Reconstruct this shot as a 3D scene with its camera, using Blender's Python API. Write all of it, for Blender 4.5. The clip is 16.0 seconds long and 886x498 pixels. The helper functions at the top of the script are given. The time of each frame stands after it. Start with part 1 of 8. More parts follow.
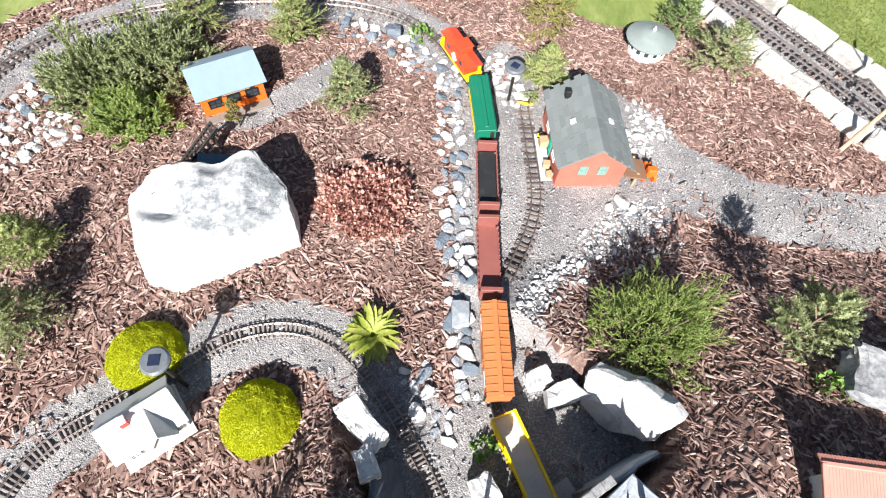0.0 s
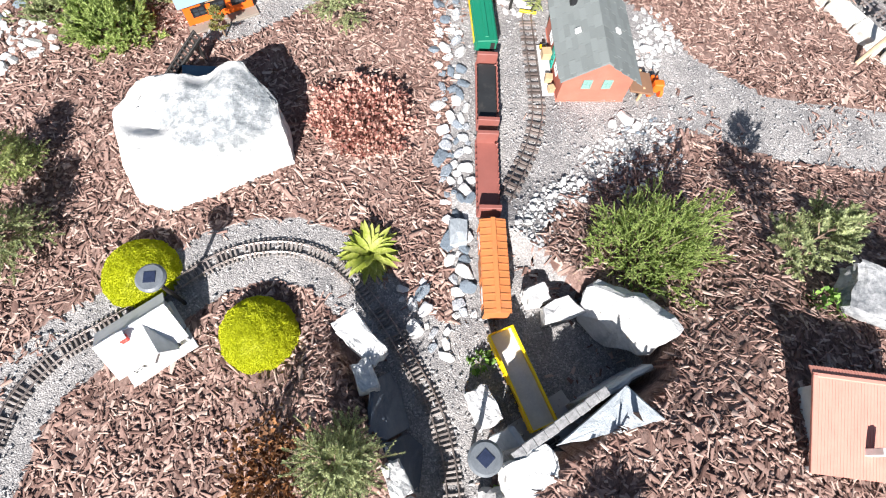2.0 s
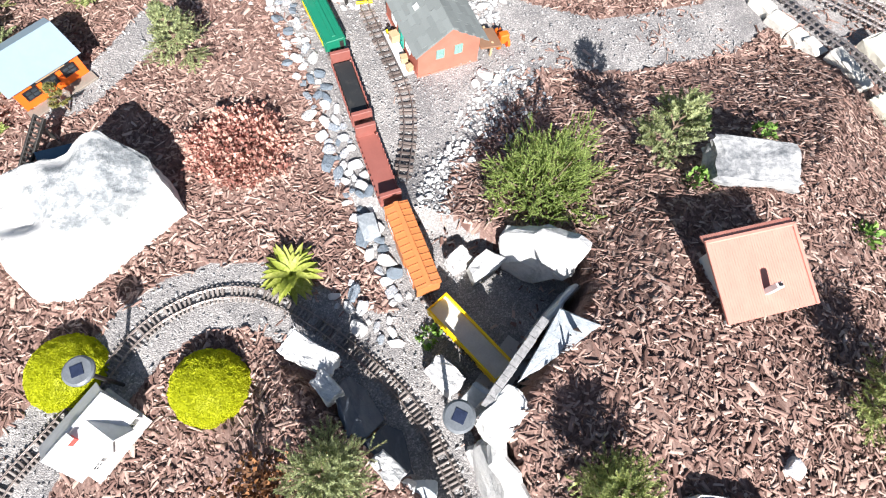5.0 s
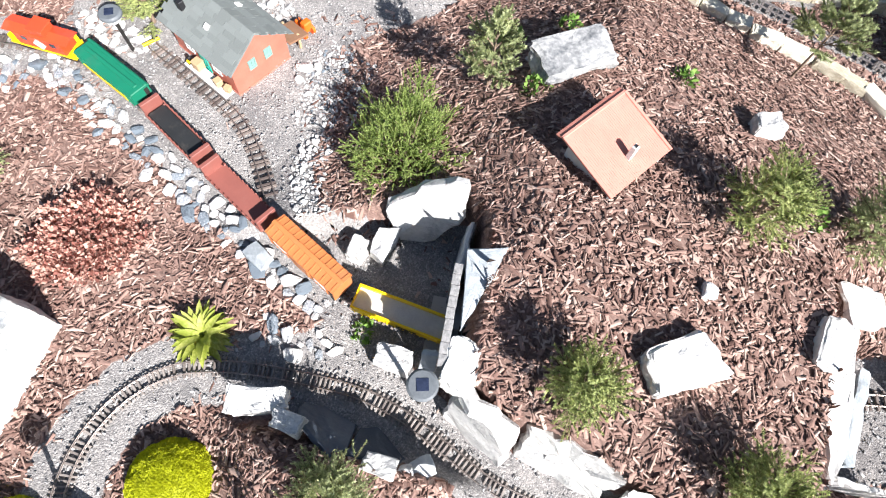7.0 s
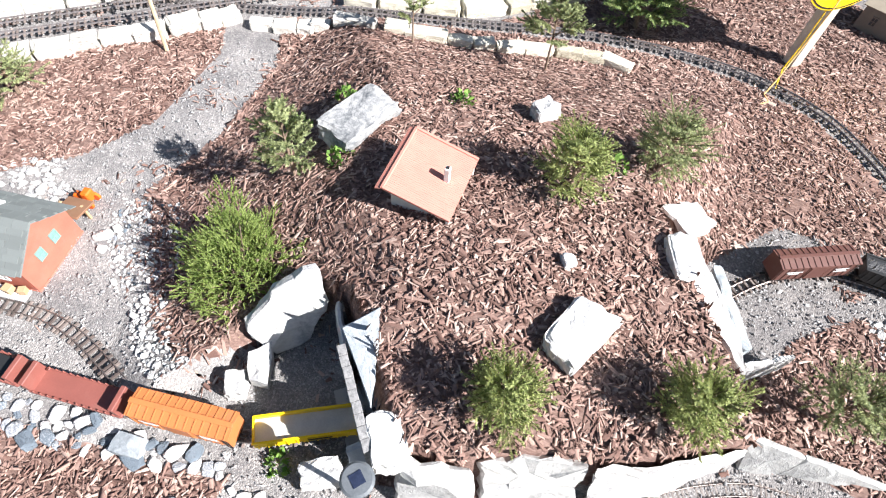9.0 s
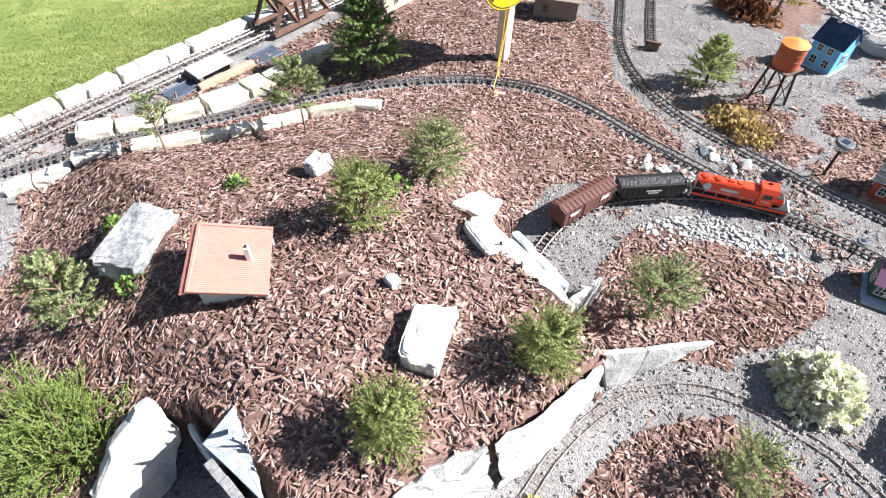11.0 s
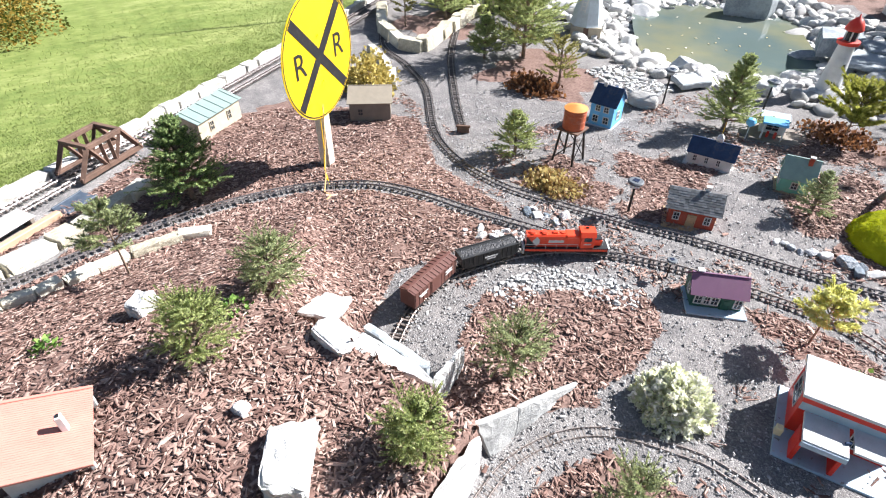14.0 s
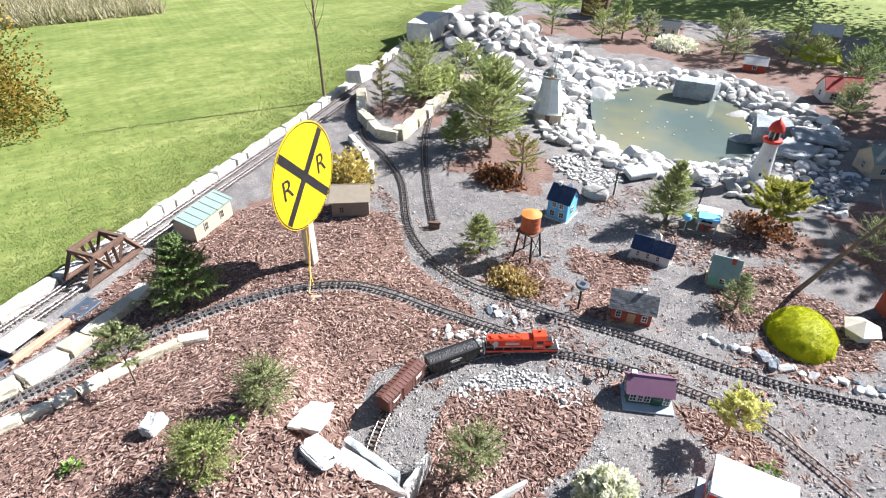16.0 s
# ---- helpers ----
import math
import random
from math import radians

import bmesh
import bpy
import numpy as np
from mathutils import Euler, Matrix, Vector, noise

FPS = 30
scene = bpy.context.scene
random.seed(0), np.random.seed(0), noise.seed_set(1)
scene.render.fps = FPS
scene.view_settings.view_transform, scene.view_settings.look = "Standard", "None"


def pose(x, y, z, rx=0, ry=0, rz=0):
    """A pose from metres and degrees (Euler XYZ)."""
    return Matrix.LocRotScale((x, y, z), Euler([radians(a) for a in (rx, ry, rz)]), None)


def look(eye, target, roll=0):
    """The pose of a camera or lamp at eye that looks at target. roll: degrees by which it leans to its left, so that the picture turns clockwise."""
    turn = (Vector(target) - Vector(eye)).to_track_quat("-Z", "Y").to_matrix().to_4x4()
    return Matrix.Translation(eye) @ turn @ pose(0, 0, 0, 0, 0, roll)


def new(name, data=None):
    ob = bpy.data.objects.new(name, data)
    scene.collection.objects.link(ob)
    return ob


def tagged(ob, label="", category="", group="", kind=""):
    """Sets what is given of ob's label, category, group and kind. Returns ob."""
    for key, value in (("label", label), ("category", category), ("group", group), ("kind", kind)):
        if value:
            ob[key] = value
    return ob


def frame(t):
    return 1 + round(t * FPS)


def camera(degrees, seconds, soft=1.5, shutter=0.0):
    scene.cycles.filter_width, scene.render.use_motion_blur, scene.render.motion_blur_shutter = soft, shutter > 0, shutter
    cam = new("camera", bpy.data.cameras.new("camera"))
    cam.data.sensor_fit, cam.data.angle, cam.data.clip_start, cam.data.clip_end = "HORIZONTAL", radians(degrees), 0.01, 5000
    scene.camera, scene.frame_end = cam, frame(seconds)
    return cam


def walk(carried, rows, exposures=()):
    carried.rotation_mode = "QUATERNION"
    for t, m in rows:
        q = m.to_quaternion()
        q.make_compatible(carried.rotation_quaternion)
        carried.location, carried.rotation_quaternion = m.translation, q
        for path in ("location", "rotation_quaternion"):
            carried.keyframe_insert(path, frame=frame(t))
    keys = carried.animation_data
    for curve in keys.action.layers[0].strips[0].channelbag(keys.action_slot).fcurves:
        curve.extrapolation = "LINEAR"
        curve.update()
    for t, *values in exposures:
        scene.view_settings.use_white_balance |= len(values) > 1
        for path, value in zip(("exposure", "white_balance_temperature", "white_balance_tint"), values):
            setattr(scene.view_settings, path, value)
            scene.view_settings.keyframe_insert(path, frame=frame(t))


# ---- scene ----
cam = camera(77.3, 16.0, soft=1.15)
PATH = [
    (0, (-0.037, -0.936, 2.34), (-0.039, 0.046, 0.598), 5.5),
    (0.5, (-0.03, -0.949, 2.348), (-0.025, -0.044, 0.564), 5.9),
    (1, (-0.039, -0.947, 2.341), (-0.013, -0.163, 0.501), 7.3),
    (1.5, (-0.036, -0.952, 2.322), (-0.006, -0.192, 0.473), 7.6),
    (2, (-0.034, -0.952, 2.284), (-0.001, -0.205, 0.428), 7.9),
    (2.5, (-0.032, -0.954, 2.251), (0.003, -0.212, 0.394), 8.1),
    (3, (-0.029, -0.951, 2.236), (0.011, -0.214, 0.378), 8.1),
    (3.5, (-0.023, -0.952, 2.22), (0.055, -0.221, 0.36), 8.4),
    (4, (-0.006, -0.965, 2.23), (0.133, -0.24, 0.372), 8.5),
    (4.2, (0.002, -0.978, 2.255), (0.169, -0.253, 0.399), 8.1),
    (6.3, (-0.047, -1.057, 2.414), (0.478, -0.483, 0.571), 10.1),
    (6.5, (-0.045, -1.038, 2.404), (0.499, -0.51, 0.554), 10.7),
    (7, (-0.04, -1.066, 2.357), (0.556, -0.59, 0.508), 9.9),
    (7.5, (-0.038, -1.087, 2.336), (0.614, -0.668, 0.493), 8.8),
    (8, (-0.052, -1.112, 2.308), (0.778, -0.671, 0.543), 6.7),
    (8.2, (-0.053, -1.125, 2.289), (0.858, -0.679, 0.565), 5.9),
    (10.3, (-0.146, -1.221, 2.316), (1.043, -1.275, 0.708), 2.7),
    (10.5, (-0.165, -1.235, 2.298), (1.064, -1.345, 0.725), 2.4),
    (11, (-0.197, -1.27, 2.304), (1.076, -1.533, 0.784), 1.7),
    (11.5, (-0.219, -1.301, 2.317), (1.073, -1.726, 0.851), 1.4),
    (12, (-0.237, -1.329, 2.307), (1.051, -1.886, 0.882), 0.9),
    (12.5, (-0.245, -1.349, 2.303), (1.032, -1.978, 0.899), 0.8),
    (13, (-0.253, -1.365, 2.289), (1.035, -2.05, 0.921), 0.8),
    (13.5, (-0.256, -1.387, 2.287), (1.075, -2.113, 0.983), 0.8),
    (14, (-0.254, -1.41, 2.287), (1.099, -2.162, 1.021), 0.7),
    (14.5, (-0.263, -1.424, 2.376), (1.092, -2.196, 1.124), 0.8),
    (15, (-0.301, -1.425, 2.565), (1.078, -2.23, 1.36), 0.9),
    (15.5, (-0.358, -1.445, 2.791), (1.036, -2.268, 1.617), 0.7),
    (16, (-0.399, -1.443, 3.008), (0.995, -2.282, 1.844), 0.9),
]
walk(cam, [(t, look(e, a, r)) for t, e, a, r in PATH], [(0, 1.20, 6500, 10), (3, 1.31, 6490, 10), (8, 1.36, 6450, 10), (12, 1.43, 6350, 10), (14.5, 1.45, 6330, 10), (16, 1.36, 6330, 10)])

# ---- light ----
SUN_EL, SUN_AZ = 38.0, 188.0          # degrees above the ground; compass of the sun, from +y over +x
world = bpy.data.worlds.new("sky")
scene.world = world
world.use_nodes = True
wn = world.node_tree
sky = wn.nodes.new("ShaderNodeTexSky")
sky.sky_type, sky.sun_disc = "NISHITA", False
sky.sun_elevation, sky.sun_rotation = radians(SUN_EL), radians(SUN_AZ)
wn.links.new(sky.outputs[0], wn.nodes["Background"].inputs[0])
wn.nodes["Background"].inputs[1].default_value = 0.046
sun = new("sun", bpy.data.lights.new("sun", "SUN"))
sun.data.energy, sun.data.angle, sun.data.color = 5.5, radians(0.55), (1.0, 0.97, 0.955)
ca, ce = radians(SUN_AZ), radians(SUN_EL)
sun.matrix_world = look((8 * math.sin(ca) * math.cos(ce), 8 * math.cos(ca) * math.cos(ce), 8 * math.sin(ce)), (0, 0, 0))
scene.view_settings.exposure = 1.42


# ---- materials ----
def ramp(nt, fac, stops):
    r = nt.nodes.new("ShaderNodeValToRGB")
    while len(r.color_ramp.elements) < len(stops):
        r.color_ramp.elements.new(0.5)
    for e, (p, c) in zip(r.color_ramp.elements, stops):
        e.position, e.color = p, (*c, 1)
    nt.links.new(fac, r.inputs[0])
    return r.outputs[0]


def mathn(nt, op, a, b, clamp=False):
    n = nt.nodes.new("ShaderNodeMath")
    n.operation, n.use_clamp = op, clamp
    for i, v in enumerate((a, b)):
        if isinstance(v, (int, float)):
            n.inputs[i].default_value = v
        else:
            nt.links.new(v, n.inputs[i])
    return n.outputs[0]


def mixc(nt, fac, a, b, mode="MIX"):
    n = nt.nodes.new("ShaderNodeMix")
    n.data_type, n.blend_type = "RGBA", mode
    for i, v in ((0, fac), (6, a), (7, b)):
        if isinstance(v, (int, float)):
            n.inputs[i].default_value = v
        elif isinstance(v, tuple):
            n.inputs[i].default_value = (*v, 1)
        else:
            nt.links.new(v, n.inputs[i])
    return n.outputs[2]


def noise_n(nt, vec, scale, detail=4, rough=0.55):
    n = nt.nodes.new("ShaderNodeTexNoise")
    n.inputs["Scale"].default_value, n.inputs["Detail"].default_value, n.inputs["Roughness"].default_value = scale, detail, rough
    nt.links.new(vec, n.inputs["Vector"])
    return n.outputs["Fac"]


def bump_n(nt, height, strength, distance, normal=None):
    n = nt.nodes.new("ShaderNodeBump")
    n.inputs["Strength"].default_value, n.inputs["Distance"].default_value = strength, distance
    nt.links.new(height, n.inputs["Height"])
    if normal is not None:
        nt.links.new(normal, n.inputs["Normal"])
    return n.outputs[0]


def shader(name):
    m = bpy.data.materials.new(name)
    m.use_nodes = True
    nt = m.node_tree
    return m, nt, nt.nodes["Principled BSDF"], nt.nodes.new("ShaderNodeTexCoord").outputs["Object"]


def mat(name, a, b, rough=0.7, big=9.0, fine=120.0, bump=0.3, dist=0.002, metal=0.0, obj=0.0, island=0.0, dirt=None, spec=0.4, trans=0.0):
    """Colours a to b over a broad and a fine grain, with relief, optional change from piece to piece and dirt."""
    m, nt, bs, co = shader(name)
    n1, n2 = noise_n(nt, co, big, 5), noise_n(nt, co, fine, 3, 0.6)
    f = mathn(nt, "ADD", mathn(nt, "MULTIPLY", n1, 0.65), mathn(nt, "MULTIPLY", n2, 0.35))
    if obj:
        r = nt.nodes.new("ShaderNodeObjectInfo").outputs["Random"]
        f = mathn(nt, "ADD", f, mathn(nt, "MULTIPLY", mathn(nt, "SUBTRACT", r, 0.5), obj))
    if island:
        r = nt.nodes.new("ShaderNodeNewGeometry").outputs["Random Per Island"]
        f = mathn(nt, "ADD", f, mathn(nt, "MULTIPLY", mathn(nt, "SUBTRACT", r, 0.5), island))
    c = ramp(nt, f, [(0.3, a), (0.7, b)])
    if dirt:
        k = ramp(nt, noise_n(nt, co, big * 0.7, 6, 0.7), [(0.52, (0, 0, 0)), (0.68, (1, 1, 1))])
        c = mixc(nt, mathn(nt, "MULTIPLY", k, dirt[1]), c, dirt[0])
    nt.links.new(c, bs.inputs["Base Color"])
    bs.inputs["Roughness"].default_value, bs.inputs["Metallic"].default_value = rough, metal
    bs.inputs["Specular IOR Level"].default_value = spec
    if trans:
        t = nt.nodes.new("ShaderNodeBsdfTranslucent")
        nt.links.new(c, t.inputs[0])
        mx = nt.nodes.new("ShaderNodeMixShader")
        mx.inputs[0].default_value = trans
        nt.links.new(bs.outputs[0], mx.inputs[1])
        nt.links.new(t.outputs[0], mx.inputs[2])
        nt.links.new(mx.outputs[0], nt.nodes["Material Output"].inputs[0])
    if bump:
        nt.links.new(bump_n(nt, f, bump, dist), bs.inputs["Normal"])
    return m


def stone_mat(name, a, b, c, scale=6.0, obj=0.35, dirt=((0.16, 0.13, 0.1), 0.3)):
    """Quarried rock: mottled in three tones, rough, pitted."""
    m, nt, bs, co = shader(name)
    n1, n2, n3 = noise_n(nt, co, scale, 8, 0.65), noise_n(nt, co, scale * 7, 6, 0.7), noise_n(nt, co, 220, 3)
    f = mathn(nt, "ADD", mathn(nt, "MULTIPLY", n1, 0.6), mathn(nt, "MULTIPLY", n2, 0.4))
    r = nt.nodes.new("ShaderNodeObjectInfo").outputs["Random"]
    f = mathn(nt, "ADD", f, mathn(nt, "MULTIPLY", mathn(nt, "SUBTRACT", r, 0.5), obj))
    col = ramp(nt, f, [(0.36, c), (0.47, b), (0.6, a)])
    k = ramp(nt, noise_n(nt, co, scale * 0.8, 7, 0.75), [(0.56, (0, 0, 0)), (0.72, (1, 1, 1))])
    col = mixc(nt, mathn(nt, "MULTIPLY", k, dirt[1]), col, dirt[0])
    nt.links.new(col, bs.inputs["Base Color"])
    bs.inputs["Roughness"].default_value, bs.inputs["Specular IOR Level"].default_value = 0.85, 0.25
    h = mathn(nt, "ADD", mathn(nt, "MULTIPLY", n2, 1.0), mathn(nt, "MULTIPLY", n3, 0.35))
    nt.links.new(bump_n(nt, h, 0.55, 0.012), bs.inputs["Normal"])
    return m


def ground_mat():
    """Bark mulch, crushed stone and lawn on one sheet; the mesh's colour layer says which lies where."""
    m, nt, bs, co = shader("ground_cover")
    at = nt.nodes.new("ShaderNodeVertexColor")
    at.layer_name = "cover"
    sep = nt.nodes.new("ShaderNodeSeparateColor")
    nt.links.new(at.outputs[0], sep.inputs[0])
    edge = mathn(nt, "MULTIPLY", mathn(nt, "SUBTRACT", noise_n(nt, co, 22, 5, 0.7), 0.5), 0.9)

    def where(ch):
        s = nt.nodes.new("ShaderNodeMapRange")
        s.interpolation_type = "SMOOTHSTEP"
        s.inputs["From Min"].default_value, s.inputs["From Max"].default_value = 0.42, 0.58
        nt.links.new(mathn(nt, "ADD", sep.outputs[ch], edge), s.inputs["Value"])
        return s.outputs[0]

    gravel, grass = where(0), where(1)
    # crushed stone: cells of about a centimetre in greys, some pale, some dark
    vor = nt.nodes.new("ShaderNodeTexVoronoi")
    vor.inputs["Scale"].default_value = 180
    nt.links.new(co, vor.inputs["Vector"])
    hsv = nt.nodes.new("ShaderNodeSeparateColor")
    nt.links.new(vor.outputs["Color"], hsv.inputs[0])
    stone = ramp(nt, hsv.outputs[0], [(0.05, (0.195, 0.194, 0.198)), (0.45, (0.26, 0.257, 0.259)), (0.8, (0.33, 0.323, 0.320)), (1.0, (0.47, 0.462, 0.458))])
    dust = ramp(nt, noise_n(nt, co, 5, 6, 0.65), [(0.38, (0.70, 0.68, 0.67)), (0.62, (1.05, 1.01, 0.97))])
    stone = mixc(nt, 1.0, stone, dust, "MULTIPLY")
    stone = mixc(nt, sep.outputs[2], stone, mixc(nt, 1.0, stone, (0.80, 0.79, 0.79), "MULTIPLY"))
    # bark under the chips, somewhat darker than they are
    mp = nt.nodes.new("ShaderNodeMapping")
    mp.inputs["Scale"].default_value = (1, 0.35, 1)
    mp.inputs["Rotation"].default_value = (0, 0, 0.6)
    nt.links.new(co, mp.inputs["Vector"])
    bark = ramp(nt, noise_n(nt, mp.outputs[0], 75, 6, 0.75), [(0.35, (0.095, 0.060, 0.050)), (0.52, (0.19, 0.122, 0.102)), (0.68, (0.30, 0.205, 0.172))])
    # lawn
    gm = nt.nodes.new("ShaderNodeMapping")
    gm.inputs["Rotation"].default_value, gm.inputs["Scale"].default_value = (0, 0, 0.86), (1, 0.4, 1)
    nt.links.new(co, gm.inputs["Vector"])
    g1, g2 = noise_n(nt, gm.outputs[0], 1.7, 6, 0.65), noise_n(nt, gm.outputs[0], 13, 6, 0.7)
    gf = mathn(nt, "ADD", mathn(nt, "MULTIPLY", g1, 0.5), mathn(nt, "MULTIPLY", g2, 0.5))
    turf = ramp(nt, gf, [(0.37, (0.105, 0.15, 0.036)), (0.5, (0.165, 0.205, 0.056)), (0.62, (0.255, 0.285, 0.10))])
    col = mixc(nt, grass, mixc(nt, gravel, bark, stone), turf)
    nt.links.new(col, bs.inputs["Base Color"])
    bs.inputs["Roughness"].default_value, bs.inputs["Specular IOR Level"].default_value = 0.9, 0.2
    hgt = mixc(nt, grass, mixc(nt, gravel, noise_n(nt, mp.outputs[0], 75, 6, 0.75), mathn(nt, "SUBTRACT", 1.0, mathn(nt, "MULTIPLY", vor.outputs["Distance"], 1.2))), g2)
    nt.links.new(bump_n(nt, hgt, 0.6, 0.006), bs.inputs["Normal"])
    return m


def boulder_mat():
    """White limestone with a crystalline grey weathered crown and a few dark pits."""
    m, nt, bs, co = shader("boulder_limestone")
    n1, n2, n3 = noise_n(nt, co, 9, 8, 0.7), noise_n(nt, co, 30, 7, 0.75), noise_n(nt, co, 200, 3)
    f = mathn(nt, "ADD", mathn(nt, "MULTIPLY", n1, 0.45), mathn(nt, "MULTIPLY", n2, 0.55))
    white = ramp(nt, f, [(0.36, (0.52, 0.51, 0.485)), (0.55, (0.66, 0.65, 0.625))])
    grey = ramp(nt, f, [(0.40, (0.15, 0.165, 0.175)), (0.49, (0.27, 0.285, 0.29)), (0.56, (0.50, 0.505, 0.50))])
    mp = nt.nodes.new("ShaderNodeMapping")
    mp.inputs["Location"].default_value, mp.inputs["Scale"].default_value = (-0.16, -0.34, -0.72), (3.0, 4.6, 3.2)
    nt.links.new(co, mp.inputs["Vector"])
    ln = nt.nodes.new("ShaderNodeVectorMath")
    ln.operation = "LENGTH"
    nt.links.new(mp.outputs[0], ln.inputs[0])
    d = mathn(nt, "ADD", ln.outputs["Value"], mathn(nt, "MULTIPLY", mathn(nt, "SUBTRACT", noise_n(nt, co, 7, 6, 0.7), 0.5), 1.6))
    crown = ramp(nt, d, [(0.75, (1, 1, 1)), (1.0, (0, 0, 0))])
    col = mixc(nt, crown, white, grey)
    pits = ramp(nt, noise_n(nt, co, 16, 4, 0.6), [(0.655, (0, 0, 0)), (0.69, (1, 1, 1))])
    col = mixc(nt, mathn(nt, "MULTIPLY", pits, 0.6), col, (0.16, 0.16, 0.16))
    nt.links.new(col, bs.inputs["Base Color"])
    bs.inputs["Roughness"].default_value, bs.inputs["Specular IOR Level"].default_value = 0.85, 0.25
    nt.links.new(bump_n(nt, mathn(nt, "ADD", n2, mathn(nt, "MULTIPLY", n3, 0.4)), 0.6, 0.012), bs.inputs["Normal"])
    return m


GROUND = ground_mat()


def chip_mat():
    """Split bark: every chip its own tone from near black over reddish brown to weathered pale grey-tan, with long fibres."""
    m, nt, bs, co = shader("bark_chip")
    r = nt.nodes.new("ShaderNodeNewGeometry").outputs["Random Per Island"]
    f = mathn(nt, "ADD", r, mathn(nt, "MULTIPLY", mathn(nt, "SUBTRACT", noise_n(nt, co, 190, 4, 0.65), 0.5), 0.45))
    f = mathn(nt, "ADD", f, mathn(nt, "MULTIPLY", mathn(nt, "SUBTRACT", noise_n(nt, co, 2.4, 4, 0.6), 0.5), 0.5))
    c = ramp(nt, f, [(0.05, (0.105, 0.060, 0.049)), (0.32, (0.19, 0.114, 0.094)), (0.58, (0.275, 0.177, 0.147)), (0.80, (0.355, 0.243, 0.202)), (0.98, (0.47, 0.355, 0.302))])
    nt.links.new(c, bs.inputs["Base Color"])
    bs.inputs["Roughness"].default_value, bs.inputs["Specular IOR Level"].default_value = 0.88, 0.2
    nt.links.new(bump_n(nt, noise_n(nt, co, 320, 3), 0.5, 0.002), bs.inputs["Normal"])
    return m


CHIP = chip_mat()
PEBBLE = mat("crushed_stone", (0.225, 0.223, 0.226), (0.42, 0.412, 0.408), 0.85, 25, 300, 0.3, 0.002, island=0.8)
WHITE_STONE = stone_mat("white_limestone", (0.66, 0.65, 0.63), (0.55, 0.545, 0.53), (0.36, 0.36, 0.36), 7, 0.2, ((0.46, 0.43, 0.38), 0.3))
BOULDER = boulder_mat()
GREY_STONE = stone_mat("grey_slate", (0.42, 0.45, 0.47), (0.33, 0.36, 0.38), (0.22, 0.245, 0.265), 5, 0.25)
DULL_STONE = stone_mat("dull_grey_slab", (0.43, 0.43, 0.42), (0.36, 0.36, 0.35), (0.27, 0.27, 0.265), 5, 0.2)
# Dark slate; the shade on it is also put into this blue-black colour.
SHADED_SLATE = stone_mat("shaded_slate", (0.115, 0.135, 0.165), (0.085, 0.102, 0.13), (0.055, 0.067, 0.088), 4, 0.4, ((0.14, 0.145, 0.15), 0.25))
COBBLE = stone_mat("cobble", (0.64, 0.63, 0.61), (0.42, 0.43, 0.45), (0.16, 0.195, 0.23), 9, 0.6)
POND_ROCK = stone_mat("pond_rock", (0.74, 0.715, 0.68), (0.60, 0.58, 0.55), (0.36, 0.35, 0.335), 8, 0.6)
CREAM_BLOCK = stone_mat("cream_block", (0.68, 0.64, 0.54), (0.58, 0.54, 0.43), (0.42, 0.38, 0.29), 7, 0.3, ((0.40, 0.36, 0.28), 0.3))
RAIL = mat("rail_steel", (0.22, 0.18, 0.165), (0.46, 0.40, 0.37), 0.42, 14, 200, 0.2, 0.0006, 0.85)
RAIL_DARK = mat("rail_oxidised", (0.16, 0.145, 0.145), (0.38, 0.345, 0.34), 0.36, 14, 200, 0.2, 0.0006, 0.6)
TIE = mat("tie_plastic", (0.075, 0.058, 0.052), (0.20, 0.165, 0.148), 0.8, 60, 300, 0.4, 0.001, obj=0.5)
TIE_DUSTY = mat("tie_dusty", (0.13, 0.11, 0.10), (0.28, 0.25, 0.23), 0.85, 60, 300, 0.4, 0.001, obj=0.4)
TIE_DARK = mat("tie_black", (0.055, 0.048, 0.046), (0.155, 0.135, 0.127), 0.75, 60, 300, 0.4, 0.001, obj=0.4)


# ---- building helpers ----
def rng(seed):
    return np.random.default_rng(seed)


def mesh_of(name, bm, material, smooth=False):
    me = bpy.data.meshes.new(name)
    bm.to_mesh(me)
    bm.free()
    me.materials.append(material)
    if smooth:
        me.polygons.foreach_set("use_smooth", [True] * len(me.polygons))
    return me


def part(name, bm, material, parent, label="", smooth=False):
    """Links a bmesh (or a finished mesh) as one part under a thing."""
    me = bm if isinstance(bm, bpy.types.Mesh) else mesh_of(name, bm, material, smooth)
    ob = new(name, me)
    ob.parent = parent
    return tagged(ob, label)


def thing(name, m, label, category, group="", kind=""):
    ob = new(name)
    ob.empty_display_size = 0.05
    ob.matrix_world = m
    return tagged(ob, label, category, group, kind)


def solid(name, bm, material, m, label, category, group="", kind="", smooth=False):
    ob = new(name, mesh_of(name, bm, material, smooth))
    ob.matrix_world = m
    return tagged(ob, label, category, group, kind)


def box(sx, sy, sz, at=(0, 0, 0), bev=0.0, rot=(0, 0, 0), bm=None):
    """A block centred at 'at', edges taken off by bev."""
    b = bm or bmesh.new()
    m = pose(*at, *rot) @ Matrix.Diagonal((sx, sy, sz, 1))
    vs = bmesh.ops.create_cube(b, size=1, matrix=m)["verts"]
    if bev:
        es = list({e for v in vs for e in v.link_edges})
        bmesh.ops.bevel(b, geom=es, offset=bev, segments=1, affect="EDGES")
    return b


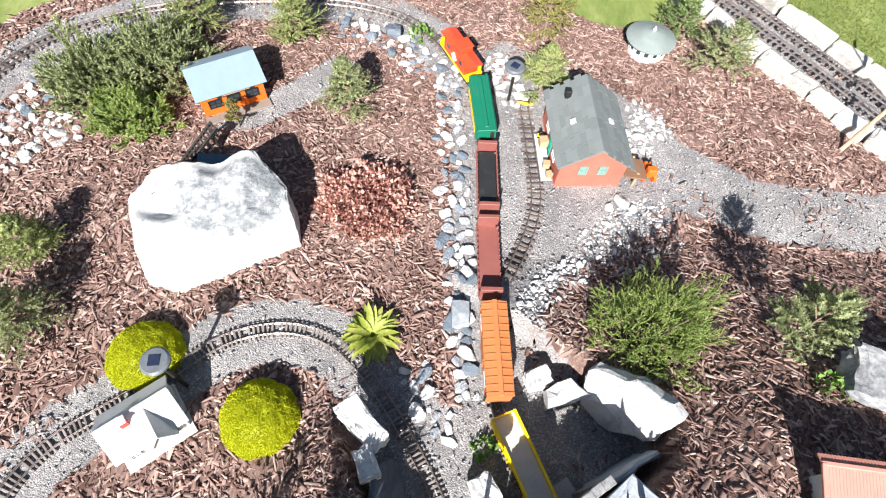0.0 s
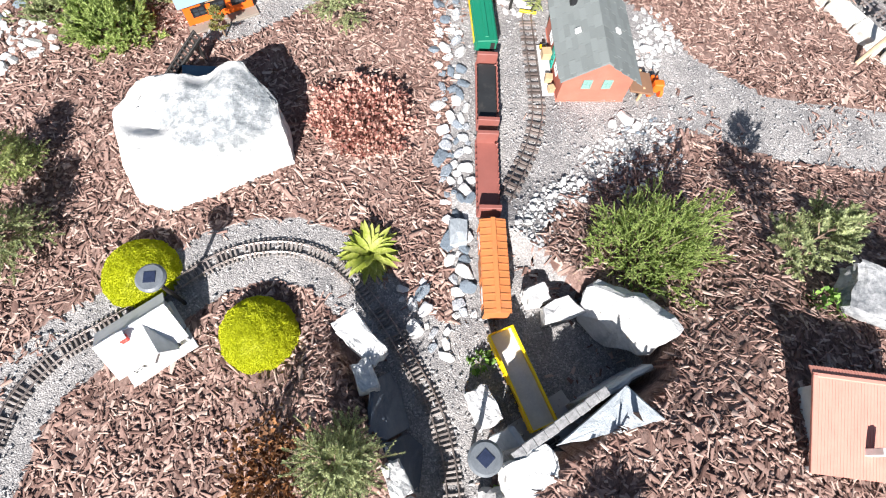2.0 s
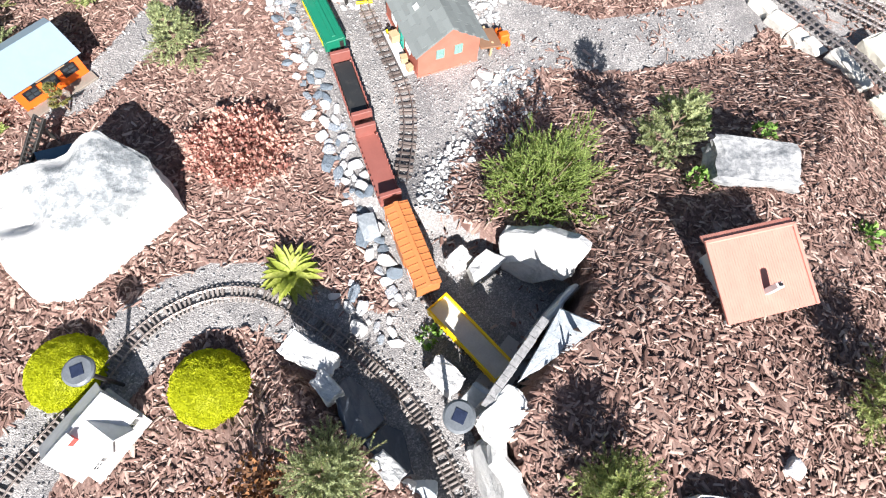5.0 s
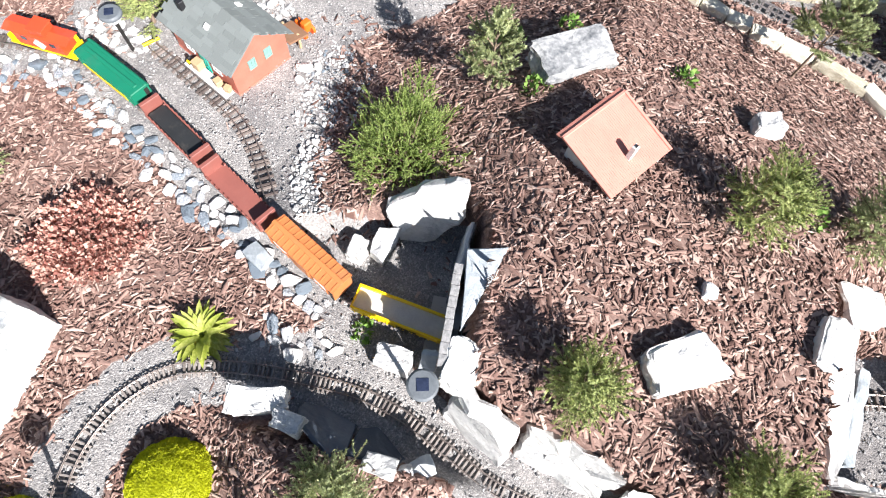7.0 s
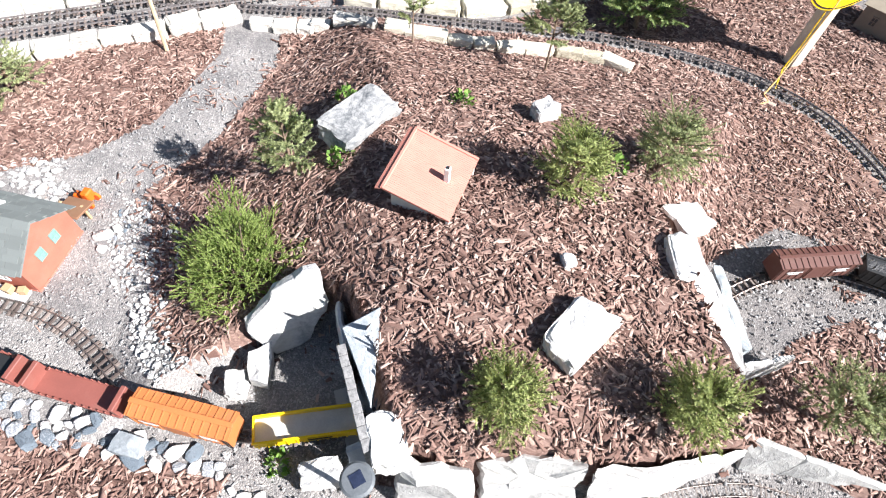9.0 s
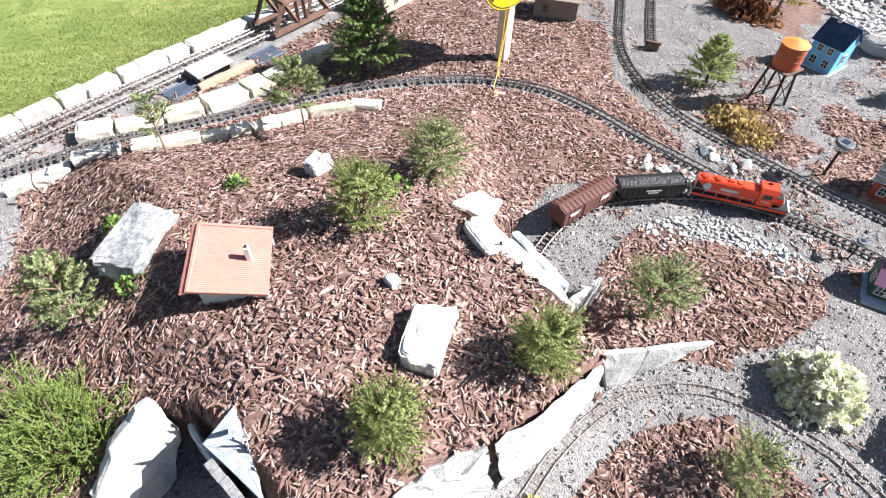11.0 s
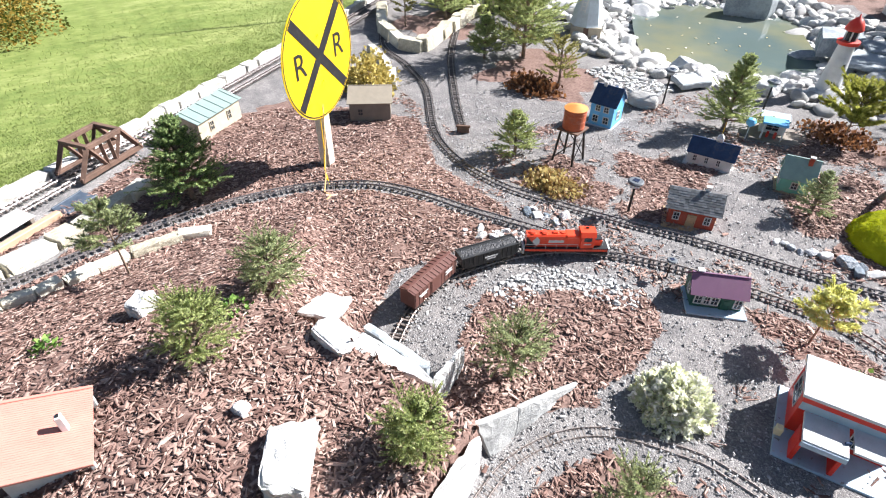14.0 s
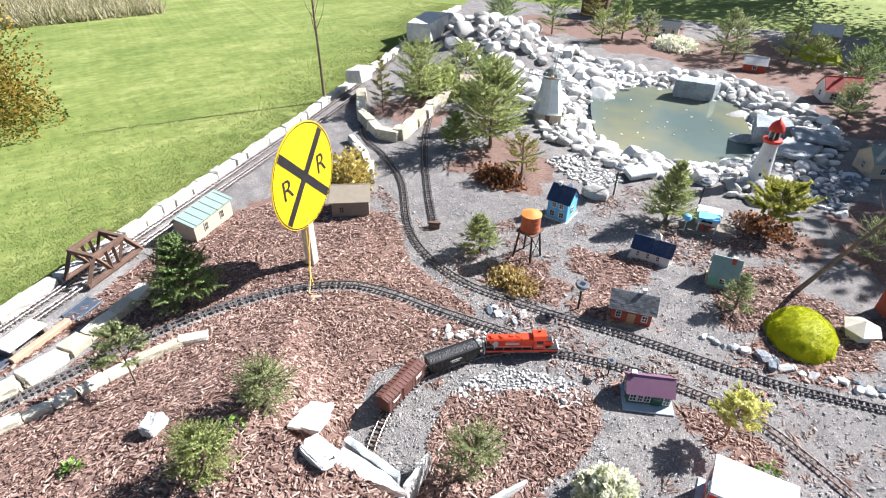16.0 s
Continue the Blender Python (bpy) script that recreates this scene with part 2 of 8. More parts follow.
def cyl(r1, r2, h, n=16, at=(0, 0, 0), rot=(0, 0, 0), bm=None, caps=True):
    """A round from z 0 to h, radius r1 below and r2 above."""
    b = bm or bmesh.new()
    bmesh.ops.create_cone(b, cap_ends=caps, segments=n, radius1=r1, radius2=r2, depth=h, matrix=pose(*at, *rot) @ pose(0, 0, h / 2))
    return b


def lathe(profile, n=20, bm=None, at=(0, 0, 0)):
    """Turns a list of (radius, height) round z."""
    b = bm or bmesh.new()
    rings = []
    for r, z in profile:
        rings.append([b.verts.new((at[0] + r * math.cos(2 * math.pi * i / n), at[1] + r * math.sin(2 * math.pi * i / n), at[2] + z)) for i in range(n)])
    for a, c in zip(rings, rings[1:]):
        for i in range(n):
            b.faces.new((a[i], a[(i + 1) % n], c[(i + 1) % n], c[i]))
    b.faces.new(rings[-1])
    b.faces.new(rings[0][::-1])
    return b


def prism(pts, depth, bm=None):
    """A polygon of (x, z) points drawn out along y, centred."""
    b = bm or bmesh.new()
    f = [b.verts.new((x, -depth / 2, z)) for x, z in pts]
    k = [b.verts.new((x, depth / 2, z)) for x, z in pts]
    n = len(pts)
    b.faces.new(f)
    b.faces.new(k[::-1])
    for i in range(n):
        b.faces.new((f[i], k[i], k[(i + 1) % n], f[(i + 1) % n]))
    bmesh.ops.recalc_face_normals(b, faces=b.faces)
    return b


def tube(points, r, n=6, bm=None, taper=1.0):
    """A round rod along points."""
    b = bm or bmesh.new()
    pts = [Vector(p) for p in points]
    rings = []
    for i, p in enumerate(pts):
        d = (pts[min(i + 1, len(pts) - 1)] - pts[max(i - 1, 0)]).normalized()
        q = d.to_track_quat("Z", "Y")
        rr = r * (1 + (taper - 1) * i / (len(pts) - 1))
        rings.append([b.verts.new(p + q @ Vector((rr * math.cos(6.2832 * k / n), rr * math.sin(6.2832 * k / n), 0))) for k in range(n)])
    for a, c in zip(rings, rings[1:]):
        for k in range(n):
            b.faces.new((a[k], a[(k + 1) % n], c[(k + 1) % n], c[k]))
    b.faces.new(rings[0][::-1])
    b.faces.new(rings[-1])
    return b


def soup(name, verts, faces, material):
    me = bpy.data.meshes.new(name)
    nv, nf = len(verts), len(faces)
    k = faces.shape[1]
    me.vertices.add(nv)
    me.vertices.foreach_set("co", np.asarray(verts, np.float32).ravel())
    me.loops.add(nf * k)
    me.loops.foreach_set("vertex_index", np.asarray(faces, np.int32).ravel())
    me.polygons.add(nf)
    me.polygons.foreach_set("loop_start", np.arange(0, nf * k, k, dtype=np.int32))
    me.update(calc_edges=True)
    me.materials.append(material)
    return me


def rock_bm(size, seed, cuts=9, rough=0.05, subdiv=3, keep=0.62, round_=False):
    """A broken stone: a ball cut to flat faces by planes, then chipped; round_ for water-worn ones."""
    r = rng(seed)
    b = bmesh.new()
    bmesh.ops.create_icosphere(b, subdivisions=subdiv, radius=1.25)
    planes = []
    for ax in range(3):
        for sg in (-1, 1):
            d = Vector([sg if k == ax else r.normal(0, 0.22) for k in range(3)]).normalized()
            planes.append((d, r.uniform(0.78, 0.98)))
    for _ in range(cuts):
        d = Vector(r.normal(size=3)).normalized()
        planes.append((d, keep + 0.28 + 0.22 * r.random()))
    off = Vector(r.random(3) * 50)
    soft = 0.6 if round_ else 1.0
    for v in b.verts:
        p = v.co.copy()
        for d, k in planes:
            s = p.dot(d)
            if s > k:
                p -= d * (s - k) * soft
        p *= 1 + rough * noise.fractal(p * 2.2 + off, 0.7, 2.0, 5)
        v.co = Vector((p.x * size[0] / 2, p.y * size[1] / 2, p.z * size[2] / 2))
    return b


def block_bm(seed):
    """A quarried block one metre on a side, with split faces and broken edges."""
    r = rng(seed)
    b = box(1, 1, 1, (0, 0, 0), 0.06)
    bmesh.ops.subdivide_edges(b, edges=b.edges[:], cuts=1, use_grid_fill=True)
    for v in b.verts:
        v.co += Vector(r.normal(size=3)) * 0.022
    return b


def slab3(corners, thick, seed=0, rough=0.004):
    """A flat stone with the given corners (its upper face) and thickness, broken edges and uneven faces."""
    r = rng(seed)
    cs = [Vector(c) for c in corners]
    nrm = (cs[1] - cs[0]).cross(cs[2] - cs[0]).normalized()
    if nrm.z < 0:
        nrm = -nrm
    ring = []
    for a, c in zip(cs, cs[1:] + cs[:1]):
        L = (c - a).length
        k = max(2, int(L / 0.045))
        for i in range(k):
            p = a.lerp(c, i / k)
            ring.append(p + Vector(r.normal(size=3)) * rough * (0.5 if i == 0 else 1.0))
    mid = sum(ring, Vector()) / len(ring)
    b = bmesh.new()
    n = len(ring)

    def loop(scale, depth, jit):
        return [b.verts.new(mid + (p - mid) * scale - nrm * depth + Vector(r.normal(size=3)) * jit) for p in ring]

    rings = [loop(0.45, -0.001, rough * 0.3), loop(0.95, 0.0, rough * 0.3), loop(1.0, thick * 0.2, rough * 0.4), loop(1.0, thick * 0.75, rough * 0.6), loop(0.94, thick, rough * 0.3)]
    b.faces.new([v for v in rings[0]])
    for u, w in zip(rings, rings[1:]):
        for i in range(n):
            b.faces.new((u[i], w[i], w[(i + 1) % n], u[(i + 1) % n]))
    b.faces.new(rings[-1][::-1])
    bmesh.ops.recalc_face_normals(b, faces=b.faces)
    bmesh.ops.triangulate(b, faces=[f for f in b.faces if len(f.verts) > 4])
    return b


def spline(pts, step=0.01):
    """Evenly spaced points of a smooth curve through pts, with the way along it."""
    p = np.array([pts[0]] + list(pts) + [pts[-1]], float)
    out = []
    for i in range(1, len(p) - 2):
        a, b, c, d = p[i - 1], p[i], p[i + 1], p[i + 2]
        for t in np.linspace(0, 1, 40, endpoint=False):
            out.append(0.5 * ((2 * b) + (c - a) * t + (2 * a - 5 * b + 4 * c - d) * t * t + (3 * b - a - 3 * c + d) * t ** 3))
    out.append(p[-2])
    out = np.array(out)
    s = np.concatenate([[0], np.cumsum(np.linalg.norm(np.diff(out, axis=0), axis=1))])
    q = np.arange(0, s[-1], step)
    return np.stack([np.interp(q, s, out[:, k]) for k in range(out.shape[1])], 1)


# ---- lines of the plan ----
T_MAIN = [(-2.8, 0.6), (-2.62, 1.2), (-2.45, 1.52), (-2.02, 1.83), (-1.4, 2.03), (-0.85, 2.08), (-0.48, 2.02), (-0.24, 1.87), (-0.04, 1.61), (0.07, 1.35), (0.14, 0.87),
          (0.17, 0.37), (0.2, 0.05), (0.24, -0.31), (0.29, -0.46), (0.36, -0.62), (0.46, -0.76), (0.65, -1.02), (0.9, -1.4), (1.14, -1.75), (1.38, -2.0), (1.62, -2.17),
          (1.83, -2.41), (1.93, -2.66), (1.93, -3.0), (1.86, -3.32), (1.7, -3.6), (1.43, -3.87), (1.27, -4.0), (0.98, -4.185), (0.65, -4.36), (0.44, -4.42), (0.14, -4.43), (-0.6, -4.4)]
T_SIDING = [(0.34, 1.33), (0.38, 1.03), (0.41, 0.74), (0.38, 0.53), (0.31, 0.33), (0.25, 0.17), (0.215, 0.0)]
T_LOOP = [(-1.62, -1.3), (-1.6, -0.96), (-1.57, -0.8), (-1.48, -0.65), (-1.32, -0.51), (-1.13, -0.35), (-0.97, -0.2), (-0.82, -0.125), (-0.65, -0.1), (-0.48, -0.14), (-0.34, -0.24),
          (-0.21, -0.38), (-0.08, -0.55), (0.03, -0.72), (0.1, -0.9), (0.15, -1.14), (0.2, -1.37), (0.36, -1.7), (0.54, -1.92), (0.67, -2.14), (0.74, -2.35), (0.73, -2.6),
          (0.63, -2.82), (0.43, -3.01), (0.23, -3.13), (-0.3, -3.28)]
T_EAST = [(2.45, 1.9), (2.82, 0.83), (3.06, 0.16), (3.27, -0.58), (3.42, -1.2), (3.46, -1.75), (3.4, -2.25), (3.2, -2.68), (2.9, -2.94), (2.5, -3.17), (2.14, -3.4), (1.86, -3.57), (1.6, -3.74)]
T_TOWN = [(7.6, -4.75), (6.32, -4.16), (5.47, -4.09), (4.73, -3.95), (3.8, -3.56), (3.21, -3.47), (2.72, -3.55), (2.33, -3.74), (1.91, -3.99), (1.37, -4.35), (0.87, -4.66), (0.52, -4.91), (0.1, -5.28)]
T_SPUR = [(7.0, -5.7), (5.61, -4.75), (4.45, -4.14), (3.66, -3.78)]
LAWN0, LAWND, LAWNN = Vector((2.1, 2.4)), Vector((0.652, -0.758)), Vector((0.758, 0.652))


def along_lawn(s, off):
    """A place s metres along the lawn's edge, off metres on the garden's side of it."""
    p = LAWN0 + LAWND * s - LAWNN * off
    return p.x, p.y


T_WALL_A = [along_lawn(-1.2, 0.16), along_lawn(4, 0.17), along_lawn(9.5, 0.17), along_lawn(14.5, 0.2)]
T_WALL_B = [along_lawn(-1.2, 0.31), along_lawn(4, 0.32), along_lawn(7.4, 0.33), along_lawn(9.5, 0.36)]


# ---- ground ----
def sst(v):
    v = np.clip(v, 0, 1)
    return v * v * (3 - 2 * v)


def half(x, y, px, py, nx, ny):
    return ((x - px) * nx + (y - py) * ny) / math.hypot(nx, ny)


def base_z(x):
    return -0.035 * np.maximum(0, np.minimum(x, 7) - 1.5)


def ground_z(x, y):
    """Height of the ground: a gentle fall to the east, the tunnel mound, the small mound by the loop, the waterfall hill."""
    x, y = np.asarray(x, float), np.asarray(y, float)
    k0 = sst((x - 0.95) / 0.4)
    north = (1 - k0) * half(x, y, 0.4, 0.38, 0.12, -1) / 1.18 + k0 * (0.56 - y) / 0.92
    east = half(x, y, 3.2, 0, -1, 0) / 1.4
    k = sst((x - 1.5) / 0.35)
    se = (1 - k) * half(x, y, 1.62, -1.80, -0.462, 0.887) / 0.08 + k * (y + 2.25) / 0.8
    wall_x = np.interp(-y, (0.9, 1.0, 1.12, 1.23, 1.245, 1.43, 1.60, 1.83, 1.935, 2.10, 2.19, 2.4), (0.31, 0.325, 0.34, 0.355, 0.385, 0.455, 0.50, 0.585, 0.655, 0.745, 0.80, 0.93))
    s2 = (x - wall_x + 0.018) / 0.05
    w = half(x, y, 0.64, -0.65, 0.61, -0.79) / 0.085
    b = half(x, y, 0.55, -0.19, 0.6, 0.8) / 0.10
    top = 0.395 + 0.075 * np.exp(-((x - 1.1) ** 2 + (y + 1.1) ** 2) / 0.3)
    sn = 0.2 * sst(north) + 0.8 * np.clip(north, 0, 1)
    m1 = top * np.maximum(np.minimum.reduce([sn] + [sst(v) for v in (east, se, s2, w)]), np.minimum.reduce([sn] + [sst(v) for v in (east, b, se)]))
    corner = half(x, y, 0.80, -0.55, 1, -0.25) / 0.06
    m1 = np.maximum(m1, top * np.minimum.reduce([sn] + [sst(v) for v in (east, corner, se, s2)]))
    d = half(x, y, -0.30, -0.56, -0.83, -0.55)
    m2 = 0.22 * sst(d / 0.06) * (1 - sst((np.hypot(x + 0.15, (y + 0.9) * 0.85) - 0.2) / 0.36))
    hill = 0.46 * np.exp(-(((x - 9.3) / 1.7) ** 2 + ((y + 8.2) / 0.9) ** 2))
    pond = -0.3 * np.exp(-np.maximum(0, ((x - 4.5) / 1.5) ** 2 + ((y + 8.35) / 1.5) ** 2) ** 2)
    return base_z(x) + np.maximum(m1, m2) + hill + pond


def gz(x, y):
    return float(ground_z(x, y))


def in_poly(x, y, pts):
    inside = np.zeros(x.shape, bool)
    for (x0, y0), (x1, y1) in zip(pts, pts[1:] + pts[:1]):
        c = ((y0 > y) != (y1 > y))
        inside ^= c & (x < (x1 - x0) * (y - y0) / (y1 - y0 + 1e-12) + x0)
    return inside


def d_line(x, y, pts):
    d = np.full(x.shape, 1e9)
    for (x0, y0), (x1, y1) in zip(pts, pts[1:]):
        dx, dy = x1 - x0, y1 - y0
        t = np.clip(((x - x0) * dx + (y - y0) * dy) / (dx * dx + dy * dy), 0, 1)
        d = np.minimum(d, np.hypot(x - x0 - t * dx, y - y0 - t * dy))
    return d


G_STATION = [(0.0, 1.7), (0.08, 0.2), (0.15, -0.5), (0.25, -0.66), (0.5, -0.62), (0.68, -0.64), (0.88, -0.5), (0.76, -0.31), (0.58, -0.19), (0.4, 0.0), (0.5, 0.22), (0.66, 0.36), (0.85, 0.5), (1.2, 0.72), (1.66, 0.6),
             (2.3, 0.62), (2.95, 0.9), (2.7, 1.2), (2.3, 1.0), (1.6, 1.0), (1.25, 1.18), (1.0, 1.5), (0.5, 1.75), (0.2, 1.9)]
G_SHED = [(-1.32, 0.98), (-1.12, 1.0), (-0.98, 1.12), (-0.72, 1.36), (-0.60, 1.55), (-0.80, 1.62), (-1.02, 1.36), (-1.3, 1.14)]
G_CUT = [(-0.2, -0.38), (-0.05, -0.33), (0.15, -0.4), (0.25, -0.65), (0.27, -1.0), (0.1, -1.1), (-0.1, -0.75)]
G_EXIT = [(1.15, -2.08), (1.5, -1.9), (1.7, -2.0), (2.15, -2.4), (2.15, -3.0), (1.95, -3.45), (1.6, -3.3), (1.72, -2.8), (1.5, -2.5), (1.2, -2.3)]
M_EAST = [(4.1, -3.55), (3.25, -3.28), (2.4, -3.42), (2.1, -3.3), (2.05, -2.3), (1.3, -1.5), (2.5, 0.6), (3.1, 1.4), (4.6, -0.6), (5.2, -2.6)]
G_UPPER = [(2.9, 0.75), (3.15, 0.6), (3.5, -0.15), (3.85, -0.7), (3.5, -0.75), (3.3, -0.5), (3.06, 0.16)]
M_BED = [(0.90, -2.36), (1.15, -2.12), (1.23, -2.35), (1.37, -2.53), (1.48, -2.73), (1.56, -2.96), (1.54, -3.15), (1.41, -3.39), (1.29, -3.64), (1.13, -3.6), (0.99, -3.5), (0.91, -3.3), (0.85, -3.1), (0.85, -2.9), (0.87, -2.66)]
POND = [(5.9, -8.1), (5.75, -9.5), (4.87, -9.9), (4.1, -9.3), (3.32, -8.4), (3.25, -7.5), (3.69, -6.95), (4.43, -6.98), (5.1, -7.4)]


def cover_of(x, y):
    """How much of crushed stone and of grass lies at a place, 0 to 1."""
    g = np.zeros(x.shape)
    for pts, w in ((T_MAIN, 0.15), (T_SIDING, 0.16), (T_LOOP, 0.135)):
        g = np.maximum(g, sst((w + 0.06 - d_line(x, y, pts)) / 0.09))
    for pts in (G_STATION, G_CUT, G_EXIT, G_SHED):
        g = np.maximum(g, in_poly(x, y, pts) * 1.0)
    town = ((y < -2.95 + 0.1 * np.sin(3 * x)) | (x > 3.2)) & ~in_poly(x, y, M_EAST)
    g = np.maximum(g, town * 1.0)
    g = np.where(in_poly(x, y, M_BED), 0.0, g)
    for cx, cy, rr in ((2.5, -4.0, 0.36), (1.9, -4.3, 0.2), (2.2, -4.75, 0.35), (0.85, -5.5, 0.55), (1.15, -5.62, 0.47), (4.6, -5.35, 0.6), (4.15, -5.2, 0.4), (0.66, -4.14, 0.18), (0.38, -4.2, 0.15), (0.3, -2.55, 0.26),
                       (1.8, -6.5, 0.4), (6.8, -5.2, 0.6), (8.4, -11.4, 1.3), (6.2, -12.0, 1.5), (4.2, -12.0, 1.3), (3.0, -10.9, 0.9), (9.9, -10.4, 0.9), (1.0, -7.5, 0.7)):
        a_ = np.arctan2(y - cy, x - cx)
        g = np.minimum(g, sst((np.hypot(x - cx, y - cy) - rr * (1 + 0.22 * np.sin(3 * a_ + 9 * cx) + 0.14 * np.sin(7 * a_ + 5 * cy))) / 0.26 + 0.5))
    g = np.maximum(g, in_poly(x, y, G_UPPER) * 1.0)
    g = np.maximum(g, sst((0.085 - d_line(x, y, T_EAST)) / 0.05))
    for pts in (T_MAIN, T_LOOP, T_TOWN):
        g = np.maximum(g, sst((0.13 - d_line(x, y, pts)) / 0.06))
    g = g * (1 - sst((ground_z(x, y) - base_z(x) - 0.1) / 0.08) * (x < 4))
    for pts in (T_WALL_A, T_WALL_B):
        g = np.maximum(g, sst((0.2 - d_line(x, y, pts)) / 0.06))
    lawn = half(x, y, LAWN0.x, LAWN0.y, LAWNN.x, LAWNN.y)
    a = sst((lawn + 0.04) / 0.1)
    a = np.maximum(a, sst((half(x, y, 7.7, -14.1, 0.55, -0.83)) / 0.3))
    a = np.maximum(a, sst((0.55 - np.hypot(x - 0.95, (y - 2.55) * 1.1)) / 0.15) * 0.9)
    ring = d_line(x, y, T_MAIN[:9])
    a = np.maximum(a, sst((ring - 0.3) / 0.1) * ((half(x, y, -2.45, 1.52, -0.6, 0.8) > 0.0) & (x < -0.6)))
    a = np.maximum(a, sst((-x - 3.2) / 0.2))
    return g, a


def build_ground():
    fx, fy = np.arange(-3.0, 5.0, 0.025), np.arange(-6.5, 2.8, 0.025)
    xs = np.concatenate([[-70, -40, -20, -12, -8, -6, -5, -4.2, -3.6, -3.25], fx, np.arange(5.0, 13, 0.1), [13.5, 14.5, 16, 18, 21, 25, 32, 45, 80]])
    ys = np.concatenate([[-80, -50, -36, -30, -26, -23, -21, -19.5, -18.5], np.arange(-18, -6.5, 0.1), fy, [2.9, 3.1, 3.4, 3.9, 4.6, 5.6, 7, 9, 13, 20, 40, 70]])
    X, Y = np.meshgrid(xs, ys)
    Z = ground_z(X, Y)
    g, a = cover_of(X, Y)
    near = (X > -3) & (X < 5) & (Y > -6.5) & (Y < 2.8)
    bumps = np.array([noise.fractal(Vector((x * 5, y * 5, 3.1)), 0.9, 2, 3) for x, y in zip(X.ravel(), Y.ravel())]).reshape(X.shape)
    Z = Z + np.where(near, bumps * 0.012 * (1 - g) * (1 - a), bumps * 0.01)
    idx = np.arange(X.size).reshape(X.shape)
    f = np.stack([idx[:-1, :-1], idx[:-1, 1:], idx[1:, 1:], idx[1:, :-1]], -1).reshape(-1, 4)
    # the two mouths of the tunnel
    cx, cy = (X[:-1, :-1] + 0.012).ravel(), (Y[:-1, :-1] + 0.012).ravel()
    zc = (Z[:-1, :-1] + Z[1:, 1:]).ravel() / 2
    zr = np.maximum.reduce([Z[:-1, :-1], Z[:-1, 1:], Z[1:, 1:], Z[1:, :-1]]).ravel()
    mouth = (d_line(cx, cy, T_MAIN[13:24]) < 0.105) & (zr > 0.03) & (zc < 0.24) & ((np.hypot(cx - 0.46, cy + 0.76) < 0.3) | (np.hypot(cx - 1.38, cy + 2.0) < 0.3))
    f = f[~mouth]
    me = soup("ground", np.stack([X, Y, Z], -1).reshape(-1, 3), f, GROUND)
    col = me.color_attributes.new("cover", "FLOAT_COLOR", "POINT")
    col.data.foreach_set("color", np.stack([g, a, sst((-2.0 - Y + 0.6 * (X > 1.2)) / 0.8), g * 0 + 1], -1).astype(np.float32).ravel())
    me.polygons.foreach_set("use_smooth", np.ones(len(me.polygons), bool))
    return tagged(new("ground", me), "garden ground of bark mulch, crushed stone and lawn", "ground", kind="structure")


build_ground()

# bed of crushed stone inside the tunnel
bed = bmesh.new()
inner = [p for p in spline(T_MAIN, 0.05) if 0.4 < p[0] < 1.5 and -2.1 < p[1] < -0.65]
prev = None
for i, p in enumerate(inner):
    q = inner[min(i + 1, len(inner) - 1)] - inner[max(i - 1, 0)]
    n = np.array([-q[1], q[0]]) / np.hypot(*q) * 0.16
    cur = [bed.verts.new((p[0] + n[0], p[1] + n[1], 0.004)), bed.verts.new((p[0] - n[0], p[1] - n[1], 0.004))]
    if prev:
        bed.faces.new((prev[0], prev[1], cur[1], cur[0]))
    prev = cur
solid("tunnel_floor", bed, PEBBLE, Matrix(), "crushed stone bed inside the dark tunnel", "ground", kind="structure")


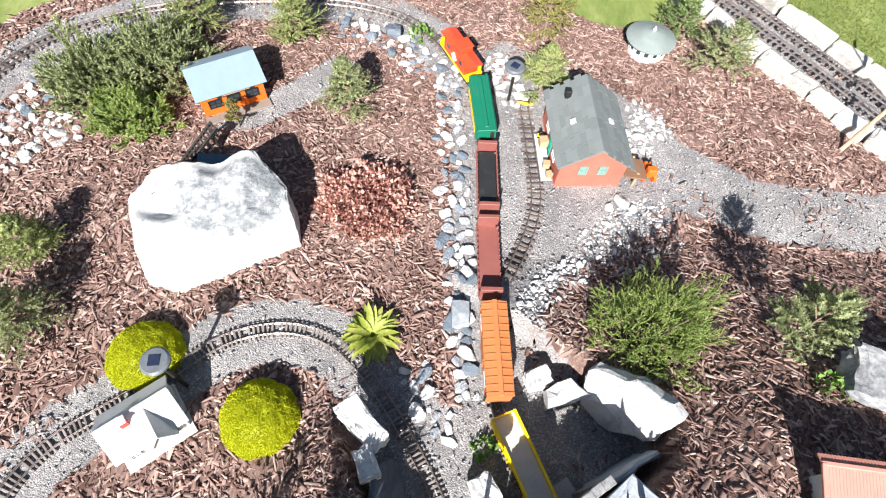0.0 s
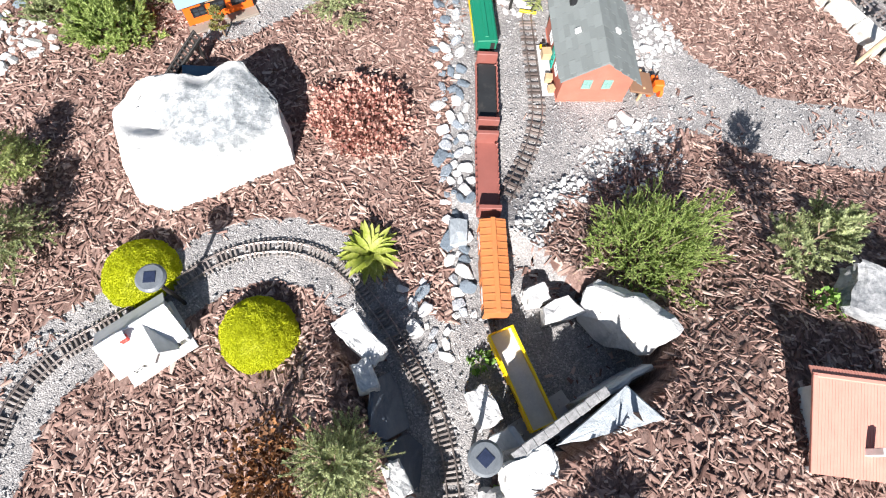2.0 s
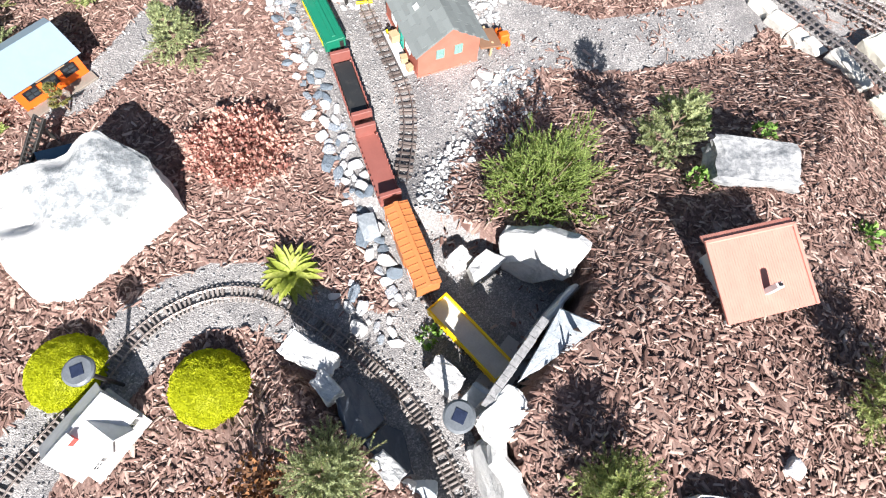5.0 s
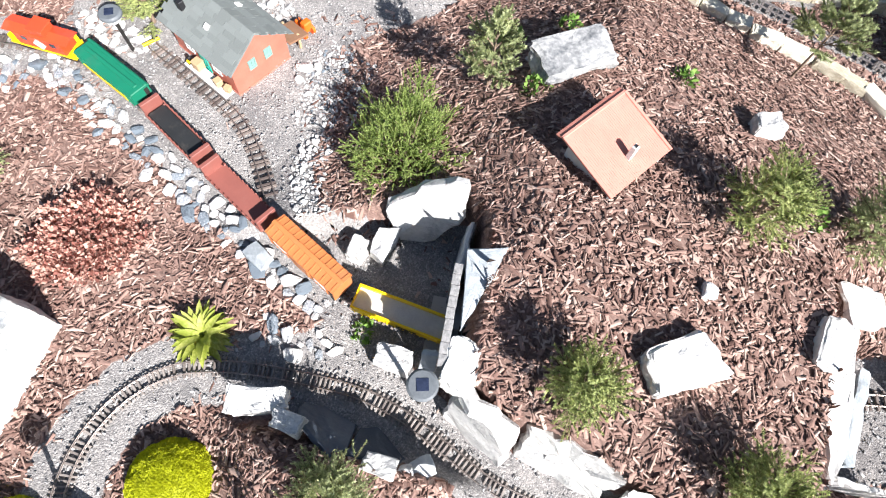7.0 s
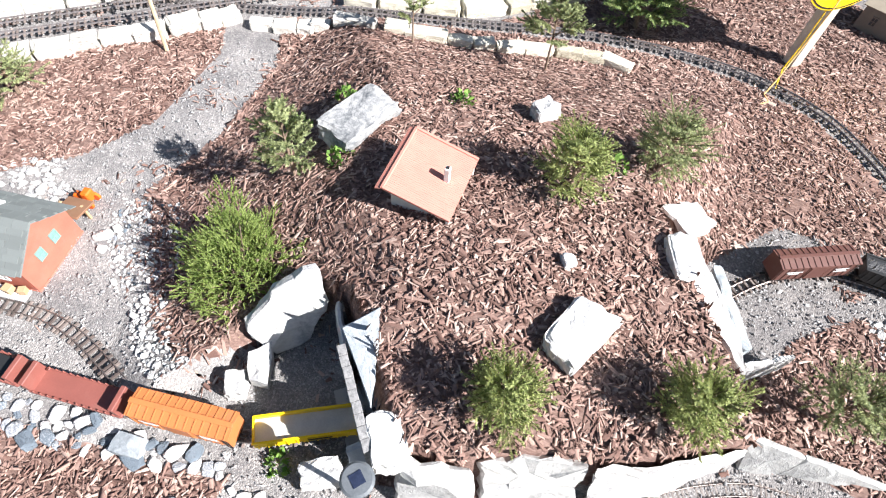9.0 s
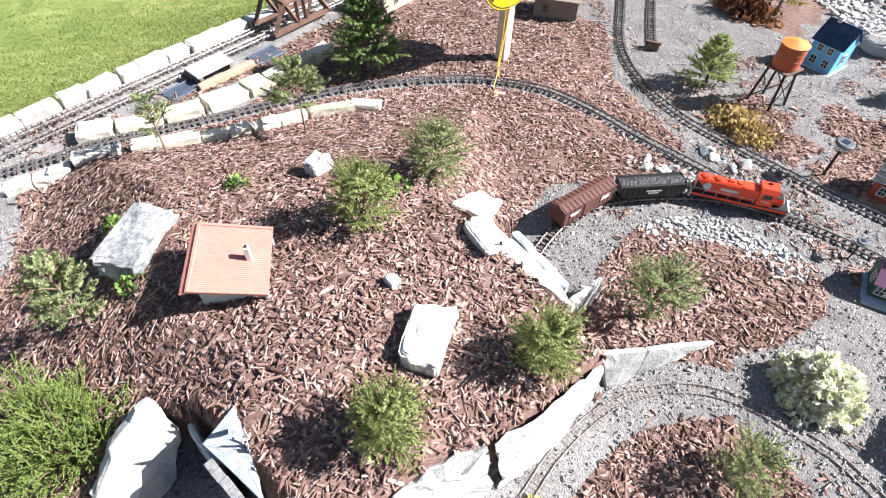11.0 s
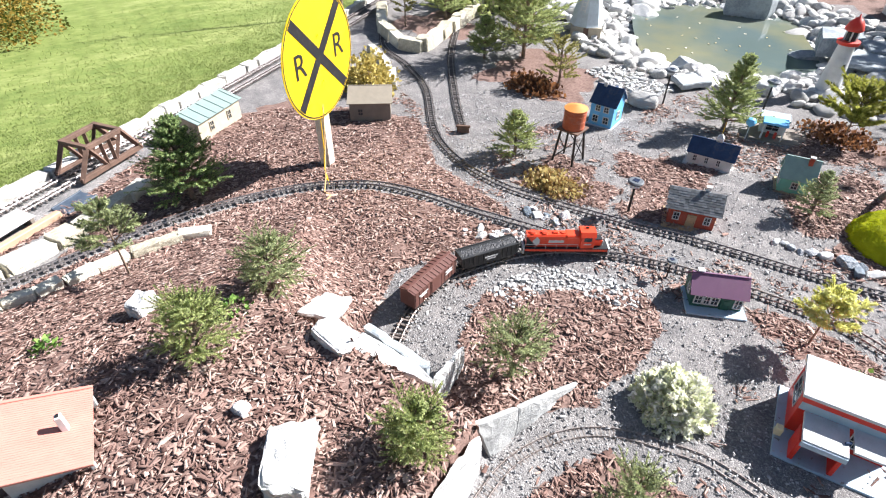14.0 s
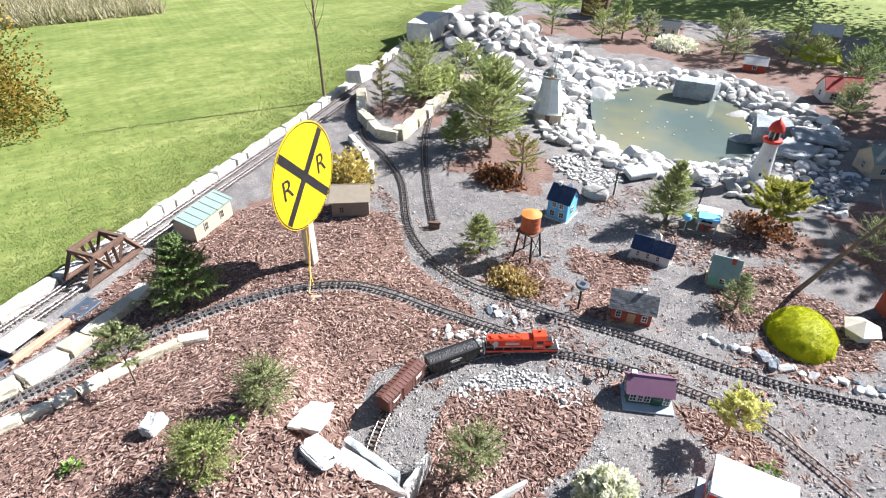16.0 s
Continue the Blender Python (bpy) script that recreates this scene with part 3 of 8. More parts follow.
def scatter_chips(name, n, box_, size, seed, keep, material, label, flat=0.22, faces=3):
    """Strewn pieces: long split chips lying about on the ground."""
    r = rng(seed)
    x, y = r.uniform(box_[0], box_[1], n), r.uniform(box_[2], box_[3], n)
    k = keep(x, y, r)
    x, y = x[k], y[k]
    n = len(x)
    z = ground_z(x, y)
    e = 0.02
    sx, sy = (ground_z(x + e, y) - z) / e, (ground_z(x, y + e) - z) / e
    steep = np.hypot(sx, sy) < 4.5
    x, y, z, sx, sy = x[steep], y[steep], z[steep], sx[steep], sy[steep]
    n = len(x)
    L = size[0] * r.lognormal(0, 0.45, n)
    W = np.minimum(size[1] * r.lognormal(0, 0.45, n), L * 0.75)
    T = size[2] * r.uniform(0.5, 1.4, n)
    yaw, tilt, rollv = r.uniform(0, 6.283, n), r.normal(0, flat, n) * 0.5, r.normal(0, flat, n)
    c = np.array([[-1, -1, 0], [1, -0.7, 0], [1, 0.8, 0], [-1, 1, 0], [-0.9, -0.8, 1], [0.92, -0.5, 1], [0.85, 0.6, 1], [-0.95, 0.75, 1]], float)
    P = c[None] * np.stack([L / 2, W / 2, T], -1)[:, None]
    P = P + r.normal(0, 1, P.shape) * np.stack([L * 0.09, W * 0.13, T * 0.2], -1)[:, None]
    ct, st, cr, sr, cy_, sy_ = np.cos(tilt), np.sin(tilt), np.cos(rollv), np.sin(rollv), np.cos(yaw), np.sin(yaw)
    a, b, d = P[..., 0], P[..., 1], P[..., 2]
    b, d = b * cr[:, None] - d * sr[:, None], b * sr[:, None] + d * cr[:, None]
    a, d = a * ct[:, None] - d * st[:, None], a * st[:, None] + d * ct[:, None]
    a, b = a * cy_[:, None] - b * sy_[:, None], a * sy_[:, None] + b * cy_[:, None]
    V = np.stack([x[:, None] + a, y[:, None] + b, z[:, None] + d + a * sx[:, None] + b * sy[:, None] + r.uniform(-0.002, 0.012, n)[:, None]], -1)
    q = np.array([[4, 5, 6, 7], [0, 1, 5, 4], [1, 2, 6, 5], [2, 3, 7, 6], [3, 0, 4, 7]] if faces == 5 else [[4, 5, 6, 7], [0, 1, 5, 4], [2, 3, 7, 6]])
    F = (q[None] + 8 * np.arange(n)[:, None, None]).reshape(-1, 4)
    return tagged(new(name, soup(name, V.reshape(-1, 3), F, material)), label, "mulch" if "mulch" in label else "gravel", kind="stuff")


def is_mulch(x, y, r):
    g, a = cover_of(x, y)
    clear = np.minimum.reduce([d_line(x, y, p) for p in (T_EAST, T_TOWN, T_MAIN, T_LOOP)]) > 0.062
    drift = np.array([noise.fractal(Vector((u * 2.2, v * 2.2, 7.7)), 0.8, 2, 4) for u, v in zip(x, y)])
    stray = (drift > 0.1) & (r.random(len(x)) < np.clip(drift * 0.9, 0, 0.6) * np.where(y < -2.6, 1.0, 0.35)) & (d_line(x, y, T_SIDING) > 0.07)
    return ((g + r.normal(0, 0.16, len(x)) < 0.42) | stray) & (a < 0.4) & (clear | (ground_z(x, y) > 0.2))


def is_gravel(x, y, r):
    g, a = cover_of(x, y)
    return (g + r.normal(0, 0.12, len(x)) > 0.6) & (a < 0.4)


def lawn_blades(n, seed):
    """Blades of grass standing on the lawn nearest the garden."""
    r = rng(seed)
    s, o = r.uniform(-1.0, 16, n), np.minimum(r.exponential(0.8, n), 3.2) * r.uniform(0.3, 1, n) + 0.03
    x, y = LAWN0.x + LAWND.x * s + LAWNN.x * o, LAWN0.y + LAWND.y * s + LAWNN.y * o
    z = ground_z(x, y)
    h, a = r.uniform(0.006, 0.016, n) * (1 + 0.08 * o), r.uniform(0, 6.283, n)
    w = 0.0035 * (1 + 0.5 * o)
    lx, ly = r.normal(0, 0.45, n) * h, r.normal(0, 0.45, n) * h
    V = np.stack([np.stack([x - w * np.cos(a), y - w * np.sin(a), z], -1), np.stack([x + w * np.cos(a), y + w * np.sin(a), z], -1), np.stack([x + lx, y + ly, z + h], -1)], 1)
    me = soup("lawn_grass", V.reshape(-1, 3), np.arange(3 * n).reshape(-1, 3), GRASS)
    return tagged(new("lawn_grass", me), "short sunlit lawn grass beside the garden", "grass", kind="stuff")


GRASS = mat("grass_blade", (0.155, 0.20, 0.052), (0.29, 0.335, 0.115), 0.6, 1.6, 40, 0.0, island=0.25, trans=0.5)
lawn_blades(150000, 16)
scatter_chips("bark_mulch", 175000, (-3.0, 3.4, -2.4, 2.6), (0.0285, 0.0088, 0.0026), 11, is_mulch, CHIP, "reddish brown bark mulch chips on the beds", 0.15)
scatter_chips("bark_mulch", 36000, (3.2, 5.0, -3.7, 1.6), (0.031, 0.0085, 0.0030), 12, is_mulch, CHIP, "reddish brown bark mulch chips by the sign", 0.16)
scatter_chips("bark_mulch", 66000, (-0.2, 3.4, -6.4, -2.4), (0.029, 0.0088, 0.0027), 13, is_mulch, CHIP, "reddish brown bark mulch chips round the little town", 0.15)
scatter_chips("crushed_stone", 30000, (-2.9, 2.4, -3.4, 2.3), (0.0085, 0.007, 0.004), 14, is_gravel, PEBBLE, "loose grey gravel by the tracks", 0.5, 5)
scatter_chips("crushed_stone", 14000, (-0.5, 4.4, -5.6, -2.2), (0.0095, 0.008, 0.004), 15, is_gravel, PEBBLE, "loose grey gravel in the little town", 0.5, 5)


# ---- railway tracks ----
def tie_mesh(material, w=0.088, d=0.0135):
    b = box(w, d, 0.009, (0, 0, 0.0045), 0.002)
    for s in (-1, 1):
        for k in (-1, 1):
            box(0.004, 0.008, 0.004, (s * 0.0225 + k * 0.0045, 0, 0.0105), bm=b)
    return mesh_of("tie", b, material)


TIE_ME, TIE_DARK_ME, TIE_DUSTY_ME = tie_mesh(TIE), tie_mesh(TIE_DARK), tie_mesh(TIE_DUSTY, 0.084, 0.010)


def track(pts, label, rail_mat, tie_me, lift=0.0, pitch=0.034):
    """Two flat-bottomed rails 45 mm apart on ties; every tie is a piece of its own."""
    line = spline(pts, 0.02)
    root = thing("railway_track", Matrix(), label, "track")
    z = np.array([gz(*p) if not (0.42 < p[0] < 1.5 and -2.08 < p[1] < -0.68) else 0.0 for p in line])
    cut = np.array([d_line(np.array([p[0]]), np.array([p[1]]), T_MAIN[12:23])[0] < 0.1 for p in line])
    z = np.where(cut, np.minimum(z, 0.0), z)
    ker = np.ones(15) / 15
    z = np.convolve(np.pad(z, 7, mode="edge"), ker, "valid") + 0.006 + (lift(line[:, 1]) if callable(lift) else lift)
    t = np.gradient(line, axis=0)
    t /= np.linalg.norm(t, axis=1)[:, None]
    nrm = np.stack([-t[:, 1], t[:, 0]], 1)
    prof = [(-0.004, 0.009), (-0.001, 0.011), (-0.0014, 0.0155), (-0.0014, 0.0175), (0.0014, 0.0175), (0.0014, 0.0155), (0.001, 0.011), (0.004, 0.009)]
    for s in (-1, 1):
        n, m = len(line), len(prof)
        V = np.stack([np.stack([line[:, 0] + nrm[:, 0] * (s * 0.0235 + o), line[:, 1] + nrm[:, 1] * (s * 0.0235 + o), z + h], -1) for o, h in prof], 1)
        i, j = np.meshgrid(np.arange(n - 1), np.arange(m - 1), indexing="ij")
        F = np.stack([i * m + j, (i + 1) * m + j, (i + 1) * m + j + 1, i * m + j + 1], -1).reshape(-1, 4)
        part("rail", soup("rail", V.reshape(-1, 3), F, rail_mat), None, root)
    length = 0.02 * (len(line) - 1)
    r = rng(len(pts))
    for s in np.arange(0.02, min(length, 360 * pitch), pitch):
        k = min(int(s / 0.02), len(line) - 1)
        ob = new("tie", tie_me)
        ob.parent = root
        yaw = math.degrees(math.atan2(nrm[k, 1], nrm[k, 0])) + r.normal(0, 1.2)
        ob.matrix_world = pose(line[k, 0], line[k, 1], z[k], 0, 0, yaw)
    return root


# ---- stones ----
VEINED = stone_mat("veined_rock", (0.46, 0.46, 0.45), (0.24, 0.245, 0.25), (0.08, 0.09, 0.10), 6, 0.0, ((0.07, 0.08, 0.09), 0.85))

VEINED_WHITE = stone_mat("mottled_limestone", (0.60, 0.595, 0.575), (0.44, 0.44, 0.43), (0.27, 0.275, 0.275), 8, 0.0, ((0.36, 0.35, 0.33), 0.35))


def chunk_bm(size, seed):
    """A split block with broken corners and uneven faces."""
    r = rng(seed)
    b = block_bm(seed)
    bmesh.ops.subdivide_edges(b, edges=b.edges[:], cuts=2, use_grid_fill=True)
    o, k = Vector(r.random(3) * 40), r.uniform(-0.22, 0.22, 4)
    for v in b.verts:
        q = v.co * (1 + 0.16 * noise.fractal(v.co * 2.2 + o, 0.8, 2, 4))
        v.co = Vector((q.x * size[0] * (1 + k[0] * q.y), q.y * size[1] * (1 + k[1] * q.x), (q.z + k[2] * 0.5 * q.x + k[3] * 0.4 * q.y) * size[2]))
    return b


def stone(name, x, y, size, seed, material, label, yaw=0, tilt=(0, 0), sink=0.15, z=None, cuts=7, rough=0.05, sub=4, keep=0.62, group="", round_=False, blocky=False):
    """One stone bedded a little into the ground."""
    b = chunk_bm(size, seed) if blocky else rock_bm(size, seed, cuts, rough, sub, keep, round_)
    low = min(v.co.z for v in b.verts)
    zz = (gz(x, y) if z is None else z) - low - size[2] * sink
    return solid(name, b, material, pose(x, y, zz, tilt[0], tilt[1], yaw), label, "rock", group, smooth=False)


def boulder():
    """The great pale boulder: an angular plan, a tilted mottled crown, two humps, a hollow and a steep sunlit front."""
    b = bmesh.new()
    bmesh.ops.create_icosphere(b, subdivisions=6, radius=0.50)
    planes = []
    for nx, ny, d, up in ((0.525, -0.851, 0.185, 0.28), (-0.143, -0.99, 0.32, 0.32), (-0.914, -0.406, 0.375, 0.15), (0.949, 0.316, 0.335, 0.05), (0.633, 0.774, 0.325, 0.05), (-0.216, 0.976, 0.30, 0.06), (-0.754, 0.657, 0.395, 0.10)):
        c = math.sqrt(1 - up * up)
        planes.append((Vector((nx * c, ny * c, up)), d * c - 0.08 * up))
    planes += [(Vector((0.02, -0.06, 1)).normalized(), 0.185), (Vector((-0.12, 0.02, 1)).normalized(), 0.20), (Vector((0.3, 0.0, 1)).normalized(), 0.22), (Vector((0.2, -0.6, 1)).normalized(), 0.20)]
    for v in b.verts:
        p = v.co.copy()
        for _ in range(2):
            for d, k in planes:
                q = p.dot(d)
                if q > k:
                    p -= d * (q - k) * 0.93
        p.z += 0.04 * math.exp(-((p.x - 0.10) ** 2 + (p.y - 0.17) ** 2) / 0.018) - 0.06 * math.exp(-((p.x + 0.06) ** 2 + (p.y - 0.27) ** 2) / 0.005)
        p.z -= 0.075 * math.exp(-((p.x + 0.22) ** 2 / 0.008 + (p.y - 0.0) ** 2 / 0.003))
        p.x += 0.05 * math.exp(-((p.y - 0.10) ** 2) / 0.002) * (p.x < -0.3)
        w = p * 3.1 + Vector((4, 1, 7))
        n = noise.fractal(w, 0.75, 2.1, 7)
        p *= 1 + 0.045 * n + 0.016 * noise.noise(p * 22) + 0.008 * noise.noise(p * 60)
        v.co = p
    return solid("boulder", b, BOULDER, pose(-1.065, 0.32, 0.08), "huge pale limestone boulder with grey mottling on the mulch", "rock", smooth=True)


boulder()
stone("rock", 1.66, -0.25, (0.34, 0.20, 0.11), 121, VEINED, "grey and white veined rock on the mound", -20, (4, 0), 0.05, cuts=5, rough=0.09, sub=5, blocky=True)
bb = block_bm(505)
bmesh.ops.subdivide_edges(bb, edges=bb.edges[:], cuts=2, use_grid_fill=True)
for v in bb.verts:
    q = v.co * (1 + 0.10 * noise.fractal(v.co * 2.6 + Vector((3, 5, 1)), 0.8, 2, 4))
    v.co = Vector((q.x * 0.255 * (1 - 0.10 * q.y), q.y * 0.165 * (1 + 0.14 * q.x), q.z * 0.17))
solid("rock", bb, WHITE_STONE, pose(0.91, -1.445, 0.432, 3, -4, -26), "blocky white limestone rock with a flat top", "rock")
stone("rock", 1.2, -1.35, (0.065, 0.06, 0.05), 23, COBBLE, "small pointed grey stone lying on mulch", 40)
stone("rock", 2.08, -1.06, (0.12, 0.085, 0.10), 224, WHITE_STONE, "small angular white stone beside a fir", -40, blocky=True)
stone("rock", -0.27, -0.515, (0.20, 0.09, 0.12), 25, WHITE_STONE, "white limestone block on top of the bank", -40, z=0.15, sink=0.1, blocky=True)
stone("rock", -0.235, -0.655, (0.11, 0.07, 0.11), 26, WHITE_STONE, "white limestone block beside slate slabs", -65, z=0.17, sink=0.1, blocky=True)
stone("rock", -0.085, -0.985, (0.12, 0.07, 0.1), 27, WHITE_STONE, "pale stone at the end of the slabs", -60, z=0.16, sink=0.1, blocky=True)
stone("rock", -0.05, -1.07, (0.1, 0.07, 0.1), 28, WHITE_STONE, "small white stone at the end of the slabs", -20, z=0.12, sink=0.1)
stone("rock", 0.02, -1.1, (0.12, 0.09, 0.16), 29, GREY_STONE, "grey stone beside the loop track", -20, z=0.05, sink=0.1)
stone("rock", 0.415, -0.225, (0.10, 0.08, 0.1), 30, WHITE_STONE, "small white stone beside the tunnel pit", 20, blocky=True)
stone("rock", 0.215, -0.70, (0.15, 0.09, 0.12), 32, WHITE_STONE, "white rock with a green tinge by the tunnel mouth", -60, blocky=True)
stone("rock", 0.345, -0.93, (0.18, 0.125, 0.13), 33, WHITE_STONE, "bright white rock above the retaining wall", 30, z=0.29, sink=0.05, blocky=True)
stone("rock", 1.42, -1.80, (0.20, 0.13, 0.10), 37, WHITE_STONE, "white rock above the far tunnel mouth", 20, z=0.36, sink=0.1, blocky=True)
stone("rock", 1.1, -2.09, (0.09, 0.07, 0.1), 38, WHITE_STONE, "small broken white stone by the far tunnel mouth", 10, z=0.2)


def flat_stone(corners, thick, seed, material, label, name="stone_slab", rough=0.0028):
    """A slab leaning or lying; its corners are given in metres."""
    mid = sum((Vector(c) for c in corners), Vector()) / len(corners)
    b = slab3([Vector(c) - mid for c in corners], thick, seed, rough)
    return solid(name, b, material, Matrix.Translation(mid), label, "slab")


flat_stone([(0.652, -0.628, 0.43), (0.775, -0.728, 0.435), (0.625, -0.785, 0.432), (0.42, -0.838, 0.42)], 0.03, 1, GREY_STONE, "pale blue slate slab lying over the tunnel mouth")
flat_stone([(0.585, -0.21, 0.20), (0.72, -0.295, 0.36), (0.845, -0.43, 0.43), (0.80, -0.485, 0.26), (0.70, -0.415, 0.02), (0.59, -0.31, 0.02)], 0.06, 2, WHITE_STONE, "large white slab leaning back from the tunnel pit", rough=0.006)
flat_stone([(0.44, -0.285, 0.115), (0.535, -0.235, 0.13), (0.61, -0.30, 0.12), (0.45, -0.365, 0.09)], 0.11, 22, WHITE_STONE, "low white block at the rim of the tunnel pit", rough=0.007)
flat_stone([(0.80, -0.51, 0.27), (0.60, -0.645, 0.33), (0.595, -0.63, -0.02), (0.795, -0.495, -0.02)], 0.025, 3, GREY_STONE, "upright grey slab in the corner of the tunnel pit")
flat_stone([(0.30, -0.78, 0.17), (0.36, -0.86, 0.22), (0.30, -0.90, 0.02), (0.24, -0.82, 0.0)], 0.03, 4, GREY_STONE, "dark slab leaning beside the tunnel mouth")
flat_stone([(-0.205, -0.66, 0.235), (-0.195, -0.85, 0.235), (-0.135, -0.865, 0.19), (-0.055, -0.80, 0.01), (-0.105, -0.66, 0.01), (-0.155, -0.60, 0.06)], 0.03, 5, SHADED_SLATE, "dark slate slab against the bank, shade put into its colour")
flat_stone([(-0.14, -0.87, 0.225), (-0.06, -1.02, 0.21), (0.01, -1.06, 0.01), (0.0, -0.86, 0.01), (-0.055, -0.82, 0.05)], 0.03, 6, SHADED_SLATE, "slate slab leaning beside the loop track")
flat_stone([(0.855, -2.195, 0.22), (0.87, -2.435, 0.15), (0.825, -2.40, 0.0), (0.795, -2.25, 0.0)], 0.03, 7, DULL_STONE, "grey slab leaning against the mulch bed")
flat_stone([(0.872, -2.44, 0.15), (0.92, -2.85, 0.01), (0.828, -2.405, 0.0)], 0.03, 8, DULL_STONE, "pale pointed slab leaning against the mulch bed")
flat_stone([(1.77, -1.72, 0.32), (2.0, -1.915, 0.15), (1.99, -2.06, 0.075), (1.83, -1.99, 0.16), (1.66, -1.87, 0.29)], 0.03, 9, WHITE_STONE, "white slab sloping over the far tunnel mouth", rough=0.006)
flat_stone([(1.44, -1.925, 0.385), (1.35, -1.85, 0.392), (1.22, -1.93, 0.38), (1.11, -2.03, 0.362), (1.07, -2.12, 0.30), (1.16, -2.09, 0.335), (1.29, -2.01, 0.37)], 0.05, 10, WHITE_STONE, "long white slab bridging the far tunnel mouth", rough=0.006)
flat_stone([(1.50, -1.955, 0.33), (1.17, -2.115, 0.29), (1.16, -2.105, 0.19), (1.48, -1.945, 0.22)], 0.05, 11, GREY_STONE, "dark stone lintel of the far tunnel mouth", "stone_lintel")
flat_stone([(1.11, -2.145, 0.27), (1.305, -2.41, 0.135), (1.302, -2.412, -0.03), (1.108, -2.148, -0.03)], 0.022, 12, WHITE_STONE, "thin white slab standing on edge by the track")
flat_stone([(0.33, -0.99, 0.375), (0.345, -1.12, 0.38), (0.36, -1.23, 0.37), (0.315, -1.295, -0.02), (0.29, -0.98, -0.02)], 0.07, 14, WHITE_STONE, "white slab of the retaining wall beside the lamp", rough=0.007)
flat_stone([(0.385, -1.245, 0.375), (0.455, -1.43, 0.38), (0.50, -1.60, 0.37), (0.445, -1.64, -0.02), (0.365, -1.43, -0.02), (0.32, -1.305, -0.02)], 0.07, 15, VEINED_WHITE, "long mottled grey-white slab of the retaining wall", rough=0.007)
flat_stone([(0.505, -1.625, 0.375), (0.585, -1.83, 0.37), (0.655, -1.935, 0.36), (0.745, -2.10, 0.33), (0.80, -2.185, 0.23), (0.755, -2.16, -0.02), (0.67, -2.03, -0.02), (0.577, -1.95, -0.02), (0.46, -1.68, -0.02)], 0.07, 16, WHITE_STONE, "long bright white slab of the retaining wall", rough=0.007)
flat_stone([(0.02, 0.10, 0.05), (0.1, 0.1, 0.05), (0.11, -0.01, 0.05), (0.03, -0.03, 0.05)], 0.05, 13, GREY_STONE, "flat blue-grey stone beside the main track")

# granite lintel of the near tunnel mouth
lint = thing("tunnel_lintel", pose(0.438, -0.769, 0.388, 0, 0, 37.7), "pale grey split granite lintel over the tunnel mouth", "lintel")
LINTEL = mat("split_granite", (0.11, 0.11, 0.115), (0.36, 0.355, 0.35), 0.9, 60, 190, 0.8, 0.006)
part("beam", box(0.395, 0.03, 0.045, (0, 0, 0), 0.003), LINTEL, lint)
for k in range(9):
    part("block", box(0.0428, 0.033, 0.012, (-0.174 + 0.0435 * k, 0.001 * ((k * 5) % 3 - 1), 0.026), 0.002, (0.8 * ((k * 7) % 3 - 1), 1.2 * ((k * 4) % 3 - 1), 0.7 * ((k * 5) % 3 - 1))), LINTEL, lint)
for sx_ in (-0.175, 0.175):
    part("post", box(0.035, 0.03, 0.38, (sx_, 0.0, -0.21), 0.003), LINTEL, lint)

# ---- stones in numbers: each one a piece of its border ----
COB_ME = [mesh_of("stone", rock_bm((1, 0.8, 0.7), 300 + i, 7, 0.06, 3), COBBLE) for i in range(10)]
WCOB_ME = [mesh_of("stone", rock_bm((1, 0.8, 0.75), 330 + i, 7, 0.06, 3), WHITE_STONE) for i in range(8)]
RND_ME = [mesh_of("stone", rock_bm((1, 0.85, 0.7), 360 + i, 3, 0.04, 3, round_=True), POND_ROCK, True) for i in range(8)]
BLK_ME = [mesh_of("block", block_bm(390 + i), CREAM_BLOCK) for i in range(5)]


def strew(root, meshes, name, places, seed, flat=0.75):
    """Stones at (x, y, size), bedded in the ground."""
    r = rng(seed)
    for x, y, s in places:
        ob = new(name, meshes[int(r.integers(len(meshes)))])
        ob.parent = root
        ob.matrix_world = pose(x, y, gz(x, y) + s * 0.14, r.normal(0, 14), r.normal(0, 14), r.uniform(0, 360)) @ Matrix.Diagonal((s * r.uniform(0.85, 1.3), s * r.uniform(0.75, 1.1), s * flat * r.uniform(0.6, 1.1), 1))


def band(pts, width, gap, size, seed, jitter=0.3):
    """Places along a strip, packed so that stones touch but seldom overlap."""
    r = rng(seed)
    line = spline(pts, 0.01)
    t = np.gradient(line, axis=0)
    t /= np.linalg.norm(t, axis=1)[:, None]
    out = []
    for _ in range(int(len(line) * 0.01 * width / (gap * gap) * 6)):
        k = int(r.integers(len(line)))
        o = r.uniform(-0.5, 0.5) * width
        x, y = line[k, 0] - t[k, 1] * o, line[k, 1] + t[k, 0] * o
        s = size * r.lognormal(0, jitter)
        if all((x - a) ** 2 + (y - b) ** 2 > (0.42 * (s + c)) ** 2 for a, b, c in out):
            out.append((x, y, s))
    return out


def border(label, places, meshes, seed, name="stone", flat=0.75, cat="rocks"):
    root = thing("stone_border", Matrix(), label, cat)
    strew(root, meshes, name, places[:300], seed, flat)
    return root


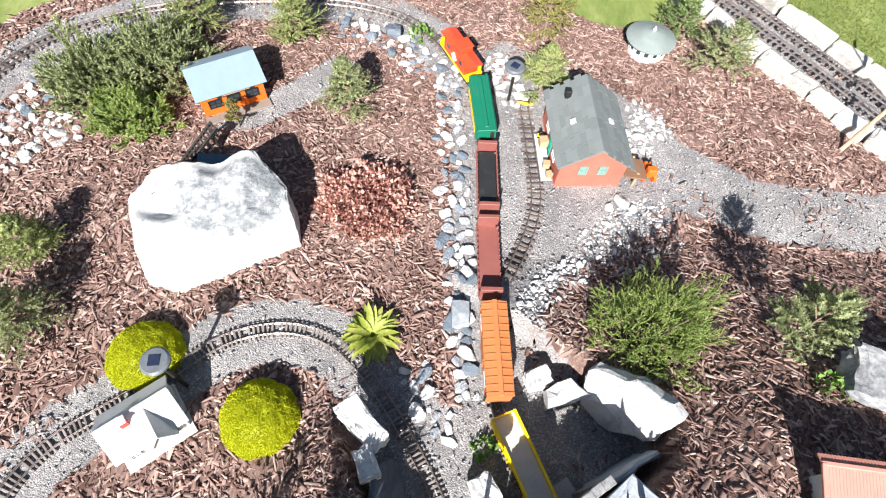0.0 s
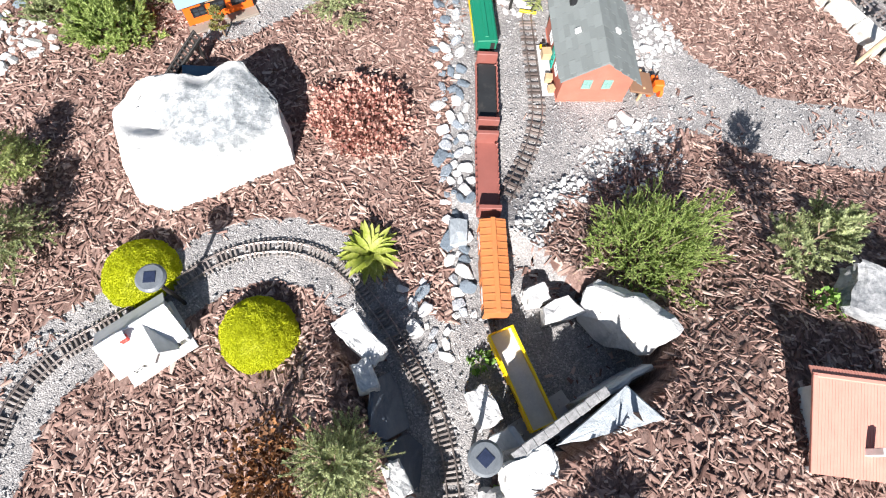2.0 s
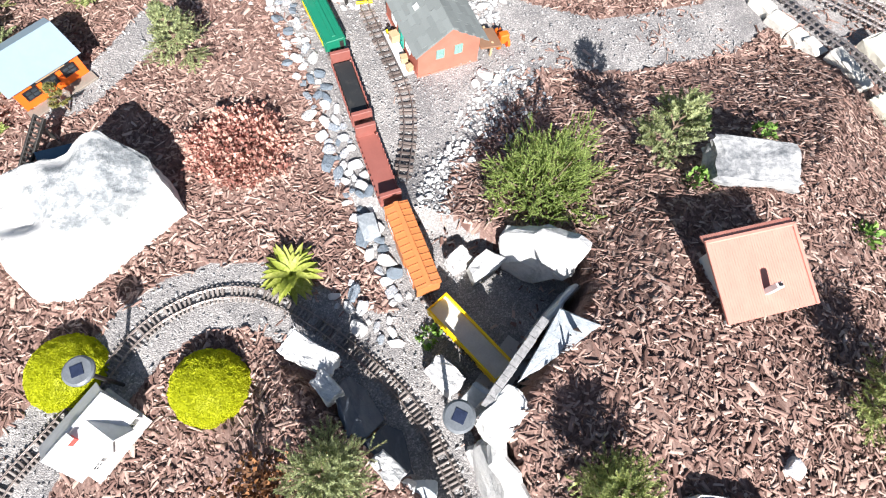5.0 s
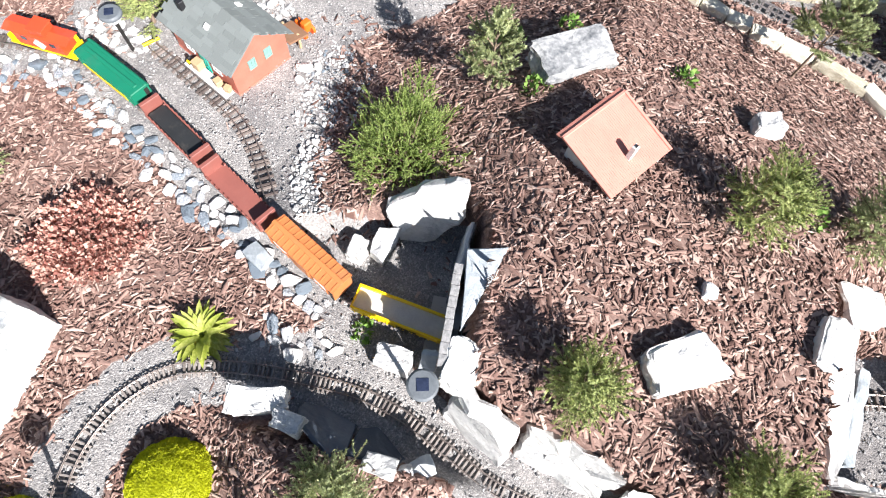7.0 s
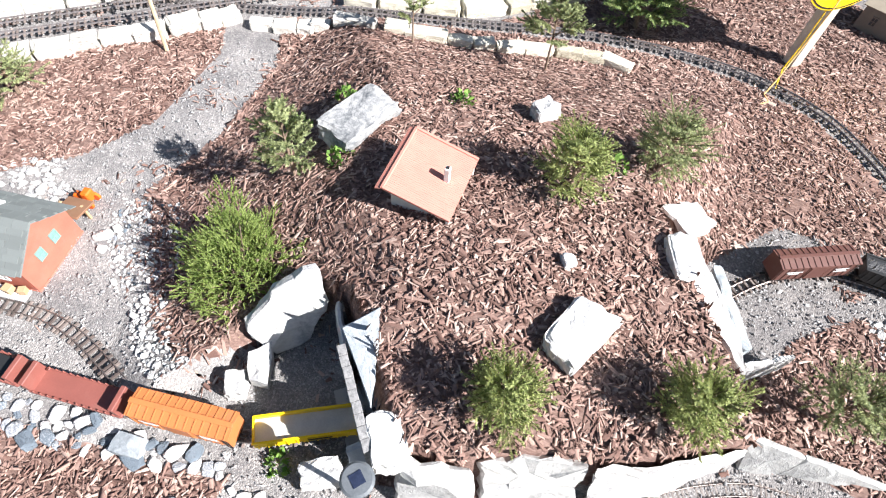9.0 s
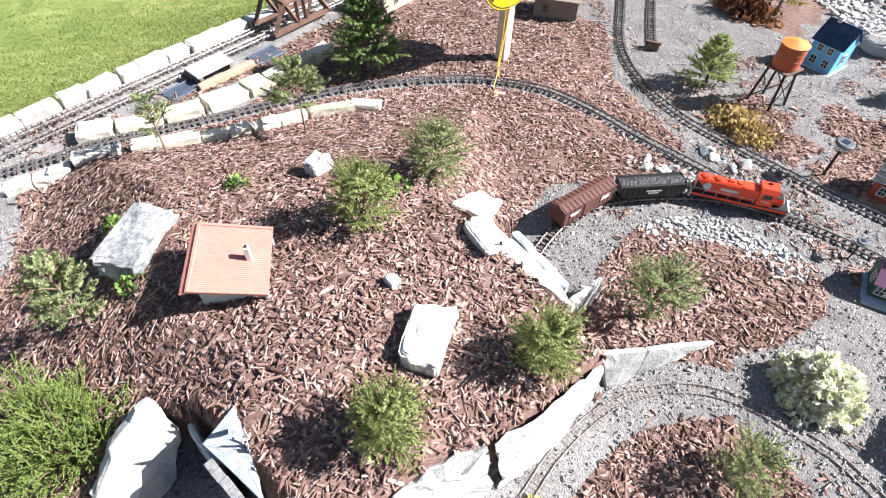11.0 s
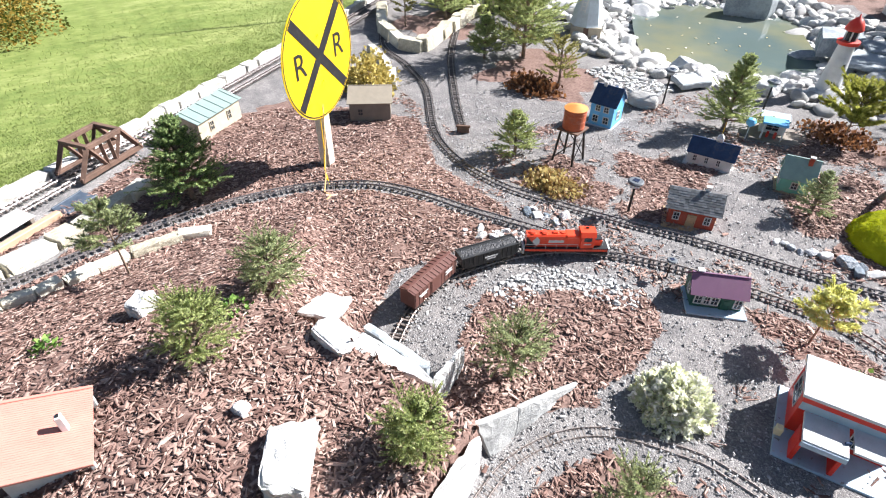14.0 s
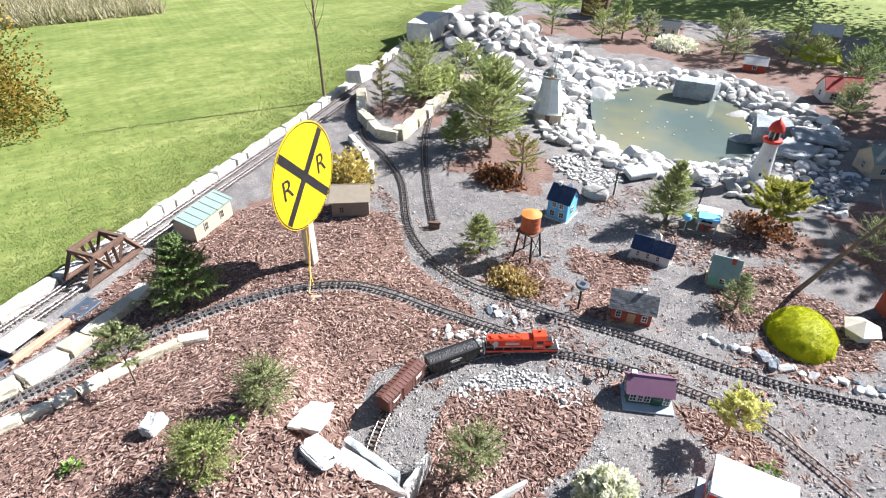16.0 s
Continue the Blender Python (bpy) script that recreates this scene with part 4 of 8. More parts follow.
border("border of white and blue-grey stones along the track", band([(-0.12, 1.62), (-0.09, 1.3), (-0.06, 1.0), (-0.01, 0.72), (0.02, 0.46), (0.05, 0.2)], 0.15, 0.05, 0.055, 1), COB_ME, 1)
border("border of slate stones along the track", band([(0.06, 0.14), (0.08, -0.06), (0.10, -0.2), (0.13, -0.36)], 0.09, 0.05, 0.065, 2), COB_ME, 2)
border("white stones along the bend of the track", band([(-0.78, 1.9), (-0.5, 1.83), (-0.33, 1.7), (-0.2, 1.55)], 0.2, 0.05, 0.05, 3), COB_ME, 3)
border("white stones along the far bend of the track", band([(-2.5, 0.7), (-2.38, 1.0), (-2.28, 1.25), (-2.05, 1.55)], 0.2, 0.05, 0.055, 4), COB_ME, 4)
border("scattered white stones on the mulch by the bend", band([(-2.4, 0.55), (-2.25, 0.8), (-2.05, 0.95)], 0.25, 0.05, 0.05, 5), WCOB_ME, 5)
border("white rubble beside the siding", band([(0.36, 0.0), (0.42, 0.13), (0.52, 0.26), (0.66, 0.38)], 0.17, 0.021, 0.021, 6, 0.45), WCOB_ME, 6)
border("drift of white and slate pebbles before the station", band([(0.72, 0.40), (0.84, 0.52), (0.98, 0.62), (1.12, 0.66)], 0.32, 0.019, 0.0185, 7, 0.4), COB_ME + WCOB_ME, 7)
border("white stones scattered beside the station", band([(0.98, 1.1), (1.0, 1.3), (1.02, 1.45), (1.15, 1.22)], 0.14, 0.045, 0.035, 8, 0.4), WCOB_ME, 8)
border("white stones strewn at the siding's end", band([(0.16, 1.75), (0.22, 1.6), (0.27, 1.45), (0.3, 1.36)], 0.14, 0.04, 0.05, 9, 0.4), WCOB_ME, 9)
border("slate stones strewn between track and loop", band([(-0.12, -0.22), (-0.06, -0.32), (0.0, -0.42), (0.09, -0.46)], 0.16, 0.07, 0.055, 10), COB_ME, 10)
border("small white stones heaped beside the far track", band([(1.62, -2.85), (1.66, -3.05), (1.6, -3.25), (1.45, -3.4), (1.22, -3.56)], 0.2, 0.026, 0.027, 11, 0.35), WCOB_ME, 11)
border("white stones between the two far tracks", band([(2.3, -3.0), (2.15, -3.2), (2.0, -3.33)], 0.12, 0.05, 0.05, 12, 0.4), WCOB_ME, 12)
border("dark and white stones between the tracks", band([(2.3, -3.52), (2.17, -3.6), (2.06, -3.7)], 0.12, 0.06, 0.07, 13), COB_ME, 13)
border("row of grey stones round a mulch bed", band([(1.25, -4.78), (1.05, -4.82), (0.88, -4.92), (0.66, -5.03), (0.4, -5.24), (0.15, -5.45)], 0.08, 0.06, 0.075, 14), COB_ME, 14)
border("white stones by the red shop", band([(0.1, -4.05), (-0.05, -4.12), (-0.2, -4.1)], 0.12, 0.05, 0.045, 15), WCOB_ME, 15)
border("white rubble on the gravel", band([(0.78, 0.74), (0.86, 0.76), (0.92, 0.72)], 0.05, 0.05, 0.06, 16), WCOB_ME, 16)


def blocks(label, pts, size, seed, up=0.0, meshes=None):
    """A row of quarried blocks laid end to end."""
    root = thing("edging_stones", Matrix(), label, "edging")
    r = rng(seed)
    line = spline(pts, 0.01)
    s = 0.0
    while s < 0.01 * len(line) - 0.05:
        L = size[0] * r.uniform(0.7, 1.35)
        k, k2 = int(s / 0.01), min(int((s + L) / 0.01), len(line) - 1)
        c, d = (line[k] + line[k2]) / 2, line[k2] - line[k]
        ob = new("block", (meshes or BLK_ME)[int(r.integers(5))])
        ob.parent = root
        ob.matrix_world = pose(c[0] + r.normal(0, 0.008), c[1] + r.normal(0, 0.008), gz(*c) + size[2] * 0.4 + up, r.normal(0, 3), r.normal(0, 3), math.degrees(math.atan2(d[1], d[0])) + r.normal(0, 4)) @ \
            Matrix.Diagonal((L * 0.96, size[1] * r.uniform(0.8, 1.2), size[2] * r.uniform(0.85, 1.15), 1))
        s += L
    return root


WBLK_ME = [mesh_of("block", block_bm(410 + i), stone_mat("lawn_edge_block" + str(i), (0.64, 0.615, 0.56), (0.54, 0.52, 0.47), (0.38, 0.36, 0.33), 7, 0.2)) for i in range(5)]
blocks("pale block edging between lawn and tracks", [along_lawn(-1.2, 0.03), along_lawn(5, 0.03), along_lawn(15.5, 0.03)], (0.22, 0.10, 0.10), 31, meshes=WBLK_ME)
blocks("row of cream and white blocks along the tracks", [along_lawn(-0.7, 0.52), along_lawn(0.7, 0.50), along_lawn(1.35, 0.47)], (0.16, 0.10, 0.09), 32, meshes=WBLK_ME)
blocks("row of cream blocks holding the track bank", [(2.58, 0.95), (2.70, 0.6), (2.79, 0.22)], (0.15, 0.085, 0.065), 33, meshes=WBLK_ME)
blocks("row of cream blocks holding the track bank", [(2.80, 0.10), (2.86, -0.22), (2.92, -0.47), (3.02, -0.70), (3.09, -0.92), (3.18, -1.26), (3.17, -1.42)], (0.21, 0.085, 0.065), 34)
blocks("wall of large cream blocks below the upper tracks", [(3.08, 0.5), (3.18, 0.10), (3.27, -0.2), (3.42, -0.45), (3.60, -0.68), (3.80, -0.93), (4.06, -1.15)], (0.24, 0.13, 0.09), 35)
blocks("stone wall at the corner bed", [(7.7, -4.75), (6.95, -4.42), (6.4, -4.32), (5.85, -4.40), (6.2, -4.95), (6.55, -5.4), (7.0, -5.95), (7.3, -6.3)], (0.26, 0.14, 0.17), 36)
blocks("pale edging along the track to the corner", [(5.0, -3.72), (5.6, -3.86), (6.2, -3.92)], (0.3, 0.1, 0.1), 37, meshes=WBLK_ME)
flat_stone([along_lawn(9.0, 0.2) + (0.22,), along_lawn(9.35, 0.25) + (0.22,), along_lawn(9.3, 0.5) + (0.25,), along_lawn(9.0, 0.45) + (0.25,)], 0.2, 41, WHITE_STONE, "large white block at the wall's corner")
flat_stone([along_lawn(11.8, 0.1) + (0.3,), along_lawn(12.9, 0.1) + (0.3,), along_lawn(12.9, 0.7) + (0.32,), along_lawn(11.8, 0.6) + (0.32,)], 0.35, 42, WHITE_STONE, "long white slab wall beside the lawn")

# ---- pond ----
WATER, nt, bs, co = shader("pond_water")
# Brown murk; the pale blue-grey end stands in for the sky's reflection.
murk_and_sky = ramp(nt, noise_n(nt, co, 0.55, 5), [(0.38, (0.105, 0.14, 0.135)), (0.62, (0.215, 0.205, 0.12))])
nt.links.new(murk_and_sky, bs.inputs["Base Color"])
bs.inputs["Roughness"].default_value, bs.inputs["Specular IOR Level"].default_value = 0.06, 0.6
nt.links.new(bump_n(nt, noise_n(nt, co, 9, 3), 0.08, 0.02), bs.inputs["Normal"])
pb = bmesh.new()
pts_ = [Vector((x, y, 0)) for x, y in spline(POND + POND[:1], 0.15)]
cen = sum(pts_, Vector()) / len(pts_)
pb.faces.new([pb.verts.new(cen + (p - cen) * 1.08) for p in pts_[:-1]])
solid("water", pb, WATER, pose(0, 0, -0.2), "murky green pond water with a calm surface", "water", kind="structure")
float_ = thing("floating_leaves", pose(0, 0, -0.197), "pale fallen leaves floating on the pond", "leaves")
LEAF_ME = mesh_of("leaf", prism([(-0.022, 0), (0, -0.012), (0.024, 0), (0.004, 0.013)], 0.003), mat("fallen_leaf", (0.42, 0.36, 0.2), (0.7, 0.66, 0.52), 0.7, 30, 100, 0.0, obj=0.6))
rl = rng(77)
for k in range(26):
    ob = new("leaf", LEAF_ME)
    ob.parent = float_
    q = cen + (pts_[int(rl.integers(len(pts_)))] - cen) * rl.random() ** 0.5 * 0.95
    ob.matrix_local = pose(q.x, q.y, 0.003, 90, 0, rl.uniform(0, 360))
pond_line = POND + POND[:1]
border("ring of rounded pale boulders round the pond", band(pond_line, 0.5, 0.12, 0.15, 51, 0.4), RND_ME + WCOB_ME, 51, flat=0.9)
border("second ring of rounded stones round the pond", band([(cen.x + (x - cen.x) * 1.2, cen.y + (y - cen.y) * 1.2) for x, y in pond_line], 0.4, 0.12, 0.13, 52, 0.4), RND_ME + WCOB_ME, 52, flat=0.85)
border("bank of smooth grey cobbles beside the pond", band([(5.0, -6.4), (4.5, -6.45), (4.1, -6.5), (3.75, -6.55), (3.3, -6.8), (3.0, -7.1)], 0.4, 0.1, 0.14, 53, 0.3), RND_ME, 53, flat=0.85)
border("pile of white rocks at the waterfall", band([(9.9, -9.2), (9.0, -8.6), (8.0, -8.6), (7.2, -8.8), (6.4, -8.8)], 1.2, 0.2, 0.24, 54, 0.4), WCOB_ME + RND_ME, 54, flat=0.9)
border("rocks on the waterfall hill", band([(9.8, -8.0), (8.8, -7.6), (7.8, -7.4), (6.8, -7.4), (6.0, -7.1)], 0.8, 0.22, 0.28, 55, 0.4), WCOB_ME + RND_ME, 55, flat=0.9)
border("bed of small white stones before the pond", band([(4.3, -6.0), (3.8, -5.95), (3.4, -5.95)], 0.5, 0.05, 0.05, 56), WCOB_ME, 56)
border("cobbles behind the lighthouse", band([(2.3, -7.0), (2.6, -7.6), (2.75, -8.3), (2.85, -9.0), (3.3, -9.6), (4.0, -10.0)], 0.7, 0.13, 0.15, 57, 0.4), RND_ME, 57, flat=0.85)
border("pebbles in the shade by the stone house", band([(1.9, -7.4), (2.1, -8.0), (2.2, -8.6)], 0.5, 0.08, 0.08, 58, 0.4), COB_ME, 58)
border("bank of white cobbles between windmill and pond", band([(6.9, -7.9), (6.3, -7.6), (5.9, -7.2), (5.5, -6.95), (5.0, -6.75), (4.5, -6.55)], 0.75, 0.13, 0.17, 59, 0.35), RND_ME + WCOB_ME, 59, flat=0.9)
border("white rocks tumbling down to the pond", band([(6.6, -9.6), (6.5, -8.9), (6.35, -8.2), (6.2, -7.9)], 0.9, 0.16, 0.22, 60, 0.4), WCOB_ME + RND_ME, 60, flat=0.9)
border("wall of grey cobbles along the far shore", band([(5.9, -9.9), (5.3, -10.3), (4.6, -10.35), (3.9, -9.9), (3.3, -9.3)], 0.6, 0.13, 0.17, 61, 0.35), RND_ME, 61, flat=0.9)
flat_stone([(5.3, -9.2, 0.08), (4.8, -9.55, 0.08), (4.85, -9.75, 0.09), (5.4, -9.5, 0.09)], 0.28, 62, GREY_STONE, "long grey ledge rock standing over the pond")
flat_stone([(3.7, -8.95, 0.12), (3.35, -9.2, 0.12), (3.15, -9.0, 0.12), (3.4, -8.5, 0.12)], 0.22, 63, GREY_STONE, "dark layered ledge rock beside the lighthouse")
flat_stone([(3.25, -9.0, 0.1), (2.85, -9.4, 0.08), (2.6, -9.15, 0.06), (2.95, -8.75, 0.08)], 0.05, 64, GREY_STONE, "pale blue flagstone beside the lighthouse")
flat_stone([(9.2, -7.7, 0.95), (10.3, -7.8, 0.95), (10.4, -8.5, 0.95), (9.3, -8.4, 0.93)], 0.12, 43, WHITE_STONE, "broad flat slab on top of the waterfall")
flat_stone([(2.95, -8.2, 0.06), (3.1, -8.75, 0.06), (2.7, -8.9, 0.04), (2.6, -8.4, 0.04)], 0.06, 45, GREY_STONE, "flat blue slab beside the lighthouse")
flat_stone([(3.6, -6.3, 0.02), (3.5, -6.6, 0.02), (3.27, -6.55, 0.02), (3.35, -6.2, 0.02)], 0.06, 46, GREY_STONE, "flat slab lying by the pond path")
stone("rock", 3.3, -5.62, (0.27, 0.17, 0.13), 47, POND_ROCK, "smooth grey boulder by the pond path", 30, cuts=2, round_=True)
stone("rock", 3.6, -8.75, (0.42, 0.3, 0.2), 48, GREY_STONE, "dark grey boulder at the pond's edge", 60)
stone("rock", 2.95, -6.95, (0.26, 0.22, 0.16), 49, WHITE_STONE, "pale boulder beside the lighthouse", 10)
stone("rock", 3.9, -6.85, (0.3, 0.25, 0.2), 50, GREY_STONE, "dark wet rock at the water's edge", 40)


# ---- plants ----
def leafmat(name, a, b, tr=0.42, island=0.4, rough=0.6):
    return mat(name, a, b, rough, 12, 90, 0.0, island=island, spec=0.3, trans=tr)


FIR = leafmat("fir_needles", (0.18, 0.235, 0.08), (0.55, 0.59, 0.25))
FIR_DARK = leafmat("dark_spruce", (0.065, 0.12, 0.045), (0.38, 0.48, 0.18), island=0.6)
FIR_GREY = leafmat("grey_spruce", (0.17, 0.21, 0.10), (0.52, 0.56, 0.29))
FIR_YEL = leafmat("golden_needles", (0.56, 0.55, 0.14), (0.88, 0.86, 0.42))
FIR_OLIVE = leafmat("olive_needles", (0.16, 0.16, 0.045), (0.44, 0.40, 0.14))
FIR_YOLIVE = leafmat("yellow_green_needles", (0.22, 0.24, 0.04), (0.62, 0.60, 0.15))
JUNIPER = leafmat("juniper_leaf", (0.20, 0.29, 0.075), (0.52, 0.60, 0.22), tr=0.5, island=0.3)
LIME = leafmat("lime_mound", (0.40, 0.43, 0.012), (0.58, 0.60, 0.02), island=0.14)
BROWNLEAF = leafmat("copper_leaf", (0.30, 0.13, 0.105), (0.75, 0.475, 0.39), 0.35, 0.85)
RUST = leafmat("rusty_leaf", (0.09, 0.045, 0.025), (0.30, 0.14, 0.06), 0.3, 0.8)
HOSTA = leafmat("hosta_leaf", (0.25, 0.30, 0.04), (0.78, 0.74, 0.28), 0.3, 0.9)
CREAMLEAF = leafmat("variegated_leaf", (0.64, 0.66, 0.43), (0.97, 0.95, 0.89), 0.3, 0.9)
WEED = leafmat("weed_leaf", (0.07, 0.16, 0.03), (0.24, 0.38, 0.09), 0.3)
BARK = mat("twig_bark", (0.10, 0.07, 0.05), (0.30, 0.22, 0.16), 0.9, 30, 200, 0.5, 0.003)
DEAD = mat("dry_stem", (0.30, 0.22, 0.14), (0.52, 0.40, 0.27), 0.9, 30, 200, 0.4, 0.002)


def needles(base, way, length, r, n, needle, spread):
    """Needles round a shoot: triangles leaning forward."""
    base, way = np.asarray(base), np.asarray(way) / np.linalg.norm(way)
    u = np.cross(way, [0.3, 0.2, 1.0])
    u /= np.linalg.norm(u)
    v = np.cross(way, u)
    t = r.uniform(0.08, 1.0, n)
    a = r.uniform(0, 6.283, n)
    root = base + way * (t * length)[:, None]
    side = u * np.cos(a)[:, None] + v * np.sin(a)[:, None]
    tip = root + (side * spread + way * (1 - 0.45 * spread)) * (needle * (1.15 - 0.5 * t) * r.uniform(0.7, 1.2, n))[:, None]
    w = np.cross(side, way) * (needle * 0.17)
    return np.stack([root - w, root + w, tip], 1)


def conifer(name, x, y, h, rad, seed, material, label, twigs=70, per=34, needle=0.02, bare=0.12, taper=1.0, category="conifer", group="", lift=(10, 55), z=None):
    """A young conifer: tapered stem, whorled limbs with side shoots, needles on every shoot."""
    r = rng(seed)
    root = thing(name, pose(x, y, (gz(x, y) if z is None else z) - 0.005, 0, 0, r.uniform(0, 360)), label, category, group)
    tris, wood = [], bmesh.new()
    lean = r.normal(0, 0.03, 2) * h
    stem = [(lean[0] * t * t, lean[1] * t * t, h * t * 0.93) for t in np.linspace(0, 1, 6)]
    tube(stem, (0.008 + h * 0.016) * (0.5 if twigs <= 30 else 1), 7, wood, 0.25)
    arms = twigs if twigs <= 30 else int(twigs * 0.62)
    for k in range(arms):
        t = bare + (1 - bare) * (k + r.random()) / arms
        reach = rad * taper * (1 - t) ** 0.75 * r.uniform(0.6, 1.12) + 0.12 * rad
        if taper < 1:
            reach = rad * math.sin(math.pi * min(1, 0.15 + 0.8 * t)) ** 0.6 * r.uniform(0.8, 1.25)
        az = k * 2.399 + r.normal(0, 0.25)
        el = radians(lift[0] + (lift[1] - lift[0]) * t + r.normal(0, 9))
        b0 = np.array([lean[0] * t * t, lean[1] * t * t, h * t * 0.92])
        d = np.array([math.cos(az) * math.cos(el), math.sin(az) * math.cos(el), math.sin(el)])
        end = b0 + d * reach
        limb = tube([tuple(b0), tuple(b0 + d * reach * 0.6), tuple(end)], 0.0028 + h * 0.002, 3, wood if twigs > 30 else None, 0.4)
        if twigs <= 30:
            part("branch", limb, BARK, root)
        m = max(30, int(3.2 * per * reach / rad))
        tris.append(needles(b0 + d * reach * 0.2, d, reach * 0.85, r, m, needle * 0.62, 0.85))
        flat_ = np.array([-math.sin(az), math.cos(az), 0.0])
        for f in (0.3, 0.5, 0.7):
            for sg in (-1, 1):
                if r.random() < 0.12:
                    continue
                sd = d * 0.75 + flat_ * sg * r.uniform(0.55, 0.85) + np.array([0, 0, r.normal(0.05, 0.12)])
                sd /= np.linalg.norm(sd)
                L = reach * (1.05 - f) * r.uniform(0.45, 0.7) + 0.012
                tris.append(needles(b0 + d * reach * (f + r.uniform(-0.06, 0.06)), sd, L, r, max(12, int(m * 0.9 * L / reach)), needle * 0.58, 0.85))
    tris.append(needles(np.array([lean[0], lean[1], h * 0.82]), np.array([0, 0, 1.0]), h * 0.16, r, per, needle * 0.7, 0.7))
    V = np.concatenate(tris).reshape(-1, 3)
    part("trunk", wood, BARK, root)
    part("crown", soup("crown", V, np.arange(len(V)).reshape(-1, 3), material), None, root)
    return root


def feathery(name, x, y, rx, ry, h, n, seed, material, label, spray=0.075, per=40, needle=0.016, z=None, up=0.8, lump=0.2, category="conifer"):
    """A broad evergreen: sprays of fine foliage standing all over an uneven dome, on many stems."""
    r = rng(seed)
    root = thing(name, pose(x, y, (gz(x, y) if z is None else z) - 0.01), label, category)
    tris, wood = [], bmesh.new()
    for k in range(n):
        d = r.normal(size=3)
        d[2] = abs(d[2])
        d /= np.linalg.norm(d)
        q = d * np.array([rx, ry, h]) * (0.3 + 0.65 * r.random() ** 0.6) * (1 + lump * 2 * noise.fractal(Vector(d) * 2.2 + Vector((seed, 1, 0)), 0.8, 2, 3))
        w = d * np.array([1, 1, 0.6]) + np.array([0, 0, up]) + r.normal(0, 0.3, 3)
        w /= np.linalg.norm(w)
        L = spray * r.uniform(0.6, 1.3)
        tris.append(needles(q - w * L * 0.3, w, L, r, per, needle, 0.55))
        for _ in range(2):
            v = w + r.normal(0, 0.5, 3)
            v /= np.linalg.norm(v)
            tris.append(needles(q, v, L * 0.7, r, per // 2, needle, 0.55))
        if k % 14 == 0:
            tube([(0.1 * q[0], 0.1 * q[1], 0), tuple(q * 0.5), tuple(q * 0.85)], 0.003 + 0.005 * h, 4, wood, 0.4)
    V = np.concatenate(tris).reshape(-1, 3)
    part("stem", wood, BARK, root)
    part("foliage", soup("foliage", V, np.arange(len(V)).reshape(-1, 3), material), None, root)
    return root


def leaves(pts, dirs, size, r, fold=0.25, slim=0.45):
    """Leaves of four triangles, cupped along the midrib."""
    n = len(pts)
    d = dirs / np.linalg.norm(dirs, axis=1)[:, None]
    u = np.cross(d, r.normal(size=(n, 3)))
    u /= np.linalg.norm(u, axis=1)[:, None]
    w = np.cross(d, u)
    L = (size * r.uniform(0.65, 1.25, n))[:, None]
    a = pts
    tip = pts + d * L - w * L * 0.12
    mid = pts + d * L * 0.45 - w * L * fold * 0.3
    e1, e2 = mid + u * L * slim + w * L * fold * 0.5, mid - u * L * slim + w * L * fold * 0.5
    V = np.stack([a, e1, tip, e2, mid], 1).reshape(-1, 3)
    k = 5 * np.arange(n)[:, None]
    F = np.concatenate([k + [0, 1, 4], k + [1, 2, 4], k + [2, 3, 4], k + [3, 0, 4]], 1).reshape(-1, 3)
    return V, F


def shrub(name, x, y, rx, ry, h, n, leaf, seed, material, label, category="shrub", lump=0.18, shell=0.35, slim=0.45, up=0.35, stems=14, yaw=0, slabside=0.0, z=None):
    """A leafy plant: stems from one base and a crown of single leaves over an uneven dome."""
    r = rng(seed)
    root = thing(name, pose(x, y, (gz(x, y) if z is None else z) - 0.004, 0, 0, yaw), label, category)
    d = r.normal(size=(n, 3))
    d[:, 2] = np.abs(d[:, 2]) * 0.9
    d /= np.linalg.norm(d, axis=1)[:, None]
    bump_ = np.array([noise.fractal(Vector(q) * 2.6 + Vector((seed, 0, 0)), 0.8, 2, 3) for q in d])
    rad = (1 + lump * bump_ * 2) * (1 - shell * r.random(n) ** 2)
    P = d * rad[:, None] * np.array([rx, ry, h])
    P[:, 2] = np.maximum(P[:, 2], 0.006)
    out = d * np.array([1 / rx, 1 / ry, 1 / h]) * h + r.normal(0, 0.45, (n, 3))
    out[:, 2] += up
    V, F = leaves(P, out, leaf, r, slim=slim)
    wood = bmesh.new()
    for k in range(stems):
        q = P[int(r.integers(n))] * 0.82
        tube([(0.1 * q[0], 0.1 * q[1], 0), tuple(q * 0.6 + np.array([0, 0, 0.1 * h])), tuple(q)], 0.003 + 0.006 * h, 4, wood, 0.5)
    part("stem", wood, BARK, root)
    part("foliage", soup("foliage", V, F, material), None, root)
    return root


